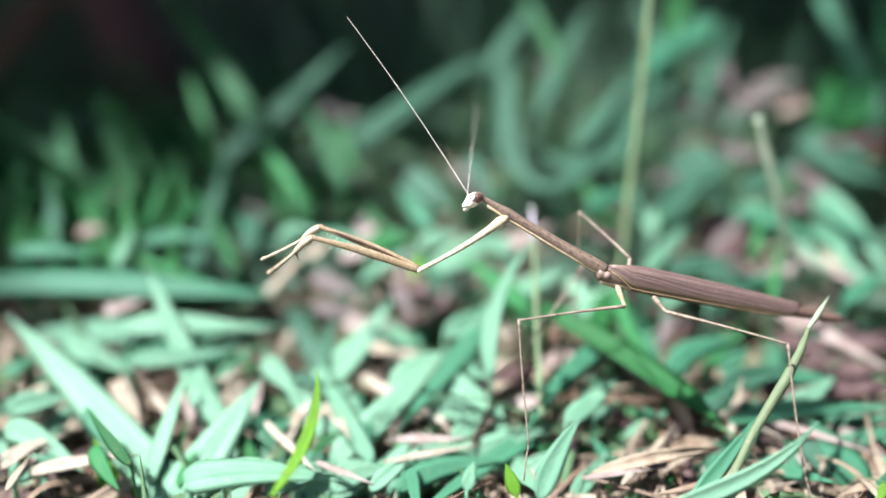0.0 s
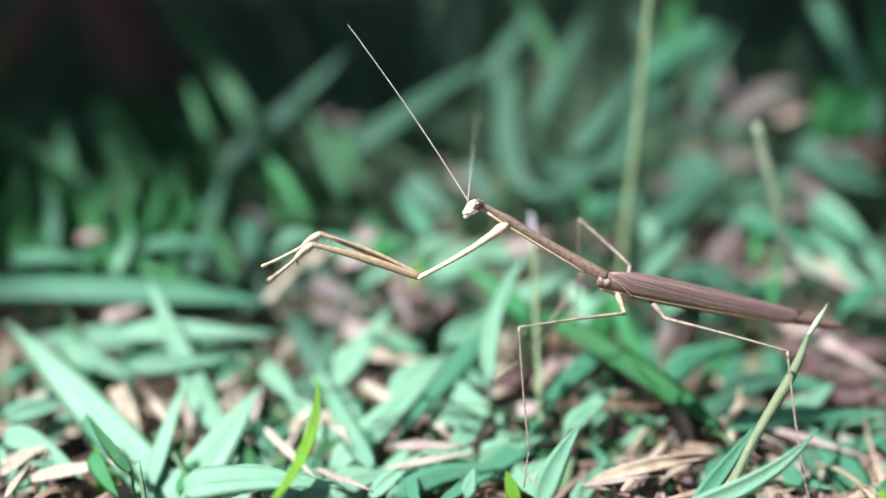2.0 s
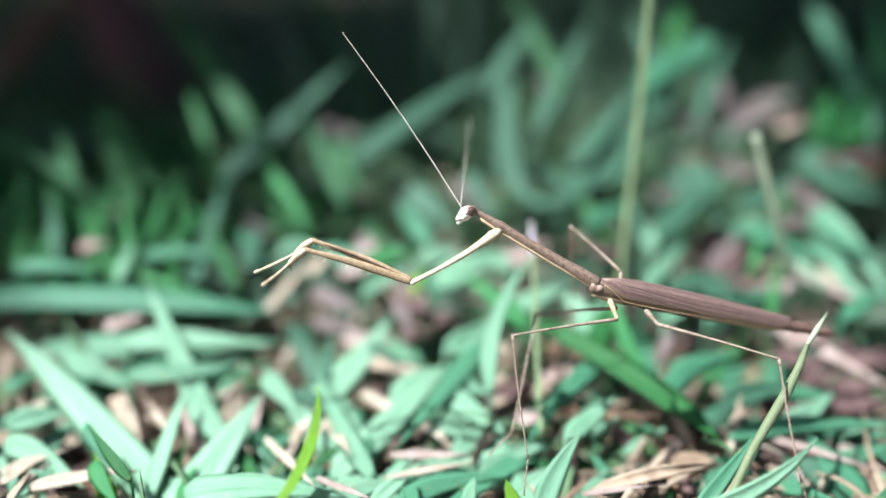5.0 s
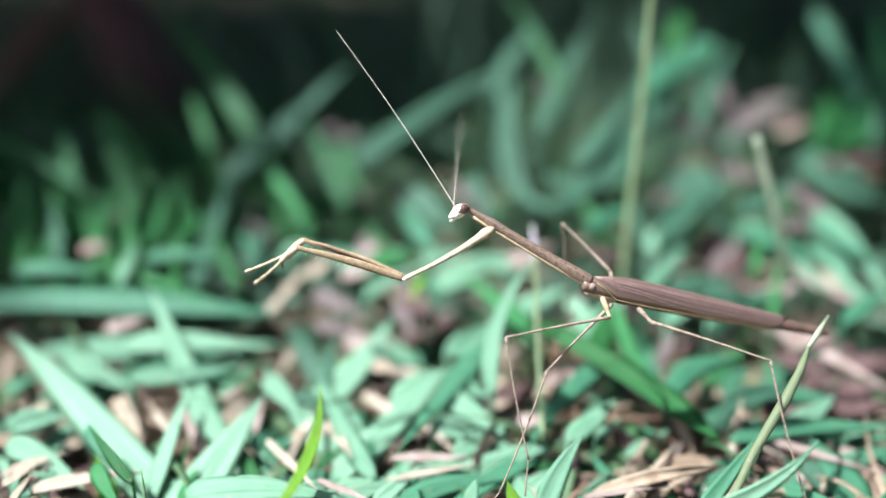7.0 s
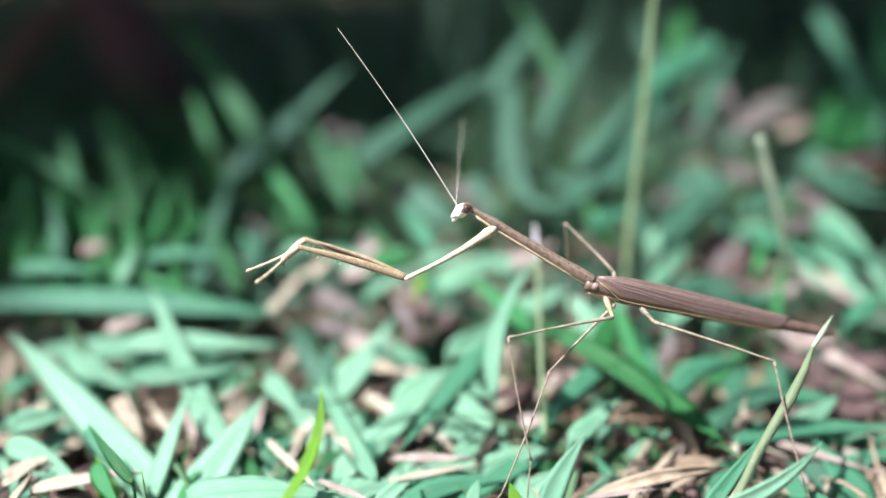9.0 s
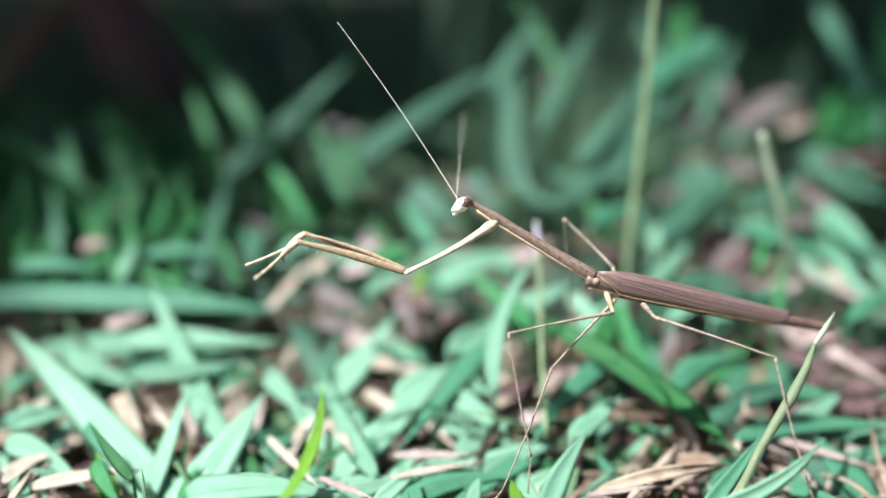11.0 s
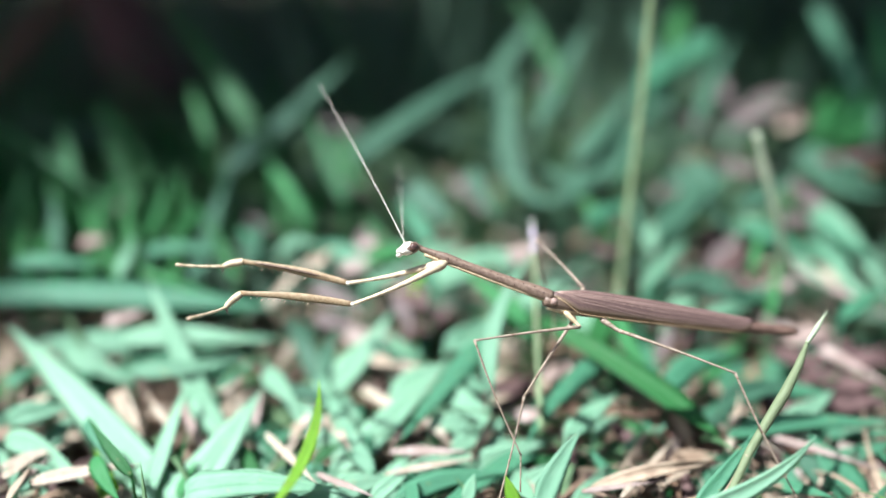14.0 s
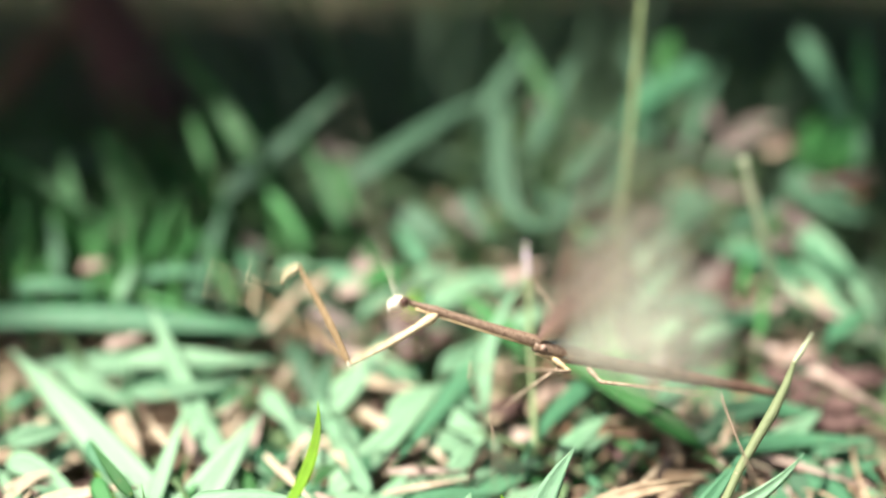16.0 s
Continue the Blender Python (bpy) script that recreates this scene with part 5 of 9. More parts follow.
dry_stalk((-14.0, 30.7, -6.1), (-10.2, 25.3, -6.3), (-6.6, 18.2, -6.7), 4.24, straw_tan, "dry tan straw stalk lying in the grass")
dry_stalk((5.4, 14.6, -10.3), (10.8, 15.9, -7.5), (16.2, 18.2, -6.7), 3.59, straw_tan, "dry tan straw stalk lying in the grass")
dry_stalk((21.7, 19.3, -6.7), (25.3, 24.4, -6.4), (29.1, 30.7, -6.1), 3.03, straw_tan, "dry tan straw stalk lying in the grass")
dry_stalk((-97.5, 13.8, -12.0), (-90.8, 12.8, -14.1), (-83.5, 12.1, -15.6), 3.98, straw_tan, "dry tan straw stalk lying in the grass")
dry_stalk((-45.9, 13.1, -13.5), (-44.1, 11.1, -17.7), (-41.2, 9.1, -21.9), 2.99, straw_tan, "dry tan straw stalk lying in the grass")
dry_stalk((13.8, 40.0, -5.6), (18.2, 36.4, -5.8), (22.9, 31.9, -6.0), 3.96, straw_tan, "dry tan straw stalk lying in the grass")
dry_stalk((44.4, 29.5, -6.1), (47.5, 20.4, -6.6), (48.6, 14.5, -10.5), 3.16, straw_pink, "dry pinkish dead stalk lying over litter")
dry_stalk((-26.0, 44.7, -5.4), (-19.8, 42.1, -5.5), (-12.6, 44.7, -5.4), 4.94, straw_pink, "dry pinkish dead stalk lying over litter")
shoot((41.7, 30.4, 11.8), (44.4, 23.5, 4.1), (51.0, 15.1, -4.5), 4.0, leaf_bright, "bright green grass shoot standing over straw", fold=.3)
shoot((-96.7, 34.8, -4.8), (-86.4, 29.7, -6.3), (-75.1, 24.2, -8.6), 5.9, leaf_half_lit, "soft blue-green grass shoot with open light in its colour", fold=.3)
shoot((-50.5, 30.9, -3.7), (-66.1, 28.0, -5.2), (-76.9, 23.5, -5.4), 3.9, leaf_half_lit, "soft blue-green grass shoot with open light in its colour", fold=.3)
shoot((-23.7, 19.7, -11.1), (-33.0, 32.0, -6.1), (-41.9, 44.1, 0.9), 7.1, leaf_teal_shade, "teal-green grass shoot with half shade in its colour", fold=.3)
shoot((-92.3, 3.9, -14.4), (-87.7, 10.1, -10.5), (-83.5, 15.5, -8.3), 4.7, leaf_half_lit, "soft blue-green grass shoot with open light in its colour", fold=.3)
shoot((6.8, -8.1, -16.3), (11.9, -2.3, -13.3), (15.9, 3.3, -10.8), 4.9, leaf_pale_lit, "pale blue-green grass shoot with sunlight in its colour", fold=.3)
shoot((-18.6, 44.4, -8.0), (-28.1, 49.5, -6.4), (-36.7, 54.5, -5.1), 5.2, leaf_mid, "blue-green grass shoot leaning over dry straw", fold=.3)
shoot((-10.4, -2.8, -14.4), (-10.0, 0.7, -11.8), (-9.8, 3.9, -9.6), 1.9, leaf_bright, "bright green grass shoot standing over straw", fold=.3)
# small blade in shadow, shown by the deep colour
shoot((-40.2, -4.4, -13.1), (-42.7, -0.9, -10.5), (-44.9, 2.5, -7.8), 3.2, leaf_deep_shade, "deep green grass shoot with soft shade in its colour", fold=.3)
shoot((-55.4, -10.7, -12.5), (-54.3, -7.4, -10.2), (-52.7, -4.2, -7.9), 2.6, leaf_bright, "bright green grass shoot standing over straw", fold=.3)
shoot((21.8, 10.9, -13.5), (23.9, 14.8, -9.9), (26.8, 18.4, -6.9), 2.4, leaf_bright, "bright green grass shoot standing over straw", fold=.3)
shoot((56.3, 51.2, 8.1), (61.7, 57.2, 10.5), (67.3, 63.8, 13.0), 2.7, leaf_pale_lit, "pale blue-green grass shoot with sunlight in its colour", fold=.3)
shoot((55.7, 60.8, 11.9), (55.3, 69.9, 15.5), (53.7, 80.1, 20.1), 4.3, leaf_teal_shade, "teal-green grass shoot with half shade in its colour", fold=.3)
shoot((64.3, 68.9, 15.1), (74.7, 80.1, 20.1), (86.0, 87.4, 25.2), 7.8, leaf_teal_shade, "teal-green grass shoot with half shade in its colour", fold=.3)
shoot((10.1, 13.4, -12.9), (16.3, 17.2, -11.7), (24.2, 22.6, -9.7), 4.0, leaf_mid, "blue-green grass shoot leaning over dry straw", fold=.3)
shoot((32.3, 41.4, -12.0), (38.0, 46.5, -8.2), (42.8, 52.5, -4.7), 3.9, leaf_mid, "blue-green grass shoot leaning over dry straw", fold=.3)
shoot((-84.0, 55.0, 9.6), (-71.9, 49.3, 7.4), (-59.3, 45.5, 6.0), 2.4, leaf_bright, "bright green grass shoot standing over straw", fold=.3)
shoot((-21.1, 45.6, 6.0), (-12.6, 53.1, 8.9), (-2.1, 57.8, 10.7), 3.6, leaf_half_lit, "soft blue-green grass shoot with open light in its colour", fold=.3)
shoot((82.6, 38.4, 3.4), (87.5, 49.3, 7.4), (92.3, 62.8, 12.6), 2.6, leaf_bright, "bright green grass shoot standing over straw", fold=.3)
shoot((111.0, 45.6, 6.0), (105.4, 54.9, 9.6), (105.8, 75.0, 17.7), 3.6, leaf_half_lit, "soft blue-green grass shoot with open light in its colour", fold=.3)
# blade added to stand for a shadow patch on the pale leaf
shoot((-53.4, 9.3, -12.2), (-56.0, 14.1, -9.0), (-59.0, 19.1, -5.4), 4.5, leaf_deep_shade, "deep green grass shoot with soft shade in its colour", fold=.3)
shoot((-22.7, -13.2, -13.0), (-17.1, -8.9, -11.0), (-9.5, -5.5, -10.8), 6.4, leaf_pale_lit, "pale blue-green grass shoot with sunlight in its colour", fold=.3)
shoot((-57.2, -11.6, -14.4), (-52.4, -5.9, -11.7), (-48.4, -0.2, -8.8), 6.0, leaf_pale_lit, "pale blue-green grass shoot with sunlight in its colour", fold=.3)
shoot((-35.9, -15.8, -9.2), (-28.4, -12.0, -8.1), (-21.7, -8.6, -8.0), 5.1, leaf_half_lit, "soft blue-green grass shoot with open light in its colour", fold=.3)
shoot((-11.1, -11.9, -14.9), (-5.3, -7.2, -12.1), (2.0, -3.6, -11.4), 5.3, leaf_half_lit, "soft blue-green grass shoot with open light in its colour", fold=.3)
shoot((26.4, -13.4, -13.5), (31.8, -8.0, -11.5), (35.6, -2.8, -9.7), 4.1, leaf_half_lit, "soft blue-green grass shoot with open light in its colour", fold=.3)
shoot((78.4, -10.3, -16.3), (75.9, -4.4, -13.1), (75.7, 1.4, -10.1), 3.7, leaf_mid, "blue-green grass shoot leaning over dry straw", fold=.3)
dead_leaf_piece((93.2, 31.4, -7.4), (102.7, 33.7, -7.2), (113.5, 37.2, -4.3), 8.5)
dead_leaf_piece((96.1, 19.7, -11.1), (103.9, 22.6, -9.7), (111.9, 24.8, -9.6), 7.5)
dead_leaf_piece((61.9, 42.4, -7.4), (69.9, 45.4, -5.8), (79.6, 48.1, -4.7), 7.4)
dead_leaf_piece((62.1, 56.0, -6.6), (70.5, 58.8, -5.5), (80.6, 61.5, -4.3), 6.3)
dead_leaf_piece((76.7, 55.0, 9.6), (81.3, 49.3, 7.4), (87.5, 45.6, 6.0), 4.7)
dead_leaf_piece((47.4, 48.5, 1.0), (53.9, 49.0, -2.7), (59.0, 48.8, -7.8), 6.0)
dead_leaf_piece((79.8, -3.3, -15.5), (86.9, -0.4, -14.0), (95.4, 2.0, -13.6), 5.6)
dead_leaf_piece((51.9, -0.7, -14.6), (57.5, 2.3, -13.1), (64.5, 4.7, -12.6), 4.5)
dead_leaf_piece((-8.5, 56.0, -6.6), (-2.2, 56.8, -9.8), (2.5, 56.8, -14.4), 7.8)
dead_leaf_piece((81.8, 94.8, -3.9), (86.3, 99.3, 0.9), (92.1, 103.0, 4.3), 6.5)
dead_leaf_piece((152.5, 162.1, -1.5), (164.5, 165.4, 0.9), (176.5, 168.3, 2.2), 8.8)
dead_leaf_piece((-18.1, 119.4, 1.6), (-12.4, 122.9, 4.3), (-6.6, 126.4, 7.2), 9.6)
dry_stalk((-84.7, 35.0, 2.8), (-80.2, 36.7, 3.5), (-75.7, 38.7, 4.3), 3.70, straw_pink, "dry pinkish dead stalk lying over litter")
dry_stalk((-96.6, 11.1, -7.2), (-94.2, 13.7, -6.1), (-91.8, 16.2, -5.0), 3.41, straw_tan, "dry tan straw stalk lying in the grass")
dry_stalk((-76.9, 16.2, -5.0), (-73.9, 11.7, -6.9), (-70.2, 7.3, -9.0), 2.86, straw_tan, "dry tan straw stalk lying in the grass")
dry_stalk((-60.6, 13.7, -6.1), (-56.1, 6.6, -9.4), (-51.8, 0.9, -12.5), 2.30, straw_pink, "dry pinkish dead stalk lying over litter")
dry_stalk((-50.9, 15.2, -5.4), (-49.5, 20.1, -3.2), (-48.1, 25.2, -1.1), 3.49, straw_tan, "dry tan straw stalk lying in the grass")
dry_stalk((-43.4, 7.2, -9.1), (-42.9, 12.4, -6.6), (-42.5, 17.6, -4.4), 2.09, straw_pink, "dry pinkish dead stalk lying over litter")
dry_stalk((-35.2, 2.7, -11.5), (-33.7, 6.6, -9.4), (-32.1, 10.1, -7.6), 3.83, straw_tan, "dry tan straw stalk lying in the grass")
dry_stalk((-32.8, 7.2, -9.1), (-30.9, 10.4, -7.5), (-29.2, 14.2, -5.9), 2.33, straw_tan, "dry tan straw stalk lying in the grass")
dry_stalk((-25.6, 12.8, -6.5), (-21.9, 10.6, -7.4), (-19.4, 6.0, -9.7), 2.33, straw_tan, "dry tan straw stalk lying in the grass")
dry_stalk((-17.6, 24.5, -1.3), (-14.2, 24.2, -1.4), (-10.5, 22.2, -2.2), 3.81, straw_tan, "dry tan straw stalk lying in the grass")
dead_leaf_piece((-12.3, 44.7, 6.5), (-7.1, 42.8, 5.8), (-2.7, 40.1, 4.9), 6.7)
dry_stalk((-10.1, 7.2, -9.1), (-7.2, 9.7, -7.8), (-4.7, 13.7, -6.1), 3.62, straw_tan, "dry tan straw stalk lying in the grass")
shoot((-28.1, -1.7, -10.6), (-25.3, 0.6, -9.4), (-22.2, 2.3, -8.6), 2.7, leaf_deep_shade, "deep green grass shoot with soft shade in its colour", fold=0.2)
shoot((-35.2, 14.8, -2.8), (-29.8, 13.4, -3.4), (-24.4, 11.2, -4.3), 3.4, leaf_teal_shade, "teal-green grass shoot with half shade in its colour", fold=0.4)
shoot((0.1, 26.4, 2.0), (7.0, 29.7, 3.2), (12.4, 35.5, 5.6), 5.8, leaf_half_lit, "soft blue-green grass shoot with open light in its colour", fold=0.6)
shoot((1.5, 19.7, -0.6), (6.1, 16.4, -2.0), (12.0, 14.2, -3.0), 4.7, leaf_half_lit, "soft blue-green grass shoot with open light in its colour", fold=0.2)
shoot((15.7, 36.5, 6.0), (20.2, 30.3, 3.5), (23.2, 24.8, 1.4), 4.2, leaf_deep_shade, "deep green grass shoot with soft shade in its colour", fold=0.4)
dry_stalk((23.6, 20.4, -3.1), (29.2, 22.6, -2.0), (34.3, 24.5, -1.3), 3.79, straw_pink, "dry pinkish dead stalk lying over litter")
dry_stalk((25.3, 14.8, -5.6), (28.7, 17.3, -4.5), (32.4, 21.5, -2.5), 3.19, straw_tan, "dry tan straw stalk lying in the grass")
shoot((35.8, 24.8, 1.4), (39.3, 33.2, 4.6), (42.2, 40.6, 7.4), 5.6, leaf_deep_shade, "deep green grass shoot with soft shade in its colour", fold=0.4)
dead_leaf_piece((31.1, 40.1, 4.9), (34.8, 44.7, 6.5), (39.1, 48.8, 8.0), 4.7)
dry_stalk((41.2, 25.8, -0.8), (42.6, 21.5, -2.5), (43.5, 17.0, -4.6), 2.70, straw_pink, "dry pinkish dead stalk lying over litter")
dry_stalk((26.2, -1.4, -13.7), (32.8, -3.3, -14.7), (40.0, -6.2, -16.4), 1.85, straw_pink, "dry pinkish dead stalk lying over litter")
# blade added to stand for a dark gap
shoot((43.2, 6.3, -6.4), (45.7, 2.0, -8.7), (47.4, -1.1, -10.3), 3.2, leaf_deep_shade, "deep green grass shoot with soft shade in its colour", fold=0.6)
shoot((33.8, 4.8, -7.2), (37.0, 7.1, -6.0), (40.2, 9.0, -5.2), 2.8, leaf_half_lit, "soft blue-green grass shoot with open light in its colour", fold=0.2)
shoot((39.9, 1.2, -9.1), (45.4, 3.9, -7.7), (50.9, 6.8, -6.1), 2.8, leaf_half_lit, "soft blue-green grass shoot with open light in its colour", fold=0.4)
shoot((57.7, 44.8, 8.9), (67.0, 47.2, 9.8), (78.2, 48.0, 10.0), 5.0, leaf_teal_shade, "teal-green grass shoot with half shade in its colour", fold=0.6)
dead_leaf_piece((72.2, 54.4, 10.2), (75.2, 50.7, 8.7), (77.1, 47.5, 7.5), 3.9)
shoot((53.4, 19.7, -0.6), (61.2, 22.0, 0.3), (70.5, 25.5, 1.6), 5.4, leaf_mid, "blue-green grass shoot leaning over dry straw", fold=0.4)
shoot((64.0, 12.3, -3.9), (72.1, 14.8, -2.8), (81.8, 16.7, -1.9), 5.8, leaf_teal_shade, "teal-green grass shoot with half shade in its colour", fold=0.6)
shoot((58.3, 5.9, -6.6), (64.9, 10.4, -4.7), (70.8, 15.3, -2.5), 3.1, leaf_teal_shade, "teal-green grass shoot with half shade in its colour", fold=0.2)
shoot((75.0, 6.8, -6.1), (83.9, 10.4, -4.7), (90.7, 15.3, -2.5), 4.6, leaf_half_lit, "soft blue-green grass shoot with open light in its colour", fold=0.4)
shoot((89.9, 5.6, -6.8), (95.3, 6.8, -6.1), (100.7, 7.6, -5.8), 2.5, leaf_half_lit, "soft blue-green grass shoot with open light in its colour", fold=0.6)
dry_stalk((89.0, 4.8, -10.4), (93.8, 2.1, -11.8), (98.2, -1.4, -13.7), 2.77, straw_pink, "dry pinkish dead stalk lying over litter")
dry_stalk((76.2, 0.0, -13.0), (79.8, -2.8, -14.4), (83.2, -5.4, -15.9), 2.47, straw_pink, "dry pinkish dead stalk lying over litter")
dry_stalk((50.4, 7.2, -9.1), (57.8, 4.5, -10.6), (65.7, 2.8, -11.5), 2.54, straw_rust, "rust-brown dry stalk lying over litter")
dry_stalk((48.1, 3.3, -11.2), (52.1, 0.9, -12.5), (56.7, 1.6, -12.1), 1.88, straw_tan, "dry tan straw stalk lying in the grass")
dry_stalk((70.3, 4.8, -10.4), (75.4, 4.0, -10.8), (80.5, 2.4, -11.7), 3.04, straw_rust, "rust-brown dry stalk lying over litter")
dead_leaf_piece((94.0, 15.9, -5.1), (99.6, 15.1, -5.5), (104.4, 13.8, -6.0), 2.9)
shoot((38.1, 86.1, 28.3), (48.4, 96.6, 35.9), (59.3, 109.7, 45.8), 6.4, leaf_teal_shade, "teal-green grass shoot with half shade in its colour", fold=0.2)
shoot((60.0, 107.1, 43.8), (69.0, 115.4, 50.3), (83.7, 126.0, 58.8), 7.4, leaf_mid, "blue-green grass shoot leaning over dry straw", fold=0.4)
dry_stalk((72.3, 118.1, 30.8), (79.4, 120.8, 32.8), (84.3, 113.1, 26.8), 5.54, straw_shaded, "grey-brown dry stalk with soft shade in its colour")
dry_stalk((88.4, 128.7, 39.2), (93.8, 121.1, 33.1), (105.2, 119.9, 32.1), 4.80, straw_shaded, "grey-brown dry stalk with soft shade in its colour")
dead_leaf_piece((101.8, 107.3, 41.0), (105.0, 103.2, 37.8), (111.3, 105.3, 39.4), 5.9)
shoot((58.6, 61.2, 15.1), (66.6, 70.3, 18.8), (77.3, 79.6, 23.7), 8.2, leaf_teal_shade, "teal-green grass shoot with half shade in its colour", fold=0.6)
dry_stalk((74.0, 70.6, 2.3), (83.0, 79.5, 6.1), (90.9, 87.9, 9.9), 3.35, straw_shaded, "grey-brown dry stalk with soft shade in its colour")
dead_leaf_piece((75.8, 53.3, 9.7), (78.8, 56.7, 11.1), (83.0, 59.9, 12.3), 4.6)
shoot((81.3, 66.0, 17.0), (90.1, 61.2, 15.1), (99.7, 54.0, 12.4), 4.9, leaf_mid, "blue-green grass shoot leaning over dry straw", fold=0.6)
shoot((104.8, 88.9, 30.3), (113.8, 79.6, 23.7), (127.4, 76.3, 21.5), 5.8, leaf_teal_shade, "teal-green grass shoot with half shade in its colour", fold=0.2)
shoot((104.2, 69.3, 18.3), (108.8, 61.2, 15.1), (115.0, 54.8, 12.7), 4.9, leaf_mid, "blue-green grass shoot leaning over dry straw", fold=0.4)
shoot((127.0, 106.3, 43.2), (123.5, 119.3, 53.3), (118.8, 133.5, 64.9), 7.8, leaf_mid, "blue-green grass shoot leaning over dry straw", fold=0.6)
shoot((112.2, 94.9, 34.7), (120.9, 102.0, 39.9), (128.1, 109.2, 45.4), 3.8, leaf_deep_shade, "deep green grass shoot with soft shade in its colour", fold=0.2)
shoot((120.2, 93.2, 33.4), (127.8, 102.0, 39.9), (136.5, 108.0, 44.5), 3.8, leaf_deep_shade, "deep green grass shoot with soft shade in its colour", fold=0.4)
shoot((114.7, 91.6, 32.2), (123.8, 94.2, 34.2), (134.4, 95.6, 35.2), 3.0, leaf_deep_shade, "deep green grass shoot with soft shade in its colour", fold=0.6)
shoot((126.5, 91.9, 32.5), (130.7, 100.3, 38.7), (132.5, 109.2, 45.4), 3.1, leaf_teal_shade, "teal-green grass shoot with half shade in its colour", fold=0.2)
shoot((111.9, 100.3, 38.7), (118.2, 104.6, 41.9), (123.8, 112.3, 47.8), 3.1, leaf_deep_shade, "deep green grass shoot with soft shade in its colour", fold=0.4)
dead_leaf_piece((108.7, 88.9, 27.3), (121.0, 91.1, 28.9), (134.1, 92.8, 30.1), 6.4)
shoot((135.9, 110.6, 46.5), (138.9, 124.6, 57.6), (142.3, 138.2, 67.8), 4.7, leaf_bright, "bright green grass shoot standing over straw", fold=0.2)
dry_stalk((73.4, 104.9, 20.5), (78.4, 105.9, 21.3), (84.7, 107.2, 22.3), 3.94, straw_shaded, "grey-brown dry stalk with soft shade in its colour")
dry_stalk((64.9, 95.9, 13.9), (71.0, 98.1, 15.5), (77.1, 100.8, 17.5), 4.22, straw_shaded, "grey-brown dry stalk with soft shade in its colour")
dry_stalk((-15.7, 98.4, 15.7), (-9.8, 95.1, 13.3), (-4.8, 87.0, 9.5), 6.99, straw_shaded, "grey-brown dry stalk with soft shade in its colour")
dry_stalk((-31.9, 103.5, 19.5), (-25.7, 98.4, 15.7), (-20.8, 91.7, 11.6), 4.22, straw_shaded, "grey-brown dry stalk with soft shade in its colour")
dry_stalk((2.8, 98.4, 15.7), (8.4, 95.9, 13.9), (12.3, 87.4, 9.7), 7.00, straw_shaded, "grey-brown dry stalk with soft shade in its colour")
shoot((-6.6, 54.2, 12.5), (-0.6, 56.4, 13.3), (5.2, 58.8, 14.2), 5.1, leaf_half_lit, "soft blue-green grass shoot with open light in its colour", fold=0.2)
shoot((-20.1, 53.3, 12.1), (-13.5, 56.0, 13.1), (-7.0, 56.8, 13.4), 4.5, leaf_bright, "bright green grass shoot standing over straw", fold=0.4)
dry_stalk((-26.0, 59.9, 12.3), (-21.0, 60.7, 12.6), (-16.8, 64.3, 14.0), 3.70, straw_pink, "dry pinkish dead stalk lying over litter")
shoot((-84.7, 47.6, 9.9), (-84.5, 54.2, 12.5), (-84.2, 62.2, 15.5), 3.9, leaf_half_lit, "soft blue-green grass shoot with open light in its colour", fold=0.2)
dry_stalk((-99.6, 60.7, 12.6), (-95.9, 61.9, 13.1), (-92.3, 63.1, 13.5), 4.02, straw_pink, "dry pinkish dead stalk lying over litter")
dry_stalk((-59.5, 87.4, 9.7), (-54.6, 84.5, 8.3), (-50.1, 81.6, 7.0), 3.39, straw_shaded, "grey-brown dry stalk with soft shade in its colour")
shoot((-43.6, 56.2, 13.2), (-39.1, 59.6, 14.5), (-33.1, 57.2, 13.6), 4.0, leaf_half_lit, "soft blue-green grass shoot with open light in its colour", fold=0.2)
shoot((-50.3, 84.3, 27.0), (-43.9, 76.8, 21.9), (-37.3, 66.0, 17.0), 3.5, leaf_bright, "bright green grass shoot standing over straw", fold=0.4)
dry_stalk((-105.0, 93.4, 12.4), (-101.1, 91.7, 11.6), (-97.3, 90.4, 11.0), 2.77, straw_shaded, "grey-brown dry stalk with soft shade in its colour")
shoot((18.0, 51.4, 11.3), (11.4, 54.2, 12.5), (5.4, 51.4, 11.3), 4.5, leaf_half_lit, "soft blue-green grass shoot with open light in its colour", fold=0.2)
shoot((31.2, 42.0, 7.9), (34.9, 37.4, 6.3), (37.4, 32.9, 4.5), 4.3, leaf_pale_lit, "pale blue-green grass shoot with sunlight in its colour", fold=0.4)
shoot((7.5, 83.6, 26.6), (10.6, 77.1, 22.1), (15.0, 66.2, 17.1), 5.5, leaf_teal_shade, "teal-green grass shoot with half shade in its colour", fold=0.6)
shoot((-30.9, 93.6, 33.7), (-26.9, 83.6, 26.6), (-21.6, 77.1, 22.1), 4.6, leaf_deep_shade, "deep green grass shoot with soft shade in its colour", fold=0.2)
shoot((40.0, 66.2, 17.1), (47.0, 71.4, 19.2), (55.2, 73.0, 19.9), 4.4, leaf_mid, "blue-green grass shoot leaning over dry straw", fold=0.4)
shoot((82.4, 73.4, 20.1), (92.9, 77.1, 22.1), (102.7, 83.6, 26.6), 5.5, leaf_teal_shade, "teal-green grass shoot with half shade in its colour", fold=0.6)
shoot((65.5, 34.9, 5.3), (71.1, 37.4, 6.3), (77.6, 38.0, 6.5), 3.7, leaf_half_lit, "soft blue-green grass shoot with open light in its colour", fold=0.2)
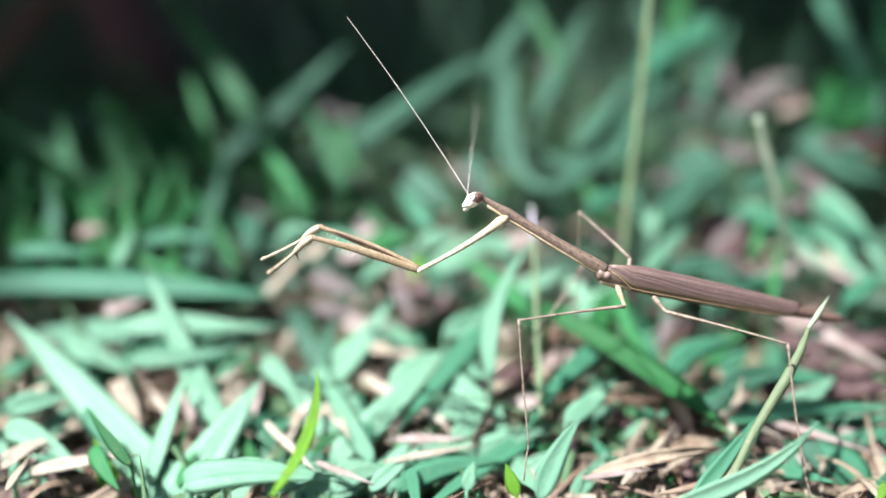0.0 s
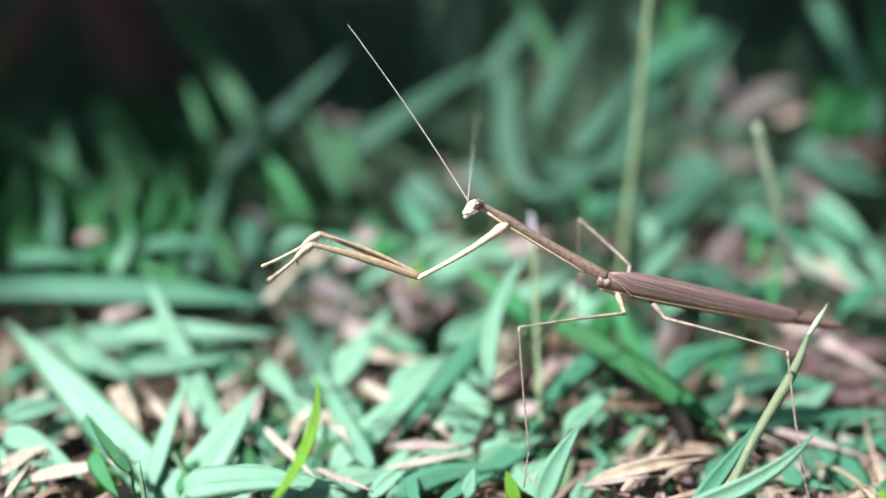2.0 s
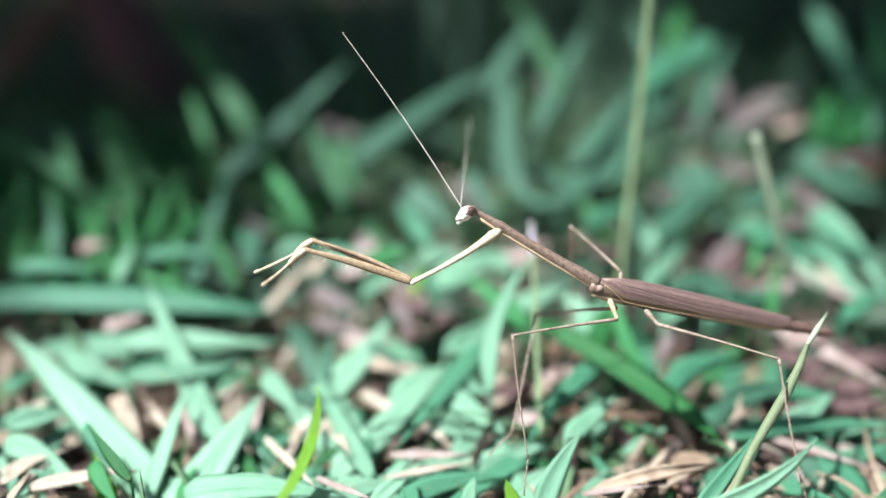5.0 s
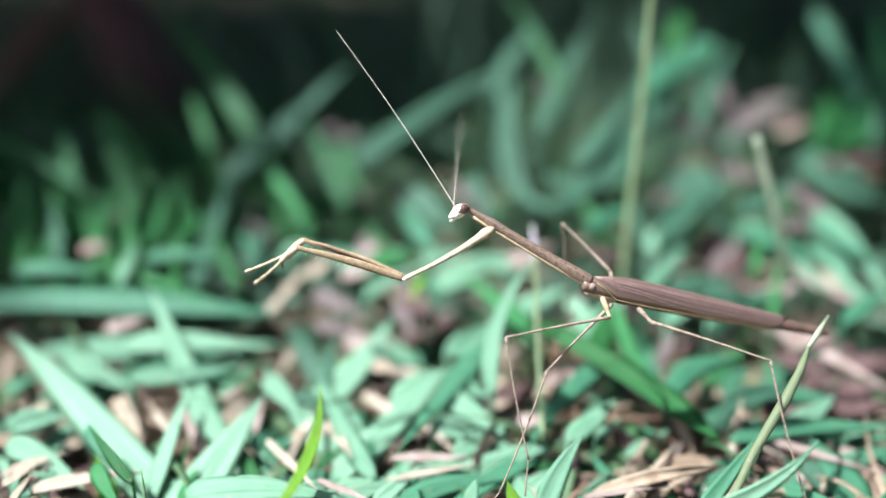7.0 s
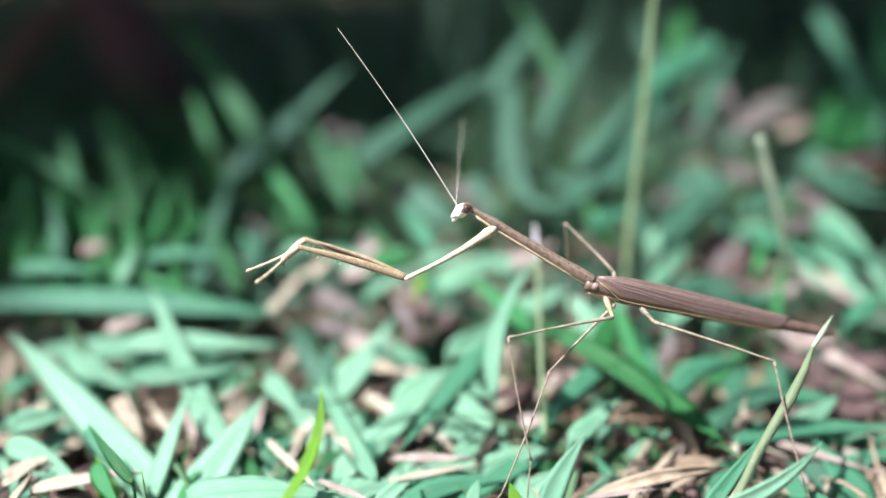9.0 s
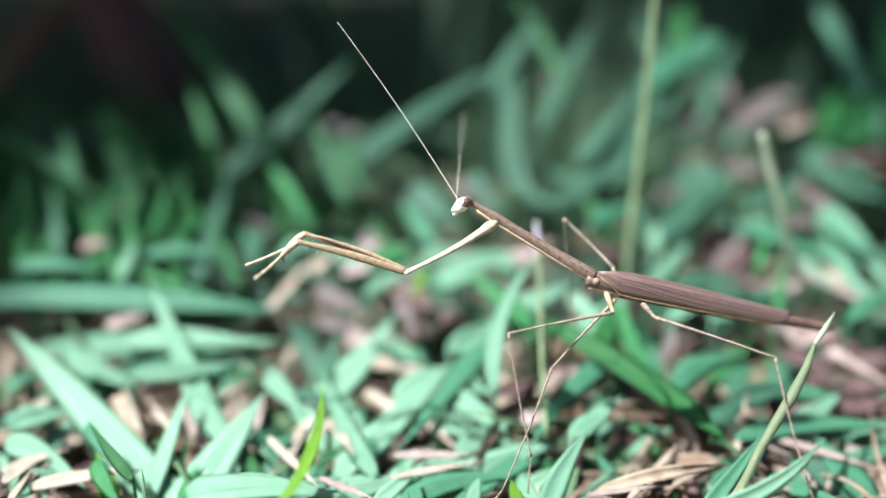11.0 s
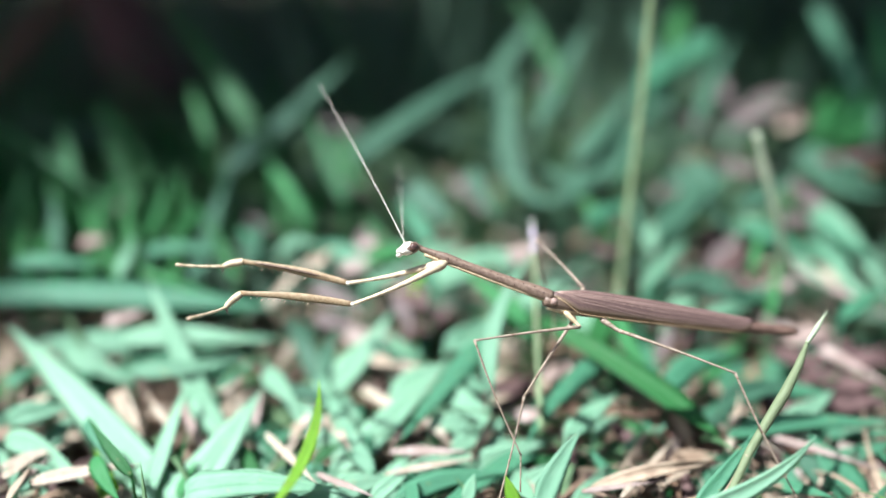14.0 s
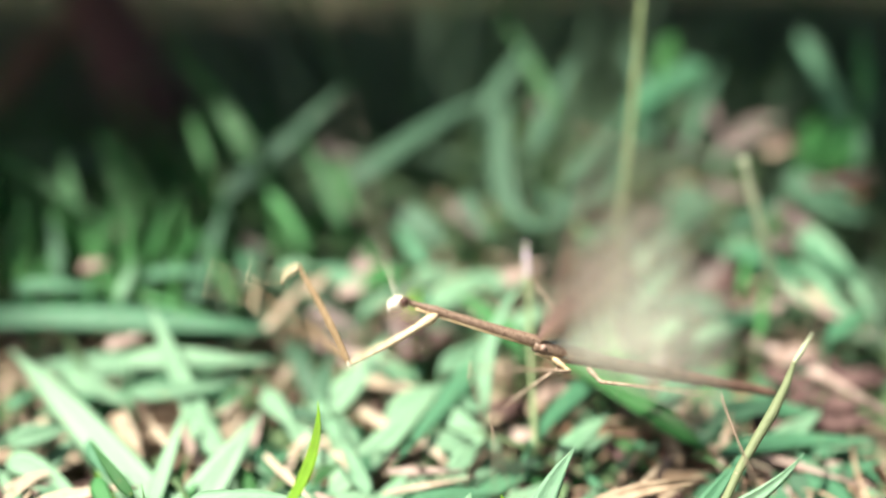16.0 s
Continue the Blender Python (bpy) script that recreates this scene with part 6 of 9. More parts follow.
shoot((99.3, 34.9, 5.3), (106.9, 40.2, 7.2), (115.2, 44.8, 8.9), 4.6, leaf_mid, "blue-green grass shoot leaning over dry straw", fold=0.4)
shoot((81.3, 51.4, 11.3), (84.1, 57.2, 13.6), (86.9, 65.2, 16.7), 2.7, leaf_bright, "bright green grass shoot standing over straw", fold=0.6)
shoot((-113.7, 51.4, 11.3), (-103.6, 52.3, 11.7), (-89.6, 50.4, 11.0), 4.5, leaf_mid, "blue-green grass shoot leaning over dry straw", fold=0.2)
shoot((-80.5, 55.2, 12.8), (-70.4, 57.2, 13.6), (-59.5, 55.6, 13.0), 3.6, leaf_mid, "blue-green grass shoot leaning over dry straw", fold=0.4)
shoot((-73.9, 59.2, 14.3), (-70.7, 65.2, 16.7), (-70.1, 73.4, 20.1), 4.0, leaf_deep_shade, "deep green grass shoot with soft shade in its colour", fold=0.6)
shoot((-103.1, 55.2, 12.8), (-107.3, 65.2, 16.7), (-112.8, 77.1, 22.1), 4.4, leaf_teal_shade, "teal-green grass shoot with half shade in its colour", fold=0.2)
shoot((-51.2, 51.4, 11.3), (-51.0, 59.2, 14.3), (-49.5, 69.3, 18.3), 4.0, leaf_teal_shade, "teal-green grass shoot with half shade in its colour", fold=0.4)
shoot((-52.8, 14.8, -2.8), (-48.3, 19.0, -0.9), (-44.8, 22.0, 0.3), 2.7, leaf_mid, "blue-green grass shoot leaning over dry straw", fold=0.6)
shoot((19.0, -5.1, -12.4), (14.2, -3.8, -11.7), (9.3, -4.6, -12.1), 3.2, leaf_half_lit, "soft blue-green grass shoot with open light in its colour", fold=0.2)
shoot((47.6, -8.4, -14.2), (44.5, -5.1, -12.4), (42.7, -1.1, -10.3), 2.7, leaf_half_lit, "soft blue-green grass shoot with open light in its colour", fold=0.4)
shoot((89.6, -8.4, -14.2), (88.2, -5.1, -12.4), (88.5, -0.5, -10.0), 2.9, leaf_mid, "blue-green grass shoot leaning over dry straw", fold=0.6)
shoot((-78.0, 27.8, 2.5), (-62.2, 29.1, 3.0), (-42.2, 27.2, 2.3), 6.1, leaf_pale_lit, "pale blue-green grass shoot with sunlight in its colour", fold=0.2)
shoot((-74.2, 19.2, -0.8), (-61.5, 19.8, -0.5), (-47.7, 22.6, 0.6), 4.5, leaf_half_lit, "soft blue-green grass shoot with open light in its colour", fold=0.35)
shoot((-97.5, 6.8, -6.1), (-91.7, 8.9, -5.3), (-85.4, 9.6, -5.0), 5.6, leaf_half_lit, "soft blue-green grass shoot with open light in its colour", fold=0.5)
shoot((-95.2, -0.7, -5.9), (-87.1, -2.5, -6.8), (-75.2, -9.4, -10.3), 6.1, leaf_pale_lit, "pale blue-green grass shoot with sunlight in its colour", fold=0.2)
shoot((-59.1, 15.2, -4.5), (-51.1, 7.2, -8.0), (-44.0, -0.6, -12.2), 6.1, leaf_half_lit, "soft blue-green grass shoot with open light in its colour", fold=0.35)
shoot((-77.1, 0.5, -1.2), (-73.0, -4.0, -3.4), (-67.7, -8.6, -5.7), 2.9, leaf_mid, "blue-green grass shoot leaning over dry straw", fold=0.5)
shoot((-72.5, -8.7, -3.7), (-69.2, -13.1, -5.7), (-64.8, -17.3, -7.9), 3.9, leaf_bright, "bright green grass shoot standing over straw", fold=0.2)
shoot((-44.5, -16.6, -5.4), (-36.8, -14.9, -4.5), (-27.9, -16.3, -5.2), 5.2, leaf_pale_lit, "pale blue-green grass shoot with sunlight in its colour", fold=0.35)
shoot((-42.8, 20.9, -1.9), (-37.4, 16.2, -4.1), (-31.6, 9.8, -6.8), 5.3, leaf_half_lit, "soft blue-green grass shoot with open light in its colour", fold=0.5)
shoot((-29.1, 20.0, -4.2), (-28.3, 27.6, -1.0), (-27.5, 34.3, 1.6), 4.1, leaf_teal_shade, "blue-green grass shoot leaning over dry straw", fold=0.2)
shoot((-24.2, 14.3, -4.9), (-20.7, 9.8, -6.8), (-16.4, 4.1, -9.7), 4.1, leaf_half_lit, "soft blue-green grass shoot with open light in its colour", fold=0.35)
shoot((-15.0, -14.2, -10.7), (-9.9, -9.9, -8.4), (-4.2, -5.3, -6.1), 3.5, leaf_pale_lit, "pale blue-green grass shoot with sunlight in its colour", fold=0.5)
shoot((-23.0, -12.7, -12.1), (-17.2, -9.4, -10.3), (-10.0, -8.6, -9.8), 5.2, leaf_half_lit, "soft blue-green grass shoot with open light in its colour", fold=0.2)
shoot((-102.6, 18.5, -4.9), (-101.7, 20.7, -3.9), (-97.5, 23.6, -2.5), 3.5, leaf_mid, "blue-green grass shoot leaning over dry straw", fold=0.35)
shoot((-89.8, 24.3, -0.5), (-84.2, 21.9, -1.4), (-77.7, 20.9, -1.9), 4.0, leaf_half_lit, "soft blue-green grass shoot with open light in its colour", fold=0.5)
shoot((-47.0, 9.8, -6.8), (-43.8, 6.0, -8.7), (-38.6, 1.1, -11.3), 3.8, leaf_half_lit, "soft blue-green grass shoot with open light in its colour", fold=0.2)
shoot((-89.7, -11.5, -9.3), (-84.4, -9.3, -8.1), (-78.6, -8.8, -7.8), 5.4, leaf_half_lit, "soft blue-green grass shoot with open light in its colour", fold=0.35)
shoot((-6.6, -4.0, -11.8), (-1.6, -2.2, -10.9), (6.0, -0.5, -10.0), 4.9, leaf_pale_lit, "pale blue-green grass shoot with sunlight in its colour", fold=0.5)
shoot((-19.6, 30.9, 0.3), (-14.5, 27.6, -1.0), (-7.4, 26.0, -1.6), 5.0, leaf_teal_shade, "blue-green grass shoot leaning over dry straw", fold=0.2)
shoot((-1.3, 9.8, -6.8), (3.9, 7.2, -8.0), (11.7, 5.4, -9.0), 4.3, leaf_half_lit, "soft blue-green grass shoot with open light in its colour", fold=0.35)
shoot((16.0, -8.5, -14.3), (19.9, -4.6, -12.1), (26.4, -1.6, -10.6), 4.1, leaf_pale_lit, "pale blue-green grass shoot with sunlight in its colour", fold=0.5)
shoot((79.1, 0.1, -9.7), (81.0, -4.0, -11.8), (83.8, -9.0, -14.6), 4.9, leaf_teal_shade, "blue-green grass shoot leaning over dry straw", fold=0.2)
shoot((4.5, -20.5, -5.2), (5.5, -17.8, -3.8), (6.0, -15.1, -2.5), 1.6, leaf_mid, "blue-green grass shoot leaning over dry straw", fold=0.35)
shoot((28.7, 7.2, -8.0), (34.4, 11.2, -6.2), (40.3, 15.2, -4.5), 4.4, leaf_half_lit, "soft blue-green grass shoot with open light in its colour", fold=0.5)
shoot((7.8, 4.8, -9.4), (12.9, 3.5, -10.0), (19.1, -0.0, -11.9), 5.8, leaf_half_lit, "soft blue-green grass shoot with open light in its colour", fold=0.2)
dead_leaf_piece((87.0, 22.7, -2.0), (94.4, 19.9, -3.3), (105.0, 19.1, -3.6), 8.0)
dead_leaf_piece((86.2, 15.6, -5.3), (93.8, 14.2, -5.9), (103.9, 16.0, -5.1), 6.3)
dead_leaf_piece((73.3, 17.7, -4.3), (77.9, 14.9, -5.6), (84.0, 12.7, -6.5), 5.3)
dead_leaf_piece((38.4, 10.6, -7.4), (41.8, 6.8, -9.3), (46.6, 4.4, -10.6), 4.6)
shoot((43.8, 34.2, 3.3), (45.4, 25.9, 0.1), (49.4, 17.6, -3.4), 3.6, leaf_bright, "bright green grass shoot standing over straw", fold=0.5)
shoot((60.0, 16.2, -4.1), (66.0, 21.9, -1.4), (75.1, 30.0, 1.7), 2.4, leaf_bright, "bright green grass shoot standing over straw", fold=0.2)
dead_leaf_piece((0.0, 17.1, -5.5), (4.1, 15.7, -6.2), (9.4, 13.6, -7.1), 5.3)
dead_leaf_piece((81.6, 31.0, -1.4), (87.9, 28.5, -2.4), (96.2, 27.7, -2.7), 6.4)
dry_stalk((75.2, 118.7, 34.4), (80.1, 115.2, 31.6), (86.2, 111.8, 28.9), 7.26, straw_shaded, "grey-brown dry stalk with soft shade in its colour")
dry_stalk((88.5, 132.0, 45.1), (90.8, 124.0, 38.6), (95.0, 117.0, 33.0), 7.40, straw_shaded, "grey-brown dry stalk with soft shade in its colour")
dry_stalk((99.3, 120.5, 35.7), (107.3, 123.1, 37.9), (117.8, 124.9, 39.3), 5.2, straw_shaded, "grey-brown dry stalk with soft shade in its colour")
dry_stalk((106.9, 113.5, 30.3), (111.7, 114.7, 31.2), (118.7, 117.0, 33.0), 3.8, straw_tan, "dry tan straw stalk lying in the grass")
dry_stalk((90.1, 115.2, 31.6), (99.5, 117.0, 33.0), (108.8, 117.8, 33.7), 8.02, straw_shaded, "grey-brown dry stalk with soft shade in its colour")
dry_stalk((-38.9, 115.2, 31.6), (-31.4, 112.3, 29.3), (-23.3, 112.3, 29.3), 5.41, straw_shaded, "grey-brown dry stalk with soft shade in its colour")
dry_stalk((31.9, 128.4, 42.1), (37.3, 125.7, 40.0), (42.6, 122.2, 37.1), 6.31, straw_shaded, "grey-brown dry stalk with soft shade in its colour")
dry_stalk((117.9, 103.2, 22.4), (128.7, 104.0, 23.0), (140.3, 107.1, 25.4), 6.03, straw_rust, "rust-brown dry stalk lying over litter")
dry_stalk((76.6, 105.4, 24.1), (81.8, 104.4, 23.3), (87.1, 104.0, 23.0), 3.90, straw_rust, "rust-brown dry stalk lying over litter")
shoot((116.8, 109.8, 37.8), (129.4, 114.1, 41.1), (141.3, 115.0, 41.8), 10.7, leaf_deep_shade, "deep green grass shoot with soft shade in its colour", fold=.25)
shoot((113.7, 101.3, 31.3), (125.3, 105.5, 34.5), (138.9, 107.2, 35.8), 8.7, leaf_deep_shade, "deep green grass shoot with soft shade in its colour", fold=.25)
shoot((125.0, 146.4, 66.6), (128.0, 132.7, 56.1), (132.7, 119.4, 45.3), 6.7, leaf_teal_shade, "teal grass shoot with soft shade in its colour", fold=.25)
shoot((130.3, 123.8, 48.8), (123.0, 113.3, 40.4), (115.9, 103.0, 32.5), 7.1, leaf_deep_shade, "deep green grass shoot with soft shade in its colour", fold=.25)
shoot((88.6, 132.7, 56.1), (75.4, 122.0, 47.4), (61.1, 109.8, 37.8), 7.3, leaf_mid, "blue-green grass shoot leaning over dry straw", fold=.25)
shoot((80.3, 141.7, 63.6), (74.9, 130.9, 54.6), (71.8, 122.0, 47.4), 6.3, leaf_deep_shade, "deep green grass shoot with soft shade in its colour", fold=.25)
shoot((-0.5, 14.8, -2.8), (6.6, 10.4, -4.7), (14.6, 4.4, -7.4), 5.9, leaf_pale_lit, "pale blue-green grass shoot with sunlight in its colour", fold=.25)
shoot((2.0, 0.6, -9.4), (8.3, 4.8, -7.2), (15.5, 8.6, -5.4), 5.0, leaf_half_lit, "soft blue-green grass shoot with open light in its colour", fold=.25)
shoot((-3.1, 7.0, -8.1), (2.1, 8.9, -7.2), (8.5, 8.9, -7.2), 5.1, leaf_pale_lit, "pale blue-green grass shoot with sunlight in its colour", fold=.25)
dry_stalk((26.7, 16.7, -5.7), (29.5, 18.4, -4.9), (33.1, 20.7, -3.9), 4.54, straw_tan, "dry tan straw stalk lying in the grass")
dry_stalk((37.4, 22.3, -3.1), (41.2, 25.4, -1.8), (46.4, 27.8, -0.9), 4.11, straw_tan, "dry tan straw stalk lying in the grass")
dry_stalk((63.2, 0.2, -7.5), (65.3, 5.6, -4.8), (68.4, 13.1, -1.6), 1.89, straw_tan, "dry tan straw stalk lying in the grass")
dry_stalk((52.0, 27.1, -2.9), (56.0, 33.5, -0.4), (58.2, 37.6, 1.3), 3.11, straw_shaded, "grey-brown dry stalk with soft shade in its colour")
dry_stalk((44.8, 18.1, -5.1), (49.1, 19.5, -4.4), (54.8, 21.2, -3.6), 3.49, straw_pink, "dry pinkish dead stalk lying over litter")
dry_stalk((7.5, 19.8, -6.2), (11.7, 22.3, -5.0), (16.6, 24.0, -4.2), 3.54, straw_tan, "dry tan straw stalk lying in the grass")
dry_stalk((15.6, 9.7, -7.8), (20.3, 11.1, -7.2), (26.1, 11.1, -7.2), 3.89, straw_pink, "dry pinkish dead stalk lying over litter")
dry_stalk((-32.4, 40.1, 2.4), (-26.4, 37.6, 1.3), (-20.7, 38.5, 1.6), 5.16, straw_shaded, "grey-brown dry stalk with soft shade in its colour")
dry_stalk((-14.3, 54.9, 7.9), (-8.1, 51.1, 6.5), (-2.1, 51.5, 6.6), 6.00, straw_shaded, "grey-brown dry stalk with soft shade in its colour")
shoot((46.8, 15.1, -4.5), (52.3, 16.4, -3.9), (59.5, 19.0, -2.8), 4.8, leaf_half_lit, "soft blue-green grass shoot with open light in its colour", fold=.25)
dry_stalk((85.7, 33.5, -0.4), (91.9, 35.2, 0.3), (99.3, 36.0, 0.6), 5.69, straw_pink, "dry pinkish dead stalk lying over litter")
dry_stalk((83.1, 49.1, 4.1), (90.0, 51.9, 5.2), (97.8, 52.9, 5.5), 5.13, straw_pink, "dry pinkish dead stalk lying over litter")
dry_stalk((97.2, 56.8, 8.7), (105.9, 51.1, 6.5), (115.1, 44.6, 4.1), 3.90, straw_tan, "dry tan straw stalk lying in the grass")
shoot((85.1, 70.9, 17.1), (92.9, 59.8, 12.6), (101.4, 46.6, 7.3), 5.5, leaf_half_lit, "soft blue-green grass shoot with open light in its colour", fold=.25)
shoot((104.8, 73.0, 17.9), (109.7, 61.8, 13.4), (118.7, 55.1, 10.6), 6.5, leaf_half_lit, "soft blue-green grass shoot with open light in its colour", fold=.25)
dry_stalk((70.5, 54.9, 9.0), (79.1, 63.2, 12.4), (89.0, 72.7, 16.3), 4.04, straw_shaded, "grey-brown dry stalk with soft shade in its colour")
shoot((51.4, 43.9, 9.5), (59.3, 52.3, 12.7), (65.7, 61.1, 16.1), 3.9, leaf_half_lit, "soft blue-green grass shoot with open light in its colour", fold=.25)
shoot((65.8, 45.7, 8.6), (72.6, 43.9, 7.9), (81.1, 43.0, 7.6), 4.9, leaf_teal_shade, "teal-green grass shoot with half shade in its colour", fold=.25)
shoot((-7.9, 43.8, 9.5), (-6.5, 46.6, 10.5), (-5.6, 50.3, 11.9), 3.2, leaf_fresh, "fresh yellow-green grass shoot lit from behind", fold=.25)
shoot((73.2, 95.9, 24.3), (79.7, 89.3, 19.4), (80.3, 77.2, 13.5), 10.2, leaf_teal_shade, "teal-green grass shoot with half shade in its colour", fold=.25)
dry_stalk((69.0, 89.5, 17.5), (72.5, 90.3, 18.1), (76.2, 92.0, 19.3), 6.81, straw_shaded, "grey-brown dry stalk with soft shade in its colour")
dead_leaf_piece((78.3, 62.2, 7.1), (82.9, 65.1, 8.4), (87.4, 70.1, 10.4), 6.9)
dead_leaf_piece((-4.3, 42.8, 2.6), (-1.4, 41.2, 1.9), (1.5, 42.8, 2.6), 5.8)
dry_stalk((-23.5, 65.2, 11.6), (-20.4, 67.3, 12.4), (-17.3, 67.3, 12.4), 5.37, straw_shaded, "grey-brown dry stalk with soft shade in its colour")
dry_stalk((85.3, 95.9, 24.3), (90.9, 93.9, 22.8), (98.3, 95.1, 23.7), 7.53, straw_shaded, "grey-brown dry stalk with soft shade in its colour")
dry_stalk((103.0, 89.1, 21.3), (107.7, 86.5, 19.4), (114.8, 87.8, 20.4), 6.70, straw_shaded, "grey-brown dry stalk with soft shade in its colour")
dry_stalk((104.1, 79.4, 17.6), (108.6, 80.6, 18.2), (113.3, 79.8, 17.8), 5.59, straw_shaded, "grey-brown dry stalk with soft shade in its colour")
dry_stalk((55.1, 70.4, 13.7), (57.6, 63.8, 11.0), (58.6, 57.3, 8.3), 5.31, straw_shaded, "grey-brown dry stalk with soft shade in its colour")
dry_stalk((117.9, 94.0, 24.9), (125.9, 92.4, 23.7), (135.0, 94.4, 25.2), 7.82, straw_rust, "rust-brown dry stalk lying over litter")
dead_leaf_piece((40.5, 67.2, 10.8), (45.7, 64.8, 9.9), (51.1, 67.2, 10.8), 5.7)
dry_stalk((39.2, 90.8, 20.6), (42.3, 87.6, 18.2), (43.1, 80.3, 14.9), 5.73, straw_shaded, "grey-brown dry stalk with soft shade in its colour")
dry_stalk((96.9, 71.5, 14.2), (101.6, 73.6, 15.1), (104.3, 69.5, 13.3), 4.83, straw_shaded, "grey-brown dry stalk with soft shade in its colour")
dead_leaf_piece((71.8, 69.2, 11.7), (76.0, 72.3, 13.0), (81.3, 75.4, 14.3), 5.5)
dry_stalk((71.0, 76.4, 14.7), (74.3, 80.5, 16.6), (79.1, 85.8, 19.0), 4.29, straw_shaded, "grey-brown dry stalk with soft shade in its colour")
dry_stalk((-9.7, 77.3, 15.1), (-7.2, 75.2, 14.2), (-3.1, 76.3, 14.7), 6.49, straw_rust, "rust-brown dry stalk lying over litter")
dry_stalk((-34.3, 50.0, 5.4), (-28.0, 46.3, 4.0), (-20.4, 42.8, 2.6), 5.91, straw_shaded, "grey-brown dry stalk with soft shade in its colour")
dry_stalk((-13.1, 44.5, 5.0), (-10.0, 39.4, 2.9), (-7.7, 32.9, 0.1), 4.31, straw_shaded, "grey-brown dry stalk with soft shade in its colour")


# ---- the mantis ----
# Where its joints are, in rows of seconds and millimetres.
neck = [(0, 7.7, 2.7, 47.0), (2.1, 7.7, 2.7, 47.0), (2.4, 7.2, 2.7, 47.1), (4.2, 7.2, 2.7, 47.1), (5.2, 6.0, 3.0, 47.7), (6.3, 4.7, 3.3, 48.3), (9.2, 4.7, 3.3, 48.3), (11.4, 4.5, 3.6, 49.1), (12.5, 4.3, 4.1, 49.9), (13.1, 4.0, 4.0, 49.8), (13.7, 3.6, 4.0, 49.7), (13.8, -1.8, 2.1, 45.8), (13.9, -6.3, 0.1, 41.6), (14, -5.2, -0.3, 40.7), (14.3, -5.2, -0.6, 39.9), (14.6, -5.1, -0.3, 40.7), (15, -4.3, -0.9, 39.4), (15.3, -3.9, -1.1, 38.9), (15.5, -3.9, -1.1, 39.0), (15.6, -2.5, -1.6, 37.8), (15.8, -2.5, -1.6, 37.8), (15.9, -6.3, -2.9, 35.0), (15.9667, -5.4, -2.7, 35.4), (16, -6.3, -2.9, 35.0), (16.0333, -7.2, -3.1, 34.6)]
face = [(0, 4.3, 0.0, 46.0), (2.1, 4.3, 0.0, 46.0), (2.4, 3.8, 0.0, 46.1), (4.2, 3.8, 0.0, 46.1), (5.2, 2.6, 0.3, 46.7), (6.3, 1.3, 0.6, 47.3), (9.2, 1.3, 0.6, 47.3), (11.4, 1.1, 0.9, 48.1), (12.5, 0.9, 1.4, 48.9), (13.1, 0.6, 1.3, 48.8), (13.7, 0.2, 1.3, 48.7), (13.8, -5.8, -0.3, 45.3), (13.9, -10.0, -2.2, 41.3), (14, -9.1, -2.5, 40.7), (14.3, -9.2, -3.0, 39.5), (14.6, -9.2, -2.5, 40.5), (15, -8.5, -3.1, 39.3), (15.3, -8.1, -3.3, 39.0), (15.5, -8.1, -3.2, 39.0), (15.6, -6.9, -3.8, 37.8), (15.8, -6.9, -3.8, 37.8), (15.9, -10.5, -4.9, 35.4), (15.9667, -7.9, -3.3, 39.4), (16, -10.5, -4.9, 35.4), (16.0333, -13.1, -6.5, 31.4)]
rear = [(0, 31.3, -3.3, 34.1), (2.1, 31.3, -3.3, 34.1), (2.4, 30.9, -3.3, 34.2), (4.2, 30.9, -3.3, 34.2), (5.2, 29.5, -3.0, 34.8), (6.3, 28.2, -2.7, 35.4), (9.2, 28.2, -2.7, 35.4), (11.4, 28.1, -2.5, 35.8), (12.5, 28.0, -2.3, 36.2), (13.1, 27.8, -2.3, 36.3), (13.7, 27.7, -2.3, 36.3), (13.8, 23.1, -3.2, 34.5), (13.9, 19.9, -4.1, 32.5), (14, 20.9, -4.4, 31.9), (14.3, 21.6, -4.3, 32.1), (14.6, 21.1, -3.8, 33.1), (15, 22.5, -4.7, 31.1), (15.3, 23.2, -5.2, 30.1), (15.5, 23.2, -5.2, 30.2), (15.6, 24.5, -6.0, 28.4), (15.8, 24.5, -6.0, 28.4), (15.9, 20.2, -6.4, 27.5), (15.9667, 20.2, -6.4, 27.5), (16, 20.2, -6.4, 27.5), (16.0333, 20.2, -6.4, 27.5)]
tail = [(0, 86.1, 5.7, 17.9), (2.1, 86.1, 5.7, 17.9), (2.4, 85.6, 5.7, 18.0), (4.2, 85.6, 5.7, 18.0), (5.2, 84.2, 5.9, 18.5), (6.3, 82.8, 6.2, 19.0), (9.2, 82.8, 6.2, 19.0), (11.4, 82.8, 6.4, 19.4), (12.5, 82.7, 6.6, 20.0), (13.1, 82.2, 6.8, 20.3), (13.7, 81.8, 6.9, 20.6), (13.8, 77.7, 6.1, 18.8), (13.9, 79.5, 5.6, 17.7), (14, 80.9, 5.6, 17.9), (14.3, 83.0, 5.3, 17.0), (14.6, 83.9, 5.6, 17.7), (15, 85.6, 5.0, 16.4), (15.3, 81.2, 3.5, 13.3), (15.5, 81.3, 3.5, 13.4), (15.6, 80.0, 1.9, 9.8), (15.8, 80.0, 1.9, 9.8), (15.9, 77.5, 1.9, 9.8), (15.9667, 77.5, 1.9, 9.8), (16, 77.6, 1.9, 9.8), (16.0333, 77.6, 1.9, 9.8)]
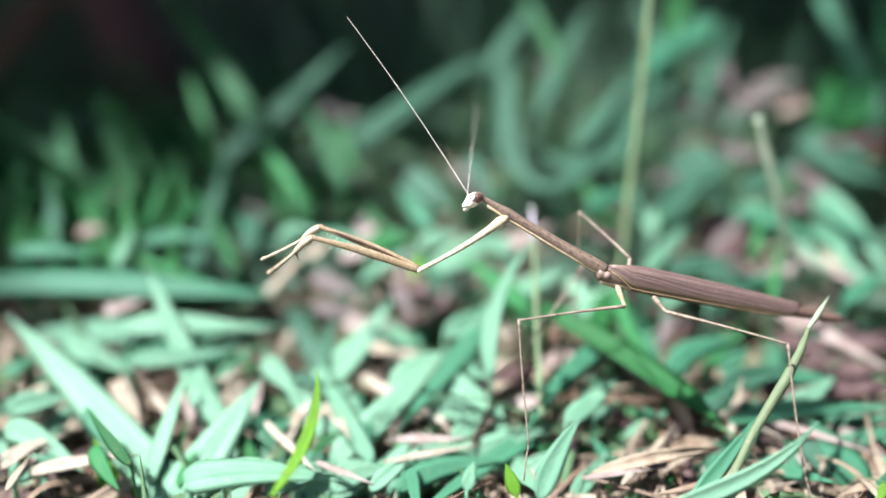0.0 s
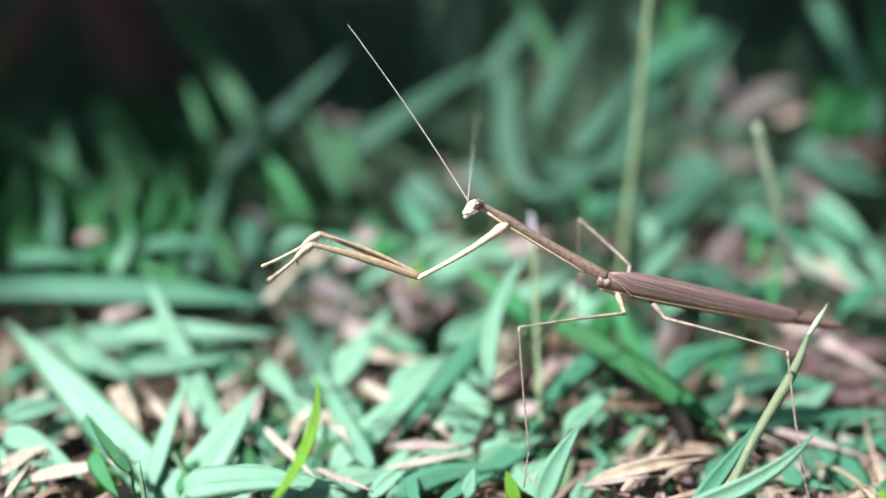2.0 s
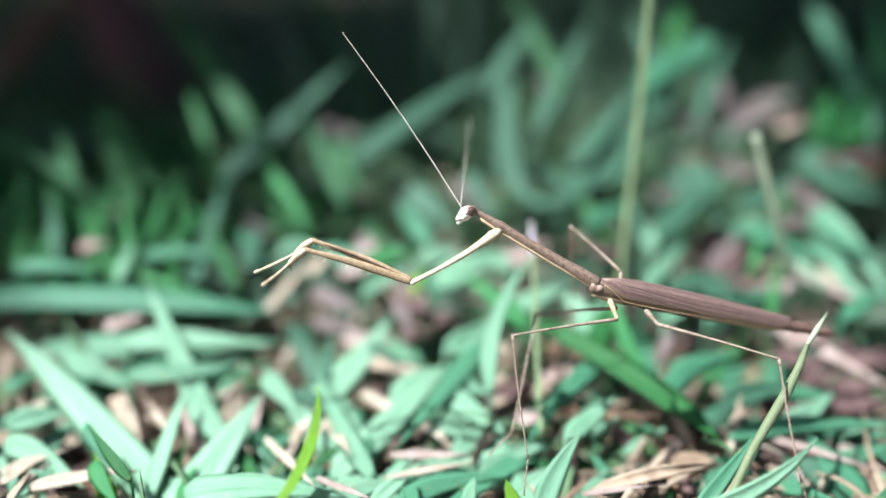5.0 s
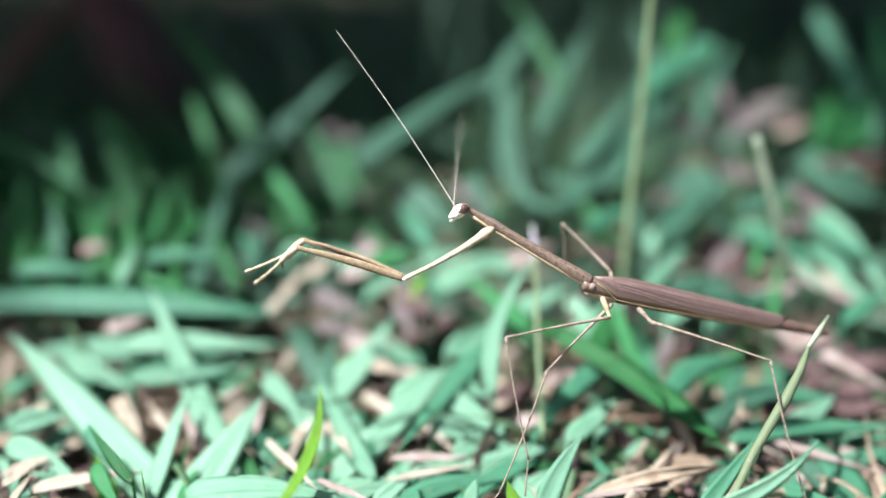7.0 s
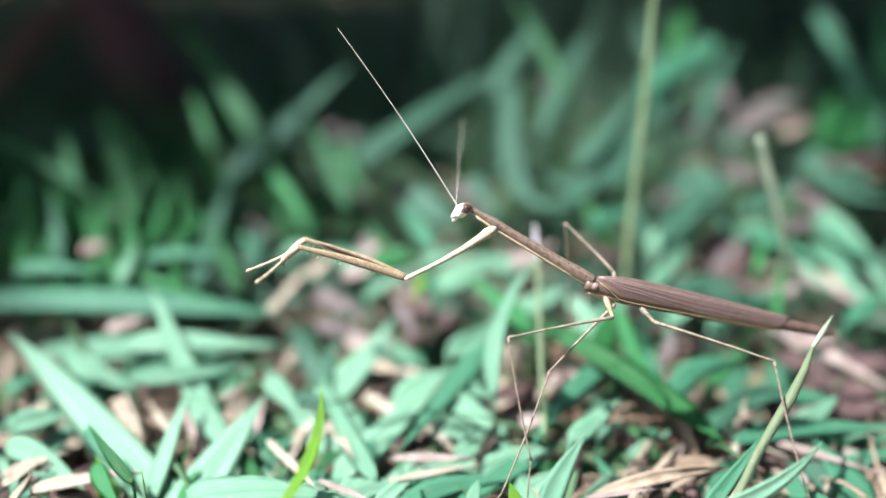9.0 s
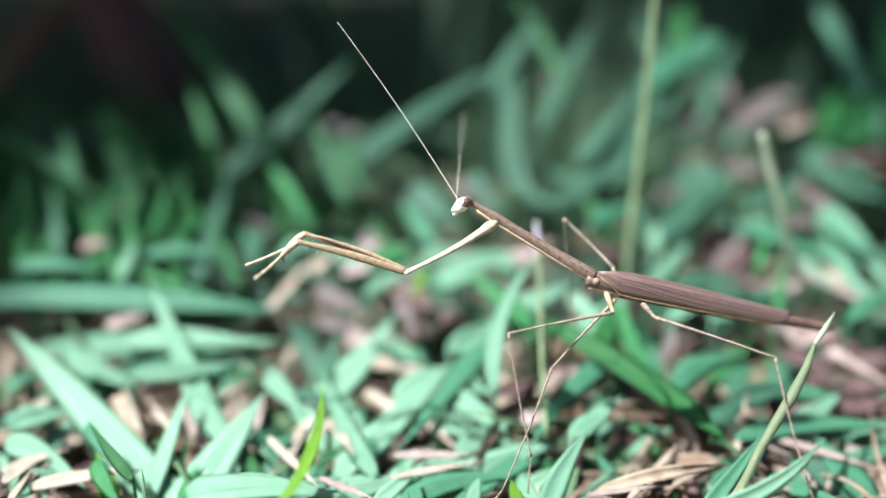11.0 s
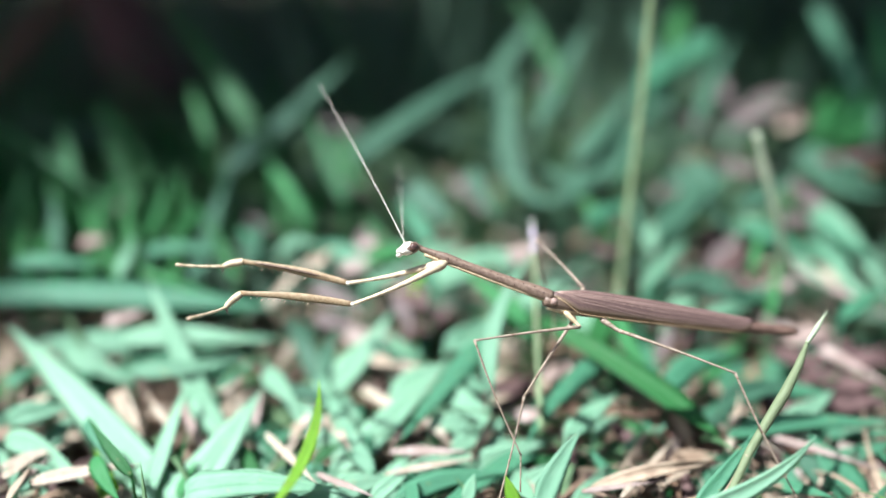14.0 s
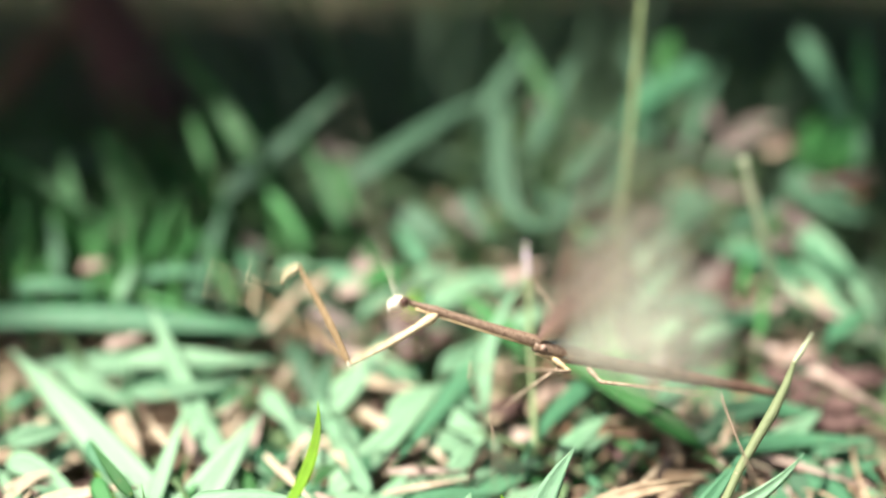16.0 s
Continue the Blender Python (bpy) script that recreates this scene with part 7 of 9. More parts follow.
antenna_one = [(0, -17.4, 16.9, 77.5), (2.1, -17.4, 16.9, 77.5), (2.4, -17.9, 17.0, 77.6), (4.2, -17.9, 17.0, 77.6), (5.2, -19.1, 17.2, 78.2), (6.3, -20.3, 17.5, 78.8), (9.2, -20.3, 17.5, 78.8), (11.4, -20.9, 18.1, 80.1), (12.5, -21.7, 18.8, 81.6), (13.1, -21.9, 18.8, 81.5), (13.7, -22.1, 18.7, 81.4), (13.8, -25.1, 16.3, 76.1), (13.9, -23.3, 13.9, 71.0), (14, -27.2, 28.4, 66.7), (14.3, -25.1, 33.2, 62.8), (14.6, -24.1, 33.8, 61.7), (15, -22.6, 28.0, 63.5), (15.3, -22.6, 28.6, 64.7), (15.5, -22.6, 28.6, 64.8), (15.6, -19.8, 32.2, 60.6), (15.8, -19.8, 32.2, 60.6), (15.9, -19.1, 11.7, 66.3), (15.9667, -4.4, 14.6, 72.5), (16, -19.1, 11.7, 66.3), (16.0333, -33.7, 8.8, 60.1)]
antenna_two = [(0, 10.8, 74.1, 58.2), (2.1, 10.8, 74.1, 58.2), (2.4, 10.2, 74.2, 58.4), (4.2, 10.2, 74.2, 58.4), (5.2, 7.9, 74.6, 59.2), (6.3, 5.6, 74.9, 60.0), (9.2, 5.6, 74.9, 60.0), (11.4, 5.4, 75.1, 60.4), (12.5, 5.2, 75.4, 61.0), (13.1, 4.5, 75.6, 61.3), (13.7, 3.9, 75.7, 61.7), (13.8, -7.2, 70.2, 49.8), (13.9, -14.5, 69.1, 47.4), (14, -12.9, 68.0, 45.0), (14.3, -15.6, 63.3, 35.1), (14.6, -15.4, 64.0, 36.6), (15, -13.4, 63.1, 34.6), (15.3, -16.4, 62.5, 33.3), (15.5, -16.4, 62.5, 33.4), (15.6, -14.9, 61.9, 32.0), (15.8, -14.9, 61.9, 32.0), (15.9, -19.4, 60.6, 29.2), (15.9667, -34.7, 64.4, 37.5), (16, -19.4, 60.6, 29.1), (16.0333, -4.1, 56.7, 20.8)]
elbow_near = [(0, -4.9, -4.7, 34.7), (2.1, -4.9, -4.7, 34.7), (2.4, -5.3, -4.7, 34.8), (4.2, -5.3, -4.7, 34.8), (5.2, -6.6, -4.3, 35.7), (6.3, -7.9, -3.8, 36.6), (9.2, -7.9, -3.8, 36.6), (11.4, -8.1, -3.5, 37.2), (12.5, -8.4, -3.2, 38.0), (13.1, -8.5, -3.3, 37.8), (13.7, -8.7, -3.3, 37.7), (13.8, -15.0, -4.3, 35.6), (13.9, -17.9, -6.0, 32.0), (14, -16.9, -6.2, 31.6), (14.3, -15.8, -7.6, 28.5), (14.6, -15.4, -7.2, 29.3), (15, -13.8, -8.7, 26.1), (15.3, -13.2, -8.8, 25.9), (15.5, -13.2, -8.8, 25.9), (15.6, -12.3, -9.3, 24.8), (15.8, -12.3, -9.3, 24.8), (15.9, -15.4, -8.8, 25.9), (15.9667, -13.9, -7.8, 28.1), (16, -15.4, -8.8, 25.9), (16.0333, -17.0, -9.9, 23.7)]
elbow_far = [(0, -5.0, -1.9, 33.5), (2.1, -5.0, -1.9, 33.5), (2.4, -5.4, -1.9, 33.6), (4.2, -5.4, -1.9, 33.6), (5.2, -6.8, -1.5, 34.5), (6.3, -8.1, -1.1, 35.4), (9.2, -8.1, -1.1, 35.4), (11.4, -8.3, -0.8, 36.1), (12.5, -8.5, -0.4, 36.8), (13.1, -8.7, -0.5, 36.7), (13.7, -8.9, -0.5, 36.5), (13.8, -15.5, -1.3, 34.9), (13.9, -19.3, -1.8, 33.8), (14, -18.8, -1.9, 33.6), (14.3, -16.0, -4.8, 27.5), (14.6, -15.7, -4.4, 28.2), (15, -14.0, -6.0, 24.9), (15.3, -13.4, -6.1, 24.7), (15.5, -13.4, -6.0, 24.8), (15.6, -12.5, -6.6, 23.5), (15.8, -12.5, -6.6, 23.5), (15.9, -15.7, -6.0, 24.8), (15.9667, -18.6, -8.2, 20.0), (16, -15.7, -6.0, 24.8), (16.0333, -12.8, -3.8, 29.5)]
knee_near = [(0, -23.6, -2.5, 40.6), (2.1, -23.6, -2.5, 40.6), (2.4, -24.0, -2.5, 40.7), (4.2, -24.0, -2.5, 40.7), (5.2, -25.9, -2.1, 41.5), (6.3, -27.8, -1.8, 42.2), (9.2, -27.8, -1.8, 42.2), (11.4, -28.3, -1.5, 42.8), (12.5, -28.9, -1.1, 43.6), (13.1, -28.8, -1.1, 43.6), (13.7, -28.8, -1.1, 43.6), (13.8, -33.9, -2.4, 40.8), (13.9, -38.6, -5.4, 34.4), (14, -38.1, -5.9, 33.3), (14.3, -36.0, -7.5, 29.9), (14.6, -35.5, -6.7, 31.6), (15, -32.6, -8.2, 28.4), (15.3, -31.5, -8.0, 28.9), (15.5, -31.5, -7.9, 29.0), (15.6, -29.3, -7.2, 30.6), (15.8, -29.3, -7.2, 30.6), (15.9, -27.7, -1.9, 42.0), (15.9667, -26.8, -1.1, 43.6), (16, -27.7, -1.9, 41.9), (16.0333, -28.6, -2.6, 40.3)]
knee_far = [(0, -25.0, 3.2, 41.1), (2.1, -25.0, 3.2, 41.1), (2.4, -25.4, 3.3, 41.2), (4.2, -25.4, 3.3, 41.2), (5.2, -27.4, 3.5, 41.7), (6.3, -29.3, 3.7, 42.1), (9.2, -29.3, 3.7, 42.1), (11.4, -29.9, 4.1, 42.9), (12.5, -30.7, 4.5, 43.8), (13.1, -30.8, 4.3, 43.5), (13.7, -30.8, 4.2, 43.1), (13.8, -34.7, 3.7, 42.0), (13.9, -40.4, 1.8, 38.1), (14, -38.5, 1.1, 36.5), (14.3, -37.6, -2.6, 28.5), (14.6, -36.1, -2.0, 29.9), (15, -33.0, -2.0, 29.8), (15.3, -30.5, -1.0, 32.0), (15.5, -30.5, -1.0, 32.1), (15.6, -27.3, 0.3, 34.8), (15.8, -27.3, 0.3, 34.8), (15.9, -31.3, -1.7, 30.5), (15.9667, -33.5, -4.6, 24.3), (16, -31.3, -1.7, 30.5), (16.0333, -29.0, 1.2, 36.7)]
wrist_near = [(0, -26.8, -3.6, 38.2), (2.1, -26.8, -3.6, 38.2), (2.4, -27.3, -3.6, 38.3), (4.2, -27.3, -3.6, 38.3), (5.2, -29.0, -3.2, 39.1), (6.3, -30.8, -2.8, 39.9), (9.2, -30.8, -2.8, 39.9), (11.4, -31.3, -2.6, 40.5), (12.5, -31.9, -2.3, 41.1), (13.1, -31.9, -2.2, 41.3), (13.7, -32.0, -2.1, 41.4), (13.8, -38.1, -3.9, 37.7), (13.9, -41.9, -6.4, 32.2), (14, -41.1, -7.1, 30.9), (14.3, -38.9, -8.5, 27.8), (14.6, -37.9, -7.7, 29.5), (15, -35.0, -9.3, 26.0), (15.3, -34.3, -9.2, 26.3), (15.5, -34.3, -9.1, 26.4), (15.6, -32.0, -8.0, 28.9), (15.8, -32.0, -8.0, 28.9), (15.9, -30.1, -2.6, 40.4), (15.9667, -27.9, -0.7, 44.5), (16, -30.1, -2.6, 40.4), (16.0333, -32.3, -4.5, 36.4)]
wrist_far = [(0, -28.3, 2.3, 39.0), (2.1, -28.3, 2.3, 39.0), (2.4, -28.8, 2.3, 39.1), (4.2, -28.8, 2.3, 39.1), (5.2, -30.7, 2.5, 39.5), (6.3, -32.5, 2.6, 39.8), (9.2, -32.5, 2.6, 39.8), (11.4, -33.2, 3.0, 40.6), (12.5, -33.9, 3.5, 41.6), (13.1, -34.0, 3.4, 41.4), (13.7, -34.1, 3.3, 41.1), (13.8, -39.3, 2.8, 40.2), (13.9, -44.0, 1.6, 37.7), (14, -41.7, 0.8, 35.8), (14.3, -40.8, -3.8, 25.9), (14.6, -38.8, -3.0, 27.7), (15, -35.7, -3.0, 27.7), (15.3, -33.2, -1.7, 30.6), (15.5, -33.2, -1.6, 30.7), (15.6, -30.5, -0.1, 34.0), (15.8, -30.5, -0.1, 34.0), (15.9, -33.9, -0.5, 33.1), (15.9667, -37.3, -3.9, 25.9), (16, -33.9, -0.5, 33.1), (16.0333, -30.5, 2.9, 40.4)]
claw_near = [(0, -30.1, -10.9, 37.9), (2.1, -30.1, -10.9, 37.9), (2.4, -30.5, -10.9, 38.0), (4.2, -30.5, -10.9, 38.0), (5.2, -32.1, -10.5, 38.8), (6.3, -33.7, -10.2, 39.6), (9.2, -33.7, -10.2, 39.6), (11.4, -34.4, -10.0, 39.8), (12.5, -35.1, -9.9, 40.1), (13.1, -35.2, -10.0, 40.0), (13.7, -35.2, -10.0, 39.8), (13.8, -42.3, -10.8, 38.2), (13.9, -46.5, -13.2, 33.1), (14, -45.6, -13.5, 32.4), (14.3, -42.2, -14.9, 29.3), (14.6, -41.9, -14.6, 30.0), (15, -38.2, -16.5, 25.9), (15.3, -37.8, -16.2, 26.6), (15.5, -37.8, -16.2, 26.6), (15.6, -35.6, -14.5, 30.2), (15.8, -35.6, -14.5, 30.2), (15.9, -34.6, -8.0, 44.2), (15.9667, -31.5, -5.3, 50.0), (16, -34.6, -8.0, 44.2), (16.0333, -37.8, -10.7, 38.4)]
claw_far = [(0, -36.9, -1.4, 35.9), (2.1, -36.9, -1.4, 35.9), (2.4, -37.4, -1.4, 36.0), (4.2, -37.4, -1.4, 36.0), (5.2, -39.3, -1.1, 36.6), (6.3, -41.3, -0.9, 37.1), (9.2, -41.3, -0.9, 37.1), (11.4, -42.4, -0.6, 37.7), (12.5, -43.8, -0.3, 38.4), (13.1, -43.6, -0.5, 38.0), (13.7, -43.4, -0.7, 37.5), (13.8, -47.6, 0.7, 40.3), (13.9, -50.4, -0.4, 38.1), (14, -48.0, -0.9, 36.9), (14.3, -45.4, -6.3, 25.4), (14.6, -43.9, -5.8, 26.4), (15, -42.2, -5.9, 26.2), (15.3, -41.1, -5.0, 28.2), (15.5, -41.1, -5.0, 28.2), (15.6, -37.2, -2.6, 33.2), (15.8, -37.2, -2.6, 33.2), (15.9, -37.2, -1.8, 35.1), (15.9667, -40.5, -5.6, 26.9), (16, -37.2, -1.8, 35.0), (16.0333, -33.8, 2.0, 43.3)]
tro_a = [(0, 35.8, -7.9, 26.5), (2.1, 35.8, -7.9, 26.5), (2.4, 35.3, -7.8, 26.6), (4.2, 35.3, -7.8, 26.6), (5.2, 34.1, -7.6, 27.1), (6.3, 32.8, -7.3, 27.7), (9.2, 32.8, -7.3, 27.7), (11.4, 32.6, -7.2, 27.9), (12.5, 32.3, -7.1, 28.2), (13.1, 32.1, -7.0, 28.4), (13.7, 31.9, -6.9, 28.7), (13.8, 30.1, -8.1, 26.5), (13.9, 28.3, -9.1, 24.3), (14, 29.6, -9.1, 24.4), (14.3, 30.0, -9.4, 23.7), (14.6, 29.7, -9.0, 24.6), (15, 30.9, -9.7, 23.0), (15.3, 31.5, -10.3, 21.9), (15.5, 31.5, -10.2, 21.9), (15.6, 32.7, -11.3, 19.7), (15.8, 32.7, -11.3, 19.7), (15.9, 28.6, -11.0, 21.1), (15.9667, 28.6, -11.0, 21.1), (16, 28.6, -11.0, 21.1), (16.0333, 28.6, -11.0, 21.1)]
knee_a = [(0, 12.1, -11.6, 27.7), (2.1, 12.1, -11.6, 27.7), (2.4, 12.1, -11.6, 27.7), (4.2, 12.1, -11.6, 27.7), (5.2, 11.9, -11.6, 28.1), (6.3, 10.8, -11.6, 28.1), (9.2, 10.8, -11.6, 28.1), (11.4, 10.4, -11.6, 28.3), (12.5, 9.9, -11.5, 28.4), (13.1, 9.8, -11.4, 28.5), (13.7, 9.8, -11.4, 28.6), (13.8, 6.0, -11.9, 27.6), (13.9, 4.9, -12.4, 26.5), (14, 5.8, -12.2, 26.8), (14.3, 6.3, -12.2, 26.8), (14.6, 6.1, -12.0, 27.4), (15, 6.7, -12.1, 27.1), (15.3, 6.7, -12.1, 27.1), (15.5, 6.7, -12.1, 27.2), (15.6, 8.0, -12.2, 26.9), (15.8, 8.0, -12.2, 26.9), (15.9, 10.5, -12.9, 25.4), (15.9667, 8.4, -14.6, 21.8), (16, 10.5, -12.9, 25.4), (16.0333, 12.7, -11.3, 29.0)]
ankle_a = [(0, 16.2, -20.3, 7.2), (2.1, 16.2, -20.3, 7.2), (2.4, 16.2, -20.3, 7.2), (4.2, 16.2, -20.3, 7.2), (5.2, 16.0, -20.2, 7.3), (6.3, 15.8, -20.2, 7.4), (9.2, 15.8, -20.2, 7.4), (11.4, 15.7, -20.3, 7.2), (12.5, 15.6, -20.4, 6.9), (13.1, 15.5, -20.3, 7.2), (13.7, 15.4, -20.2, 7.5), (13.8, 14.6, -20.6, 6.6), (13.9, 14.0, -20.2, 7.3), (14, 14.4, -20.2, 7.4), (14.3, 14.6, -20.1, 7.5), (14.6, 14.6, -19.8, 8.3), (15, 14.9, -19.9, 7.9), (15.3, 14.9, -19.9, 8.0), (15.5, 14.8, -19.9, 8.0), (15.6, 14.9, -19.9, 8.0), (15.8, 14.9, -19.9, 8.0), (15.9, 15.0, -21.0, 5.6), (15.9667, 10.6, -24.7, -2.3), (16, 15.0, -21.1, 5.6), (16.0333, 19.4, -17.4, 13.5)]
toe_a = [(0, 15.2, -23.3, 0.8), (2.1, 15.2, -23.3, 0.8), (2.4, 15.2, -23.3, 0.8), (4.2, 15.2, -23.3, 0.8), (5.2, 15.1, -23.4, 0.6), (6.3, 15.1, -23.4, 0.5), (9.2, 15.1, -23.4, 0.5), (11.4, 15.0, -23.4, 0.5), (12.5, 14.8, -23.4, 0.4), (13.1, 14.9, -23.4, 0.5), (13.7, 14.9, -23.4, 0.6), (13.8, 14.4, -23.3, 0.7), (13.9, 14.0, -23.3, 0.7), (14, 14.3, -23.3, 0.8), (14.3, 14.6, -23.2, 1.0), (14.6, 15.1, -22.9, 1.6), (15, 15.3, -23.2, 1.1), (15.3, 15.3, -23.1, 1.1), (15.5, 15.3, -23.1, 1.1), (15.6, 15.3, -23.1, 1.1), (15.8, 15.3, -23.1, 1.1), (15.9, 15.3, -23.6, 0.2), (15.9667, 9.8, -27.7, -8.7), (16, 15.3, -23.6, 0.2), (16.0333, 20.8, -19.4, 9.0)]
tro_b = [(0, 36.8, -4.4, 26.4), (2.1, 36.8, -4.4, 26.4), (2.4, 36.3, -4.4, 26.5), (4.2, 36.3, -4.4, 26.5), (5.2, 35.0, -4.2, 28.0), (6.3, 33.8, -4.0, 29.6), (9.2, 33.8, -4.0, 29.6), (11.4, 33.5, -3.9, 29.8), (12.5, 33.0, -3.7, 30.2), (13.1, 32.9, -3.6, 30.5), (13.7, 32.7, -3.4, 30.9), (13.8, 29.5, -5.5, 26.5), (13.9, 27.7, -6.5, 24.1), (14, 29.3, -6.6, 24.1), (14.3, 29.5, -6.9, 23.4), (14.6, 29.1, -6.4, 24.5), (15, 30.4, -7.1, 22.9), (15.3, 31.1, -7.7, 21.7), (15.5, 31.1, -7.7, 21.8), (15.6, 31.9, -8.8, 19.2), (15.8, 32.0, -8.8, 19.2), (15.9, 27.6, -8.4, 20.9), (15.9667, 27.6, -8.4, 20.9), (16, 27.6, -8.4, 20.9), (16.0333, 27.6, -8.4, 20.9)]
knee_b = [(0, 31.2, 14.2, 28.5), (2.1, 31.2, 14.2, 28.5), (2.4, 30.7, 14.2, 28.5), (4.2, 30.7, 14.2, 28.5), (5.2, 23.8, -0.8, 25.3), (6.3, 19.6, -10.1, 19.5), (9.2, 19.6, -10.1, 19.5), (11.4, 19.3, -10.5, 18.8), (12.5, 18.9, -10.9, 17.9), (13.1, 18.9, -10.8, 18.1), (13.7, 18.9, -10.7, 18.2), (13.8, 12.8, -11.1, 17.3), (13.9, 11.9, -9.7, 20.4), (14, 18.7, -10.6, 18.6), (14.3, 14.3, -11.8, 16.0), (14.6, 13.8, -11.5, 16.5), (15, 14.5, -12.0, 15.5), (15.3, 14.8, -12.0, 15.4), (15.5, 14.8, -12.0, 15.5), (15.6, 14.9, -12.2, 15.1), (15.8, 14.9, -12.2, 15.1), (15.9, 13.7, -11.5, 16.7), (15.9667, 11.0, -13.4, 12.6), (16, 13.7, -11.5, 16.7), (16.0333, 16.4, -9.6, 20.7)]
ankle_b = [(0, 15.4, 0.5, 10.9), (2.1, 15.4, 0.5, 10.9), (2.4, 15.4, 0.5, 10.9), (4.2, 15.4, 0.5, 10.9), (5.2, 14.6, -9.4, 8.1), (6.3, 12.6, -18.6, 3.8), (9.2, 12.6, -18.6, 3.8), (11.4, 12.4, -18.8, 3.3), (12.5, 12.2, -19.1, 2.6), (13.1, 12.1, -19.1, 2.6), (13.7, 12.0, -19.1, 2.6), (13.8, 9.0, -19.1, 2.6), (13.9, 10.2, -17.9, 5.2), (14, 12.6, -18.6, 3.8), (14.3, 11.2, -18.4, 4.1), (14.6, 11.2, -18.1, 4.9), (15, 11.6, -18.4, 4.1), (15.3, 11.6, -18.4, 4.1), (15.5, 11.5, -18.4, 4.2), (15.6, 11.6, -18.4, 4.2), (15.8, 11.6, -18.4, 4.2), (15.9, 11.6, -18.4, 4.2), (15.9667, 4.9, -22.1, -3.9), (16, 11.6, -18.4, 4.2), (16.0333, 18.3, -14.7, 12.2)]
toe_b = [(0, 7.2, -4.5, 7.3), (2.1, 7.2, -4.5, 7.3), (2.4, 7.2, -4.5, 7.3), (4.2, 7.2, -4.5, 7.3), (5.2, 8.7, -12.3, 3.1), (6.3, 7.9, -22.8, -0.6), (9.2, 7.9, -22.8, -0.6), (11.4, 7.6, -23.0, -1.0), (12.5, 7.2, -23.2, -1.4), (13.1, 7.0, -23.2, -1.4), (13.7, 6.8, -23.2, -1.4), (13.8, 6.2, -23.2, -1.4), (13.9, 8.0, -23.2, -1.3), (14, 9.0, -23.2, -1.3), (14.3, 9.1, -23.0, -1.0), (14.6, 9.5, -22.8, -0.5), (15, 10.1, -22.8, -0.6), (15.3, 10.1, -22.8, -0.5), (15.5, 10.1, -22.8, -0.5), (15.6, 10.1, -22.8, -0.5), (15.8, 10.1, -22.8, -0.5), (15.9, 10.1, -22.8, -0.5), (15.9667, 2.4, -26.9, -9.4), (16, 10.1, -22.8, -0.5), (16.0333, 17.8, -18.6, 8.4)]
tro_c = [(0, 37.3, 2.3, 34.3), (2.1, 37.3, 2.3, 34.3), (2.4, 36.8, 2.3, 34.4), (4.2, 36.8, 2.3, 34.4), (5.2, 35.1, 2.3, 34.3), (6.3, 33.4, 2.2, 34.2), (9.2, 33.4, 2.2, 34.2), (11.4, 32.9, 2.3, 34.4), (12.5, 32.2, 2.5, 34.7), (13.1, 32.1, 2.5, 34.9), (13.7, 32.0, 2.6, 35.0), (13.8, 28.3, 1.6, 32.9), (13.9, 26.9, 0.3, 30.1), (14, 27.7, 0.6, 30.7), (14.3, 28.1, 0.4, 30.3), (14.6, 28.3, 1.1, 31.8), (15, 28.7, 0.9, 31.2), (15.3, 26.3, 1.0, 31.6), (15.5, 26.3, 1.0, 31.7), (15.6, 27.5, -0.2, 29.0), (15.8, 27.5, -0.2, 29.0), (15.9, 25.7, -1.2, 26.9), (15.9667, 25.7, -1.2, 26.9), (16, 25.7, -1.2, 26.9), (16.0333, 25.7, -1.2, 26.9)]
knee_c = [(0, 28.4, 11.5, 39.9), (2.1, 28.4, 11.5, 39.9), (2.4, 27.5, 11.6, 40.1), (4.2, 27.5, 11.6, 40.1), (5.2, 26.2, 11.8, 40.6), (6.3, 24.9, 12.1, 41.1), (9.2, 24.9, 12.1, 41.1), (11.4, 24.4, 12.1, 41.1), (12.5, 23.7, 12.1, 41.1), (13.1, 23.5, 12.1, 41.3), (13.7, 23.4, 12.2, 41.4), (13.8, 20.0, 11.4, 39.7), (13.9, 19.1, 10.3, 37.3), (14, 19.9, 10.1, 37.0), (14.3, 20.3, 10.4, 37.6), (14.6, 20.7, 10.8, 38.5), (15, 22.0, 10.1, 37.0), (15.3, 22.0, 10.0, 36.6), (15.5, 22.0, 10.0, 36.6), (15.6, 23.1, 8.7, 33.8), (15.8, 23.1, 8.7, 33.8), (15.9, 21.9, 7.6, 31.6), (15.9667, 18.3, 8.7, 33.8), (16, 21.9, 7.6, 31.6), (16.0333, 25.5, 6.6, 29.4)]
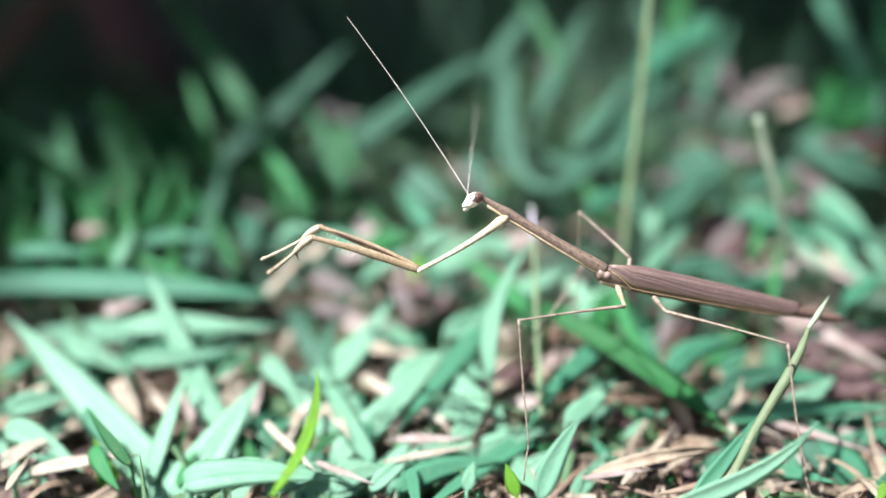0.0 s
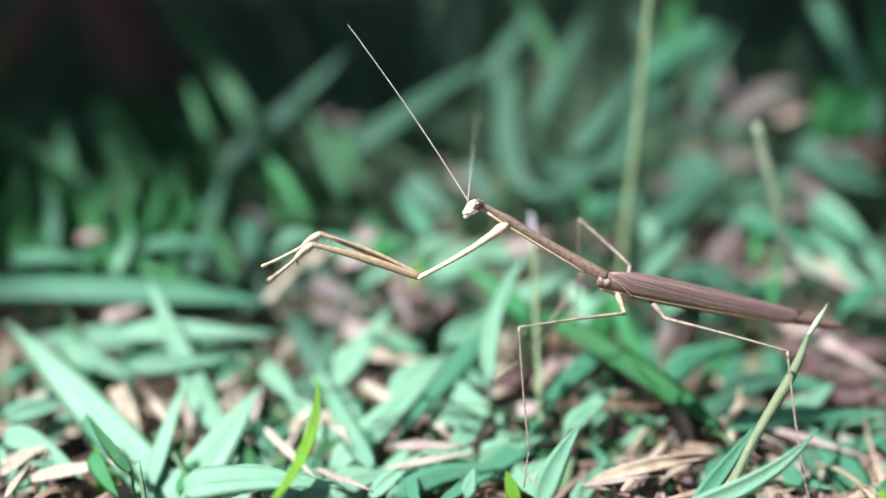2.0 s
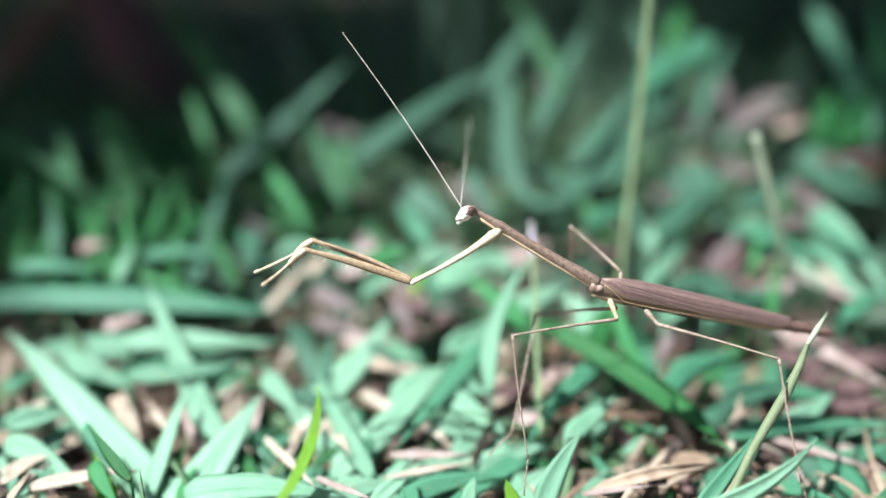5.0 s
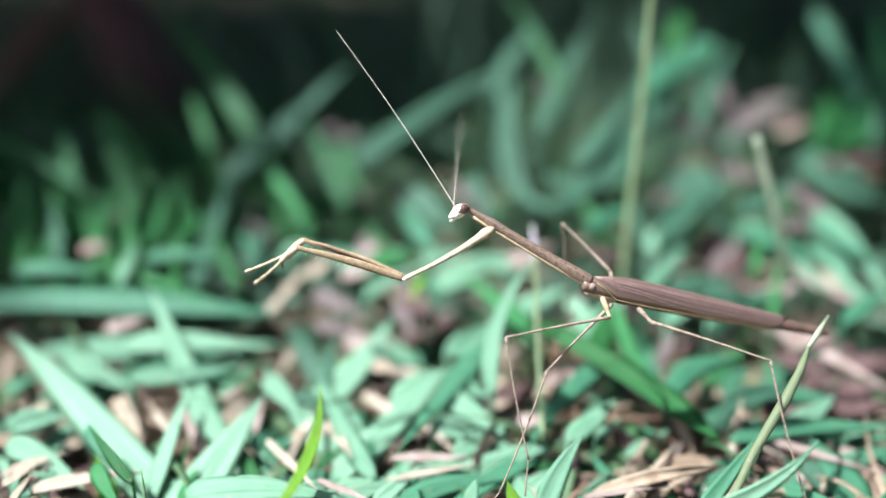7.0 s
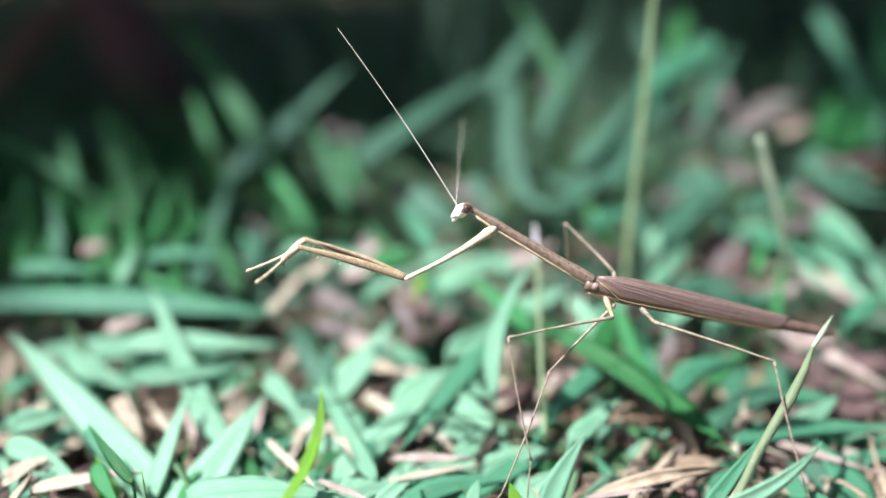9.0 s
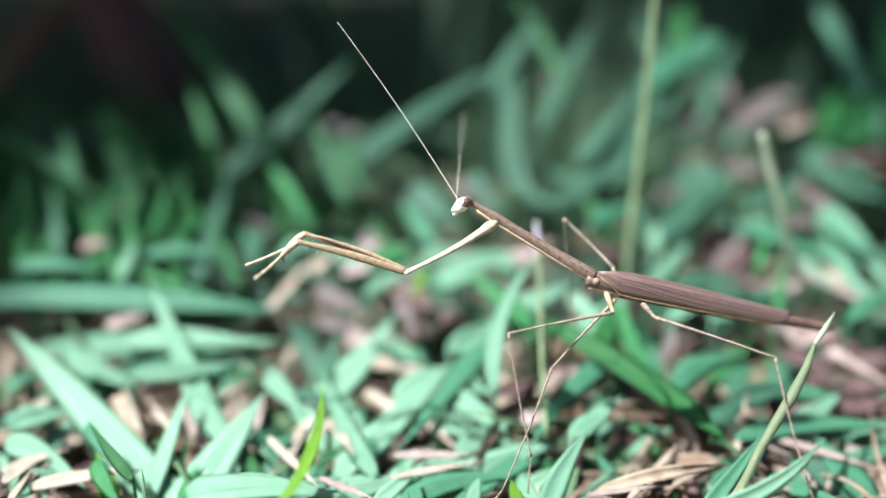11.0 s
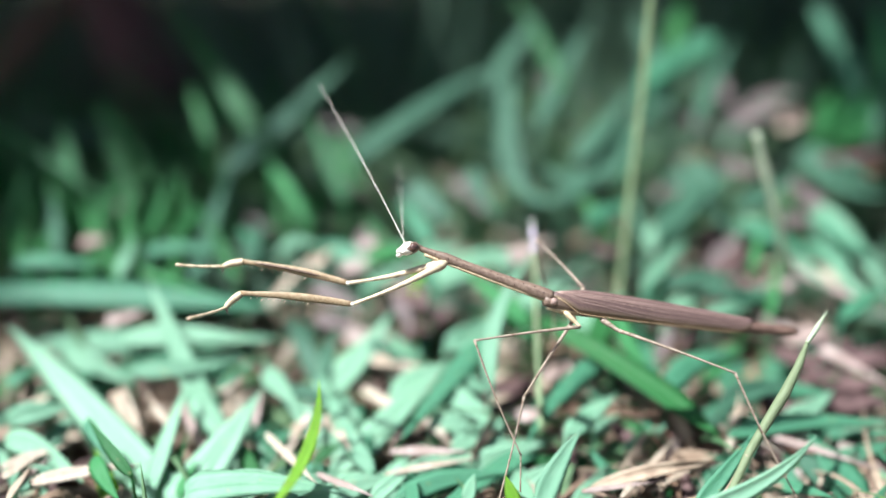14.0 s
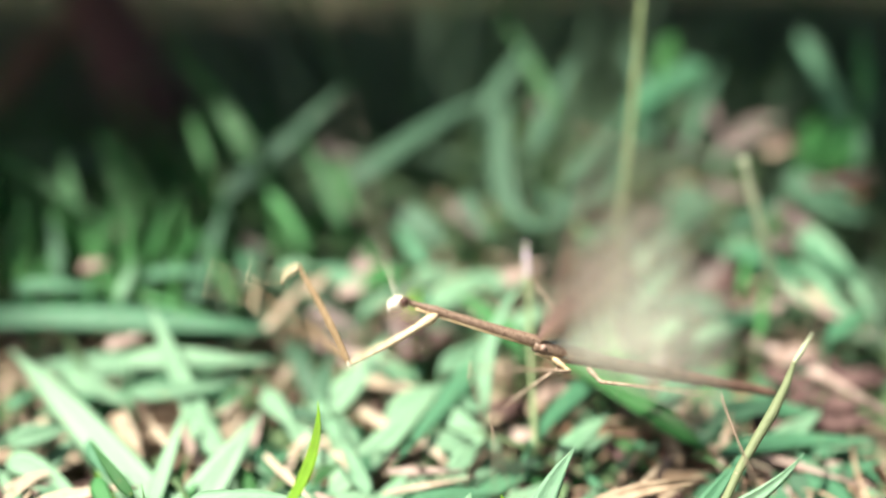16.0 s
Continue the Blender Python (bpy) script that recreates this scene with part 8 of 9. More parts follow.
ankle_c = [(0, 29.4, 12.4, 18.1), (2.1, 29.4, 12.4, 18.1), (2.4, 29.4, 12.4, 18.1), (4.2, 29.4, 12.4, 18.1), (5.2, 28.5, 12.6, 18.7), (6.3, 27.6, 12.9, 19.3), (9.2, 27.6, 12.9, 19.3), (11.4, 27.1, 13.0, 19.4), (12.5, 26.5, 13.1, 19.7), (13.1, 26.5, 13.2, 19.8), (13.7, 26.5, 13.2, 19.9), (13.8, 24.3, 12.8, 19.0), (13.9, 24.5, 11.3, 15.8), (14, 24.8, 11.4, 16.0), (14.3, 25.8, 11.1, 15.4), (14.6, 26.2, 11.6, 16.4), (15, 26.8, 11.2, 15.6), (15.3, 26.8, 11.2, 15.7), (15.5, 26.9, 11.3, 15.7), (15.6, 26.9, 11.3, 15.7), (15.8, 26.9, 11.3, 15.7), (15.9, 26.9, 11.3, 15.7), (15.9667, 26.9, 11.3, 15.7), (16, 26.9, 11.3, 15.7), (16.0333, 26.9, 11.3, 15.7)]
toe_c = [(0, 29.3, 11.1, 13.1), (2.1, 29.3, 11.1, 13.1), (2.4, 29.3, 11.1, 13.1), (4.2, 29.3, 11.1, 13.1), (5.2, 28.5, 11.4, 13.7), (6.3, 27.7, 11.7, 14.3), (9.2, 27.7, 11.7, 14.3), (11.4, 27.2, 11.8, 14.5), (12.5, 26.7, 11.9, 14.8), (13.1, 26.7, 12.0, 14.9), (13.7, 26.7, 12.0, 15.0), (13.8, 24.4, 11.6, 14.0), (13.9, 24.7, 10.1, 10.8), (14, 24.9, 10.1, 10.9), (14.3, 25.9, 10.4, 11.5), (14.6, 26.4, 10.9, 12.5), (15, 27.0, 10.5, 11.7), (15.3, 27.0, 10.5, 11.7), (15.5, 27.0, 10.5, 11.8), (15.6, 27.0, 10.5, 11.8), (15.8, 27.0, 10.5, 11.7), (15.9, 27.0, 10.5, 11.7), (15.9667, 27.0, 10.5, 11.7), (16, 27.0, 10.5, 11.7), (16.0333, 27.0, 10.5, 11.7)]
tro_d = [(0, 45.8, -9.0, 24.2), (2.1, 45.8, -9.0, 24.2), (2.4, 45.4, -9.0, 24.3), (4.2, 45.4, -9.0, 24.3), (5.2, 44.0, -8.5, 25.2), (6.3, 42.7, -8.1, 26.2), (9.2, 42.7, -8.1, 26.2), (11.4, 42.5, -8.0, 26.4), (12.5, 42.3, -7.8, 26.8), (13.1, 42.2, -7.7, 26.9), (13.7, 42.1, -7.7, 27.0), (13.8, 39.5, -8.2, 25.7), (13.9, 37.2, -8.9, 24.2), (14, 38.1, -9.0, 24.0), (14.3, 38.6, -9.7, 22.5), (14.6, 38.4, -9.3, 23.4), (15, 39.7, -10.1, 21.6), (15.3, 40.2, -10.8, 20.1), (15.5, 40.2, -10.8, 20.1), (15.6, 40.8, -11.9, 17.7), (15.8, 40.8, -11.9, 17.7), (15.9, 33.5, -11.5, 19.7), (15.9667, 33.5, -11.5, 19.7), (16, 33.5, -11.5, 19.7), (16.0333, 33.5, -11.5, 19.7)]
knee_d = [(0, 63.6, -13.4, 24.2), (2.1, 63.6, -13.4, 24.2), (2.4, 63.6, -13.4, 24.2), (4.2, 63.6, -13.4, 24.2), (5.2, 62.4, -13.4, 24.3), (6.3, 61.2, -13.3, 24.3), (9.2, 61.2, -13.3, 24.3), (11.4, 61.8, -13.4, 24.1), (12.5, 62.4, -13.5, 23.8), (13.1, 62.1, -13.4, 24.2), (13.7, 61.8, -13.2, 24.6), (13.8, 54.2, -13.8, 23.4), (13.9, 52.2, -14.4, 22.3), (14, 53.3, -14.5, 22.0), (14.3, 53.4, -14.4, 22.1), (14.6, 53.5, -14.2, 22.5), (15, 53.5, -14.8, 21.4), (15.3, 53.2, -14.5, 22.0), (15.5, 53.2, -14.5, 22.0), (15.6, 54.3, -14.6, 21.7), (15.8, 54.3, -14.6, 21.7), (15.9, 51.0, -14.9, 21.1), (15.9667, 49.9, -16.0, 18.8), (16, 51.0, -14.9, 21.1), (16.0333, 52.1, -13.8, 23.5)]
ankle_d = [(0, 66.7, -24.1, 6.2), (2.1, 66.7, -24.1, 6.2), (2.4, 66.7, -24.1, 6.2), (4.2, 66.7, -24.1, 6.2), (5.2, 66.0, -23.6, 7.2), (6.3, 65.3, -23.1, 8.2), (9.2, 65.3, -23.1, 8.2), (11.4, 65.5, -23.3, 7.8), (12.5, 65.8, -23.6, 7.2), (13.1, 65.8, -23.5, 7.4), (13.7, 65.9, -23.4, 7.6), (13.8, 63.0, -23.8, 6.7), (13.9, 62.3, -24.0, 6.3), (14, 63.2, -24.0, 6.4), (14.3, 62.9, -23.9, 6.6), (14.6, 63.0, -23.6, 7.3), (15, 62.6, -24.0, 6.4), (15.3, 62.6, -24.0, 6.4), (15.5, 62.6, -24.0, 6.4), (15.6, 62.6, -24.0, 6.4), (15.8, 62.7, -23.9, 6.5), (15.9, 59.5, -22.6, 9.4), (15.9667, 65.9, -25.8, 2.6), (16, 59.5, -22.6, 9.4), (16.0333, 53.0, -19.4, 16.2)]
toe_d = [(0, 67.8, -27.6, 1.0), (2.1, 67.8, -27.6, 1.0), (2.4, 67.8, -27.6, 1.0), (4.2, 67.8, -27.6, 1.0), (5.2, 67.3, -27.2, 1.8), (6.3, 66.9, -26.9, 2.5), (9.2, 66.9, -26.9, 2.5), (11.4, 67.1, -27.0, 2.4), (12.5, 67.2, -27.0, 2.2), (13.1, 67.3, -27.0, 2.2), (13.7, 67.4, -27.0, 2.2), (13.8, 65.7, -27.0, 2.2), (13.9, 65.1, -27.2, 1.8), (14, 65.7, -27.2, 1.8), (14.3, 65.3, -27.1, 2.0), (14.6, 65.3, -26.8, 2.6), (15, 64.9, -27.3, 1.7), (15.3, 64.9, -27.2, 1.8), (15.5, 64.9, -27.2, 1.8), (15.6, 64.9, -27.2, 1.8), (15.8, 64.9, -27.2, 1.8), (15.9, 63.3, -26.1, 4.2), (15.9667, 70.7, -29.7, -3.5), (16, 63.3, -26.1, 4.2), (16.0333, 55.9, -22.5, 11.9)]

UP = Vector((0, 0.25, 1)).normalized()
HOLDS = {14.9: 14.6, 15.2: 15}
TIMES = sorted([r[0] for r in neck] + list(HOLDS))


def at(rows, t):
    """The joint's place at t; it keeps still to the end of each hold."""
    t = HOLDS.get(t, t)
    return mm(next(r for r in rows if abs(r[0] - t) < 1e-6)[1:])


def aim(a, b, up=UP):
    """A pose at a with x towards b and z as near to up as can be."""
    x = (b - a).normalized()
    y = up.cross(x).normalized()
    z = x.cross(y)
    m = Matrix((x, y, z)).transposed().to_4x4()
    m.translation = a
    return m


mantis = tagged(new("praying_mantis"), "slender brown stick-like praying mantis standing on grass", "mantis")


SHIELD = [(0, 1.2), (0.04, 1.32), (0.12, 1.32), (0.28, 1.15), (0.45, 1.05), (0.68, 0.96), (0.78, 1.08), (0.86, 0.80), (0.94, 0.58), (1, 0.6)]


def build_mantis():
    P = {}
    # hind body
    P["thorax"] = limb("thorax", 15, [(0, 1.1), (0.15, 1.5), (0.4, 1.75), (0.6, 1.75), (1, 1.3)], pronotum_brown, mantis, "brown thorax with a pale lower edge", 0, 14, 20, 0.85)
    P["thorax"].location = mm((-1.4, 0, -0.75))
    lower = limb("underside", 13, [(0, 0.5), (0.3, 1.0), (0.7, 0.9), (1, 0.5)], pale_edge, P["thorax"], "pale yellowish underside", 0, 10, 14, 1.1)
    lower.location = mm((0.8, 0, -1.25))
    collar = ball("collar", (0.7, 0.6, 0.75), vein_pale, P["thorax"], "pale shiny wing joint")
    collar.location = mm((1.7, -1.05, 0.2))
    segs = 9
    pts, rr = [], []
    for i in range(55):
        s = i / 54
        pts.append(mm((6 + 50 * s, 0, -1.35 + 0.95 * s)))
        rr.append(0.001 * (1.55 - 0.55 * s ** 1.5) * (1 + 0.035 * math.sin(s * segs * 2 * math.pi)) * (1 if s < 0.965 else 1 - (s - 0.965) * 17))
    v, f, u = tube_geometry(pts, rr, 14, 0.9)
    P["abdomen"] = mesh_object("abdomen", v, f, belly_ochre, u, mantis, "slim segmented ochre-brown abdomen")
    # leathery forewings, folded like a roof over the back
    for sgn in (-1, 1):
        verts, uvs, faces = [], [], []
        n, m = 30, 8
        for layer in (0, 1):
            for i in range(n + 1):
                s = i / n
                r = 3.1 * (0.55 + 0.45 * math.sin(min(s / 0.22, 1) * math.pi / 2)) * (1 - 0.36 * max(0, (s - 0.25) / 0.75) ** 1.5)
                reach = min(1.0, 0.5 + 0.5 * s / 0.13) if s < 0.9 else max(0.3, 1 - 0.7 * ((s - 0.9) / 0.1) ** 3)
                for j in range(m + 1):
                    k = j / m
                    a = radians((124 if sgn < 0 else 104) - (150 * k) * reach)
                    rad = r + layer * 0.12 + 0.035 * math.sin(k * 26)
                    verts.append(mm((45.5 * s - 0.5, sgn * 0.58 * rad * math.cos(a) * (1 + 0.02 * sgn), rad * math.sin(a) - 0.75 - 0.1 * s)))
                    uvs.append((k, s))
        w = m + 1
        off = (n + 1) * w
        for i in range(n):
            for j in range(m):
                a = i * w + j
                faces.append((a, a + 1, a + 1 + w, a + w))
                faces.append((off + a, off + a + w, off + a + 1 + w, off + a + 1))
        rim = [i * w for i in range(n + 1)] + [n * w + j for j in range(1, m + 1)] + [i * w + m for i in range(n - 1, -1, -1)] + [j for j in range(m - 1, 0, -1)]
        for a, b in zip(rim, rim[1:] + rim[:1]):
            faces.append((a, b, b + off, a + off))
        P["forewing" + ("_near" if sgn < 0 else "_far")] = mesh_object("forewing", verts, faces, wing_brown, uvs, mantis, "brown leathery forewing with pale veins")
        # raised veins that fan out from the wing's root
        for i, (k0, k1, end) in enumerate(((0.42, 0.50, 0.97), (0.50, 0.66, 0.93), (0.56, 0.80, 0.86), (0.36, 0.34, 0.94), (0.60, 0.90, 0.7), (0.45, 0.58, 0.6))):
            line = []
            for q in range(25):
                s = 0.03 + (end - 0.03) * q / 24
                j = (k0 + (k1 - k0) * min(1.0, s / 0.5)) * m
                i0, j0 = min(int(s * n), n - 1), min(int(j), m - 1)
                fa, fb = s * n - i0, j - j0
                c = [verts[(n + 1) * (m + 1) + (i0 + a) * (m + 1) + j0 + b] for a in (0, 1) for b in (0, 1)]
                line.append((c[0] * (1 - fb) + c[1] * fb) * (1 - fa) + (c[2] * (1 - fb) + c[3] * fb) * fa)
            v, f, u = tube_geometry(line, [mm((0.075 - 0.045 * q / 24, 0, 0)).x for q in range(25)], 5)
            mesh_object("vein", v, f, vein_pale, u, P["forewing" + ("_near" if sgn < 0 else "_far")])
        edge = [verts[(n + 1) * (m + 1) + i * (m + 1) + m] for i in range(1, n - 1)]
        v, f, u = tube_geometry(edge, [0.00013 - 0.00007 * i / n for i in range(len(edge))], 6)
        mesh_object("wing_border", v, f, limb_ochre, u, P["forewing" + ("_near" if sgn < 0 else "_far")], "pale yellowish wing border")
        # thin flying wing in pleats that slide over one another
        for q in range(7):
            verts, uvs, faces = [], [], []
            for layer in (0, 1):
                for i in range(15):
                    s = i / 14
                    half = (0.25 + 1.55 * min(1.0, s / 0.3) ** 0.7) * (1 if s < 0.5 else math.sqrt(max(0, 1 - ((s - 0.5) / 0.5) ** 2.4)))
                    for j in range(5):
                        k = j / 2 - 1
                        verts.append(mm(((40 - 0.9 * q) * s, k * half, 0.12 * math.sin(k * 9) * s + layer * 0.03)))
                        uvs.append((k * 0.5 + 0.5, s))
            for i in range(14):
                for j in range(4):
                    a = i * 5 + j
                    faces.append((a, a + 1, a + 6, a + 5))
                    faces.append((75 + a, 75 + a + 5, 75 + a + 6, 75 + a + 1))
            P["hindwing%s%d" % ("_near" if sgn < 0 else "_far", q)] = mesh_object("hindwing_pleat", verts, faces, film, uvs, mantis, "smoky see-through flying wing pleat")
    # long neck shield
    P["pronotum"] = limb("pronotum", 28.2, SHIELD, pronotum_brown, mantis, "long thin brown neck shield with dark specks", -0.15, 14, 36, 0.8)
    keel = limb("keel", 26, [(0, 0.5), (0.5, 0.4), (1, 0.3)], pale_edge, P["pronotum"], "pale yellowish underside", -0.15, 8, 20)
    keel.location = mm((0.2, 0.28, -0.82))
    rng = random.Random(8)
    for i in range(22):
        if i in (0, 3, 6, 7, 11, 14, 17, 20):
            continue
        x = 2.5 + 22 * (i // 2) / 10 + rng.uniform(-0.9, 0.9)
        k = radians((8 if i % 2 else 46) + rng.uniform(-14, 14))
        r = profile(SHIELD, x / 27.4)
        speck = ball("speck", (0.115, 0.115, 0.115), eye_dark, P["pronotum"])
        speck.location = mm((x, 0.81 * r * math.cos(k), 1.01 * r * math.sin(k) - 0.15 * math.sin(math.pi * x / 27.4)))
    # head
    P["head"] = head_mesh()
    for sgn in (-1, 1):
        e = ball("eye", (0.95, 0.62, 0.98), eye_dark, P["head"], "glossy dark brown eye")
        e.location = mm((0.95, 1.3 * sgn, 0.35))
        e = ball("ocellus", (0.2, 0.2, 0.2), face_ivory, P["head"])
        e.location = mm((2.0, 0.4 * sgn, 1.18))
        e = ball("antenna_socket", (0.24, 0.24, 0.24), eye_dark, P["head"], "dark antenna socket")
        e.location = mm((2.35, 0.62 * sgn, 0.92))
        e = ball("cheek", (0.55, 0.3, 0.42), face_ivory, P["head"], "ivory cheek")
        e.location = mm((2.9, 0.72 * sgn, -0.15))
    j = limb("mandible", 1.3, [(0, 0.6), (0.6, 0.55), (1, 0.25)], face_ivory, P["head"], "ivory mouthparts", 0, 8, 8)
    j.matrix_basis = pose(0.0030, 0, -0.0004, 0, 22, 0)
    for key, bow, thin in (("antenna_near", 0.5, 1.0), ("antenna_far", 0.8, 0.6)):
        n = 256
        pts = [mm((41.8 * i / n, 0, bow * math.sin(math.pi * i / n))) for i in range(n + 1)]
        rr = [0.001 * thin * (0.085 - 0.04 * i / n) * (1.35, 1.35, 0.9, 0.3)[i % 4] for i in range(n + 1)]
        v, f, u = tube_geometry(pts, rr, 6)
        P[key] = mesh_object("antenna", v, f, face_ivory, u, mantis, "long thread-like beaded pale antenna")
    # grasping legs
    for key in ("near", "far"):
        P["coxa_" + key] = limb("foreleg_coxa", 20, [(0, 0.5), (0.035, 0.95), (0.08, 1.1), (0.2, 0.74), (0.45, 0.52), (0.8, 0.36), (0.93, 0.37), (0.975, 0.46), (1, 0.38)], limb_cream, mantis, "cream foreleg coxa", -0.5, 12)
        joint = ball("elbow", (0.5, 0.46, 0.5), face_ivory, P["coxa_" + key], "shiny pale elbow joint")
        joint.location = mm((20.0, 0, 0))
        fem = P["femur_" + key] = limb("foreleg_femur", 21.6, [(0, 0.5), (0.08, 0.68), (0.42, 0.82), (0.75, 0.62), (0.93, 0.46), (1, 0.58)], limb_ochre, mantis, "ochre foreleg femur with a dark streak", 0.4, 12, 22, 0.55)
        dark = limb("streak", 15, [(0, 0.06), (0.3, 0.3), (0.8, 0.28), (1, 0.06)], streak_dark, fem, "dark brown streak", 0.2, 6, 12)
        dark.location = mm((4, -0.34 if key == "near" else 0.36, 0.36))
        for i in range(11):
            sp = limb("spine", 0.28 if i % 4 else 0.7, [(0, 0.13), (1, 0.03)], limb_cream, fem, "", 0, 5, 3)
            sp.matrix_basis = pose(0.0085 + 0.0011 * i, 0.0003 * (-1) ** i, -0.0006, 0, 62, 0)
        tib = P["tibia_" + key] = limb("foreleg_tibia", 4.3, [(0, 0.65), (0.3, 0.75), (0.75, 0.6), (1, 0.42)], limb_cream, mantis, "pale spiny foreleg tibia", 0.2, 10, 10)
        for i in range(5):
            sp = limb("spine", 0.6, [(0, 0.11), (1, 0.03)], limb_cream, tib, "", 0, 5, 3)
            sp.matrix_basis = pose(0.0012 + 0.0007 * i, 0, -0.0005, 0, 55, 0)
        claw = limb("claw", 1.6, [(0, 0.25), (1, 0.04)], limb_tan, tib, "curved claw", 0.2, 6, 6)
        claw.matrix_basis = pose(0.0041, 0, -0.0002, 0, 70, 0)
        P["tarsus_" + key] = limb("foreleg_tarsus", 9, [(0, 0.32), (0.3, 0.27), (0.32, 0.34), (0.6, 0.27), (0.62, 0.36), (0.85, 0.28), (0.92, 0.42), (1, 0.3)], limb_cream, mantis, "jointed pale foot", -0.15, 8, 26)
    # walking legs
    for key, thick, fl, tl in (("a", 1.0, 21.3, 23.6), ("b", 1.0, 18.2, 25.1), ("c", 1.0, 14.5, 18.0), ("d", 1.0, 23.0, 24.5)):
        P["coxa_" + key] = limb("leg_coxa", 4.4, [(0, 0.25), (0.15, 0.6), (0.35, 0.55), (0.8, 0.36), (0.95, 0.44), (1, 0.28)], limb_honey if key in "ab" else limb_tan, mantis, "short leg base", 0, 10, 10)
        P["femur_" + key] = limb("leg_femur", fl, [(0, 0.42), (0.1, 0.36), (0.6, 0.24), (0.92, 0.2), (1, 0.29)], limb_tan, mantis, "thin straw-coloured leg femur", 0.15, 8, 16)
        P["tibia_" + key] = limb("leg_tibia", tl, [(0, 0.32), (0.05, 0.21), (0.5, 0.19), (0.95, 0.17), (1, 0.24)], limb_tan, mantis, "thread-thin straw-coloured shin", -0.35, 8, 20)
        P["foot_" + key] = limb("leg_foot", 7.0, [(0, 0.17), (0.4, 0.14), (0.43, 0.2), (0.7, 0.14), (0.74, 0.2), (0.94, 0.16), (1, 0.3)], limb_tan, mantis, "jointed thin foot with claws", 0.2, 7, 20)
    return P


def ball(name, radii, mat, parent, label=""):
    bm = bmesh.new()
    bmesh.ops.create_icosphere(bm, subdivisions=2, radius=0.001)
    bmesh.ops.scale(bm, vec=radii, verts=bm.verts)
    me = bpy.data.meshes.new(name)
    bm.to_mesh(me)
    bm.free()
    me.materials.append(mat)
    me.polygons.foreach_set("use_smooth", [True] * len(me.polygons))
    ob = new(name, me)
    ob.parent = parent
    return tagged(ob, label)


def head_mesh():
    """A small wedge: wide between the eyes, tapering to the mouth along +x."""
    bm = bmesh.new()
    bmesh.ops.create_icosphere(bm, subdivisions=4, radius=1.0)
    for v in bm.verts:
        x, y, z = v.co
        k = 0.5 + 0.5 * x
        wide = 1.4 * (1 - 0.5 * k ** 1.3)
        high = 1.12 * (1 - 0.46 * k ** 1.4) * (1 + 0.16 * math.exp(-((x - 0.2) / 0.2) ** 2) - 0.12 * math.exp(-((x - 0.55) / 0.14) ** 2))
        crest = 0.14 * math.exp(-((x + 0.1) / 0.25) ** 2) * max(z, 0)
        v.co = (1.7 + 2.6 * x, 1.35 * y * wide, 1.45 * (z * high + crest + 0.15 * (1 - k)))
    bmesh.ops.scale(bm, vec=(0.00098, 0.00092, 0.00086), verts=bm.verts)
    me = bpy.data.meshes.new("head")
    bm.to_mesh(me)
    bm.free()
    me.materials.append(face_ivory)
    me.materials.append(pronotum_brown)
    for p in me.polygons:
        p.use_smooth = True
        p.material_index = 1 if p.center.x < 0.0019 + 0.0006 * math.sin(p.center.z * 3600) - 0.0006 * (abs(p.center.y) < 0.0005) else 0
    ob = new("head", me)
    ob.parent = mantis
    return tagged(ob, "small triangular head, ivory face and brown back")


M = build_mantis()


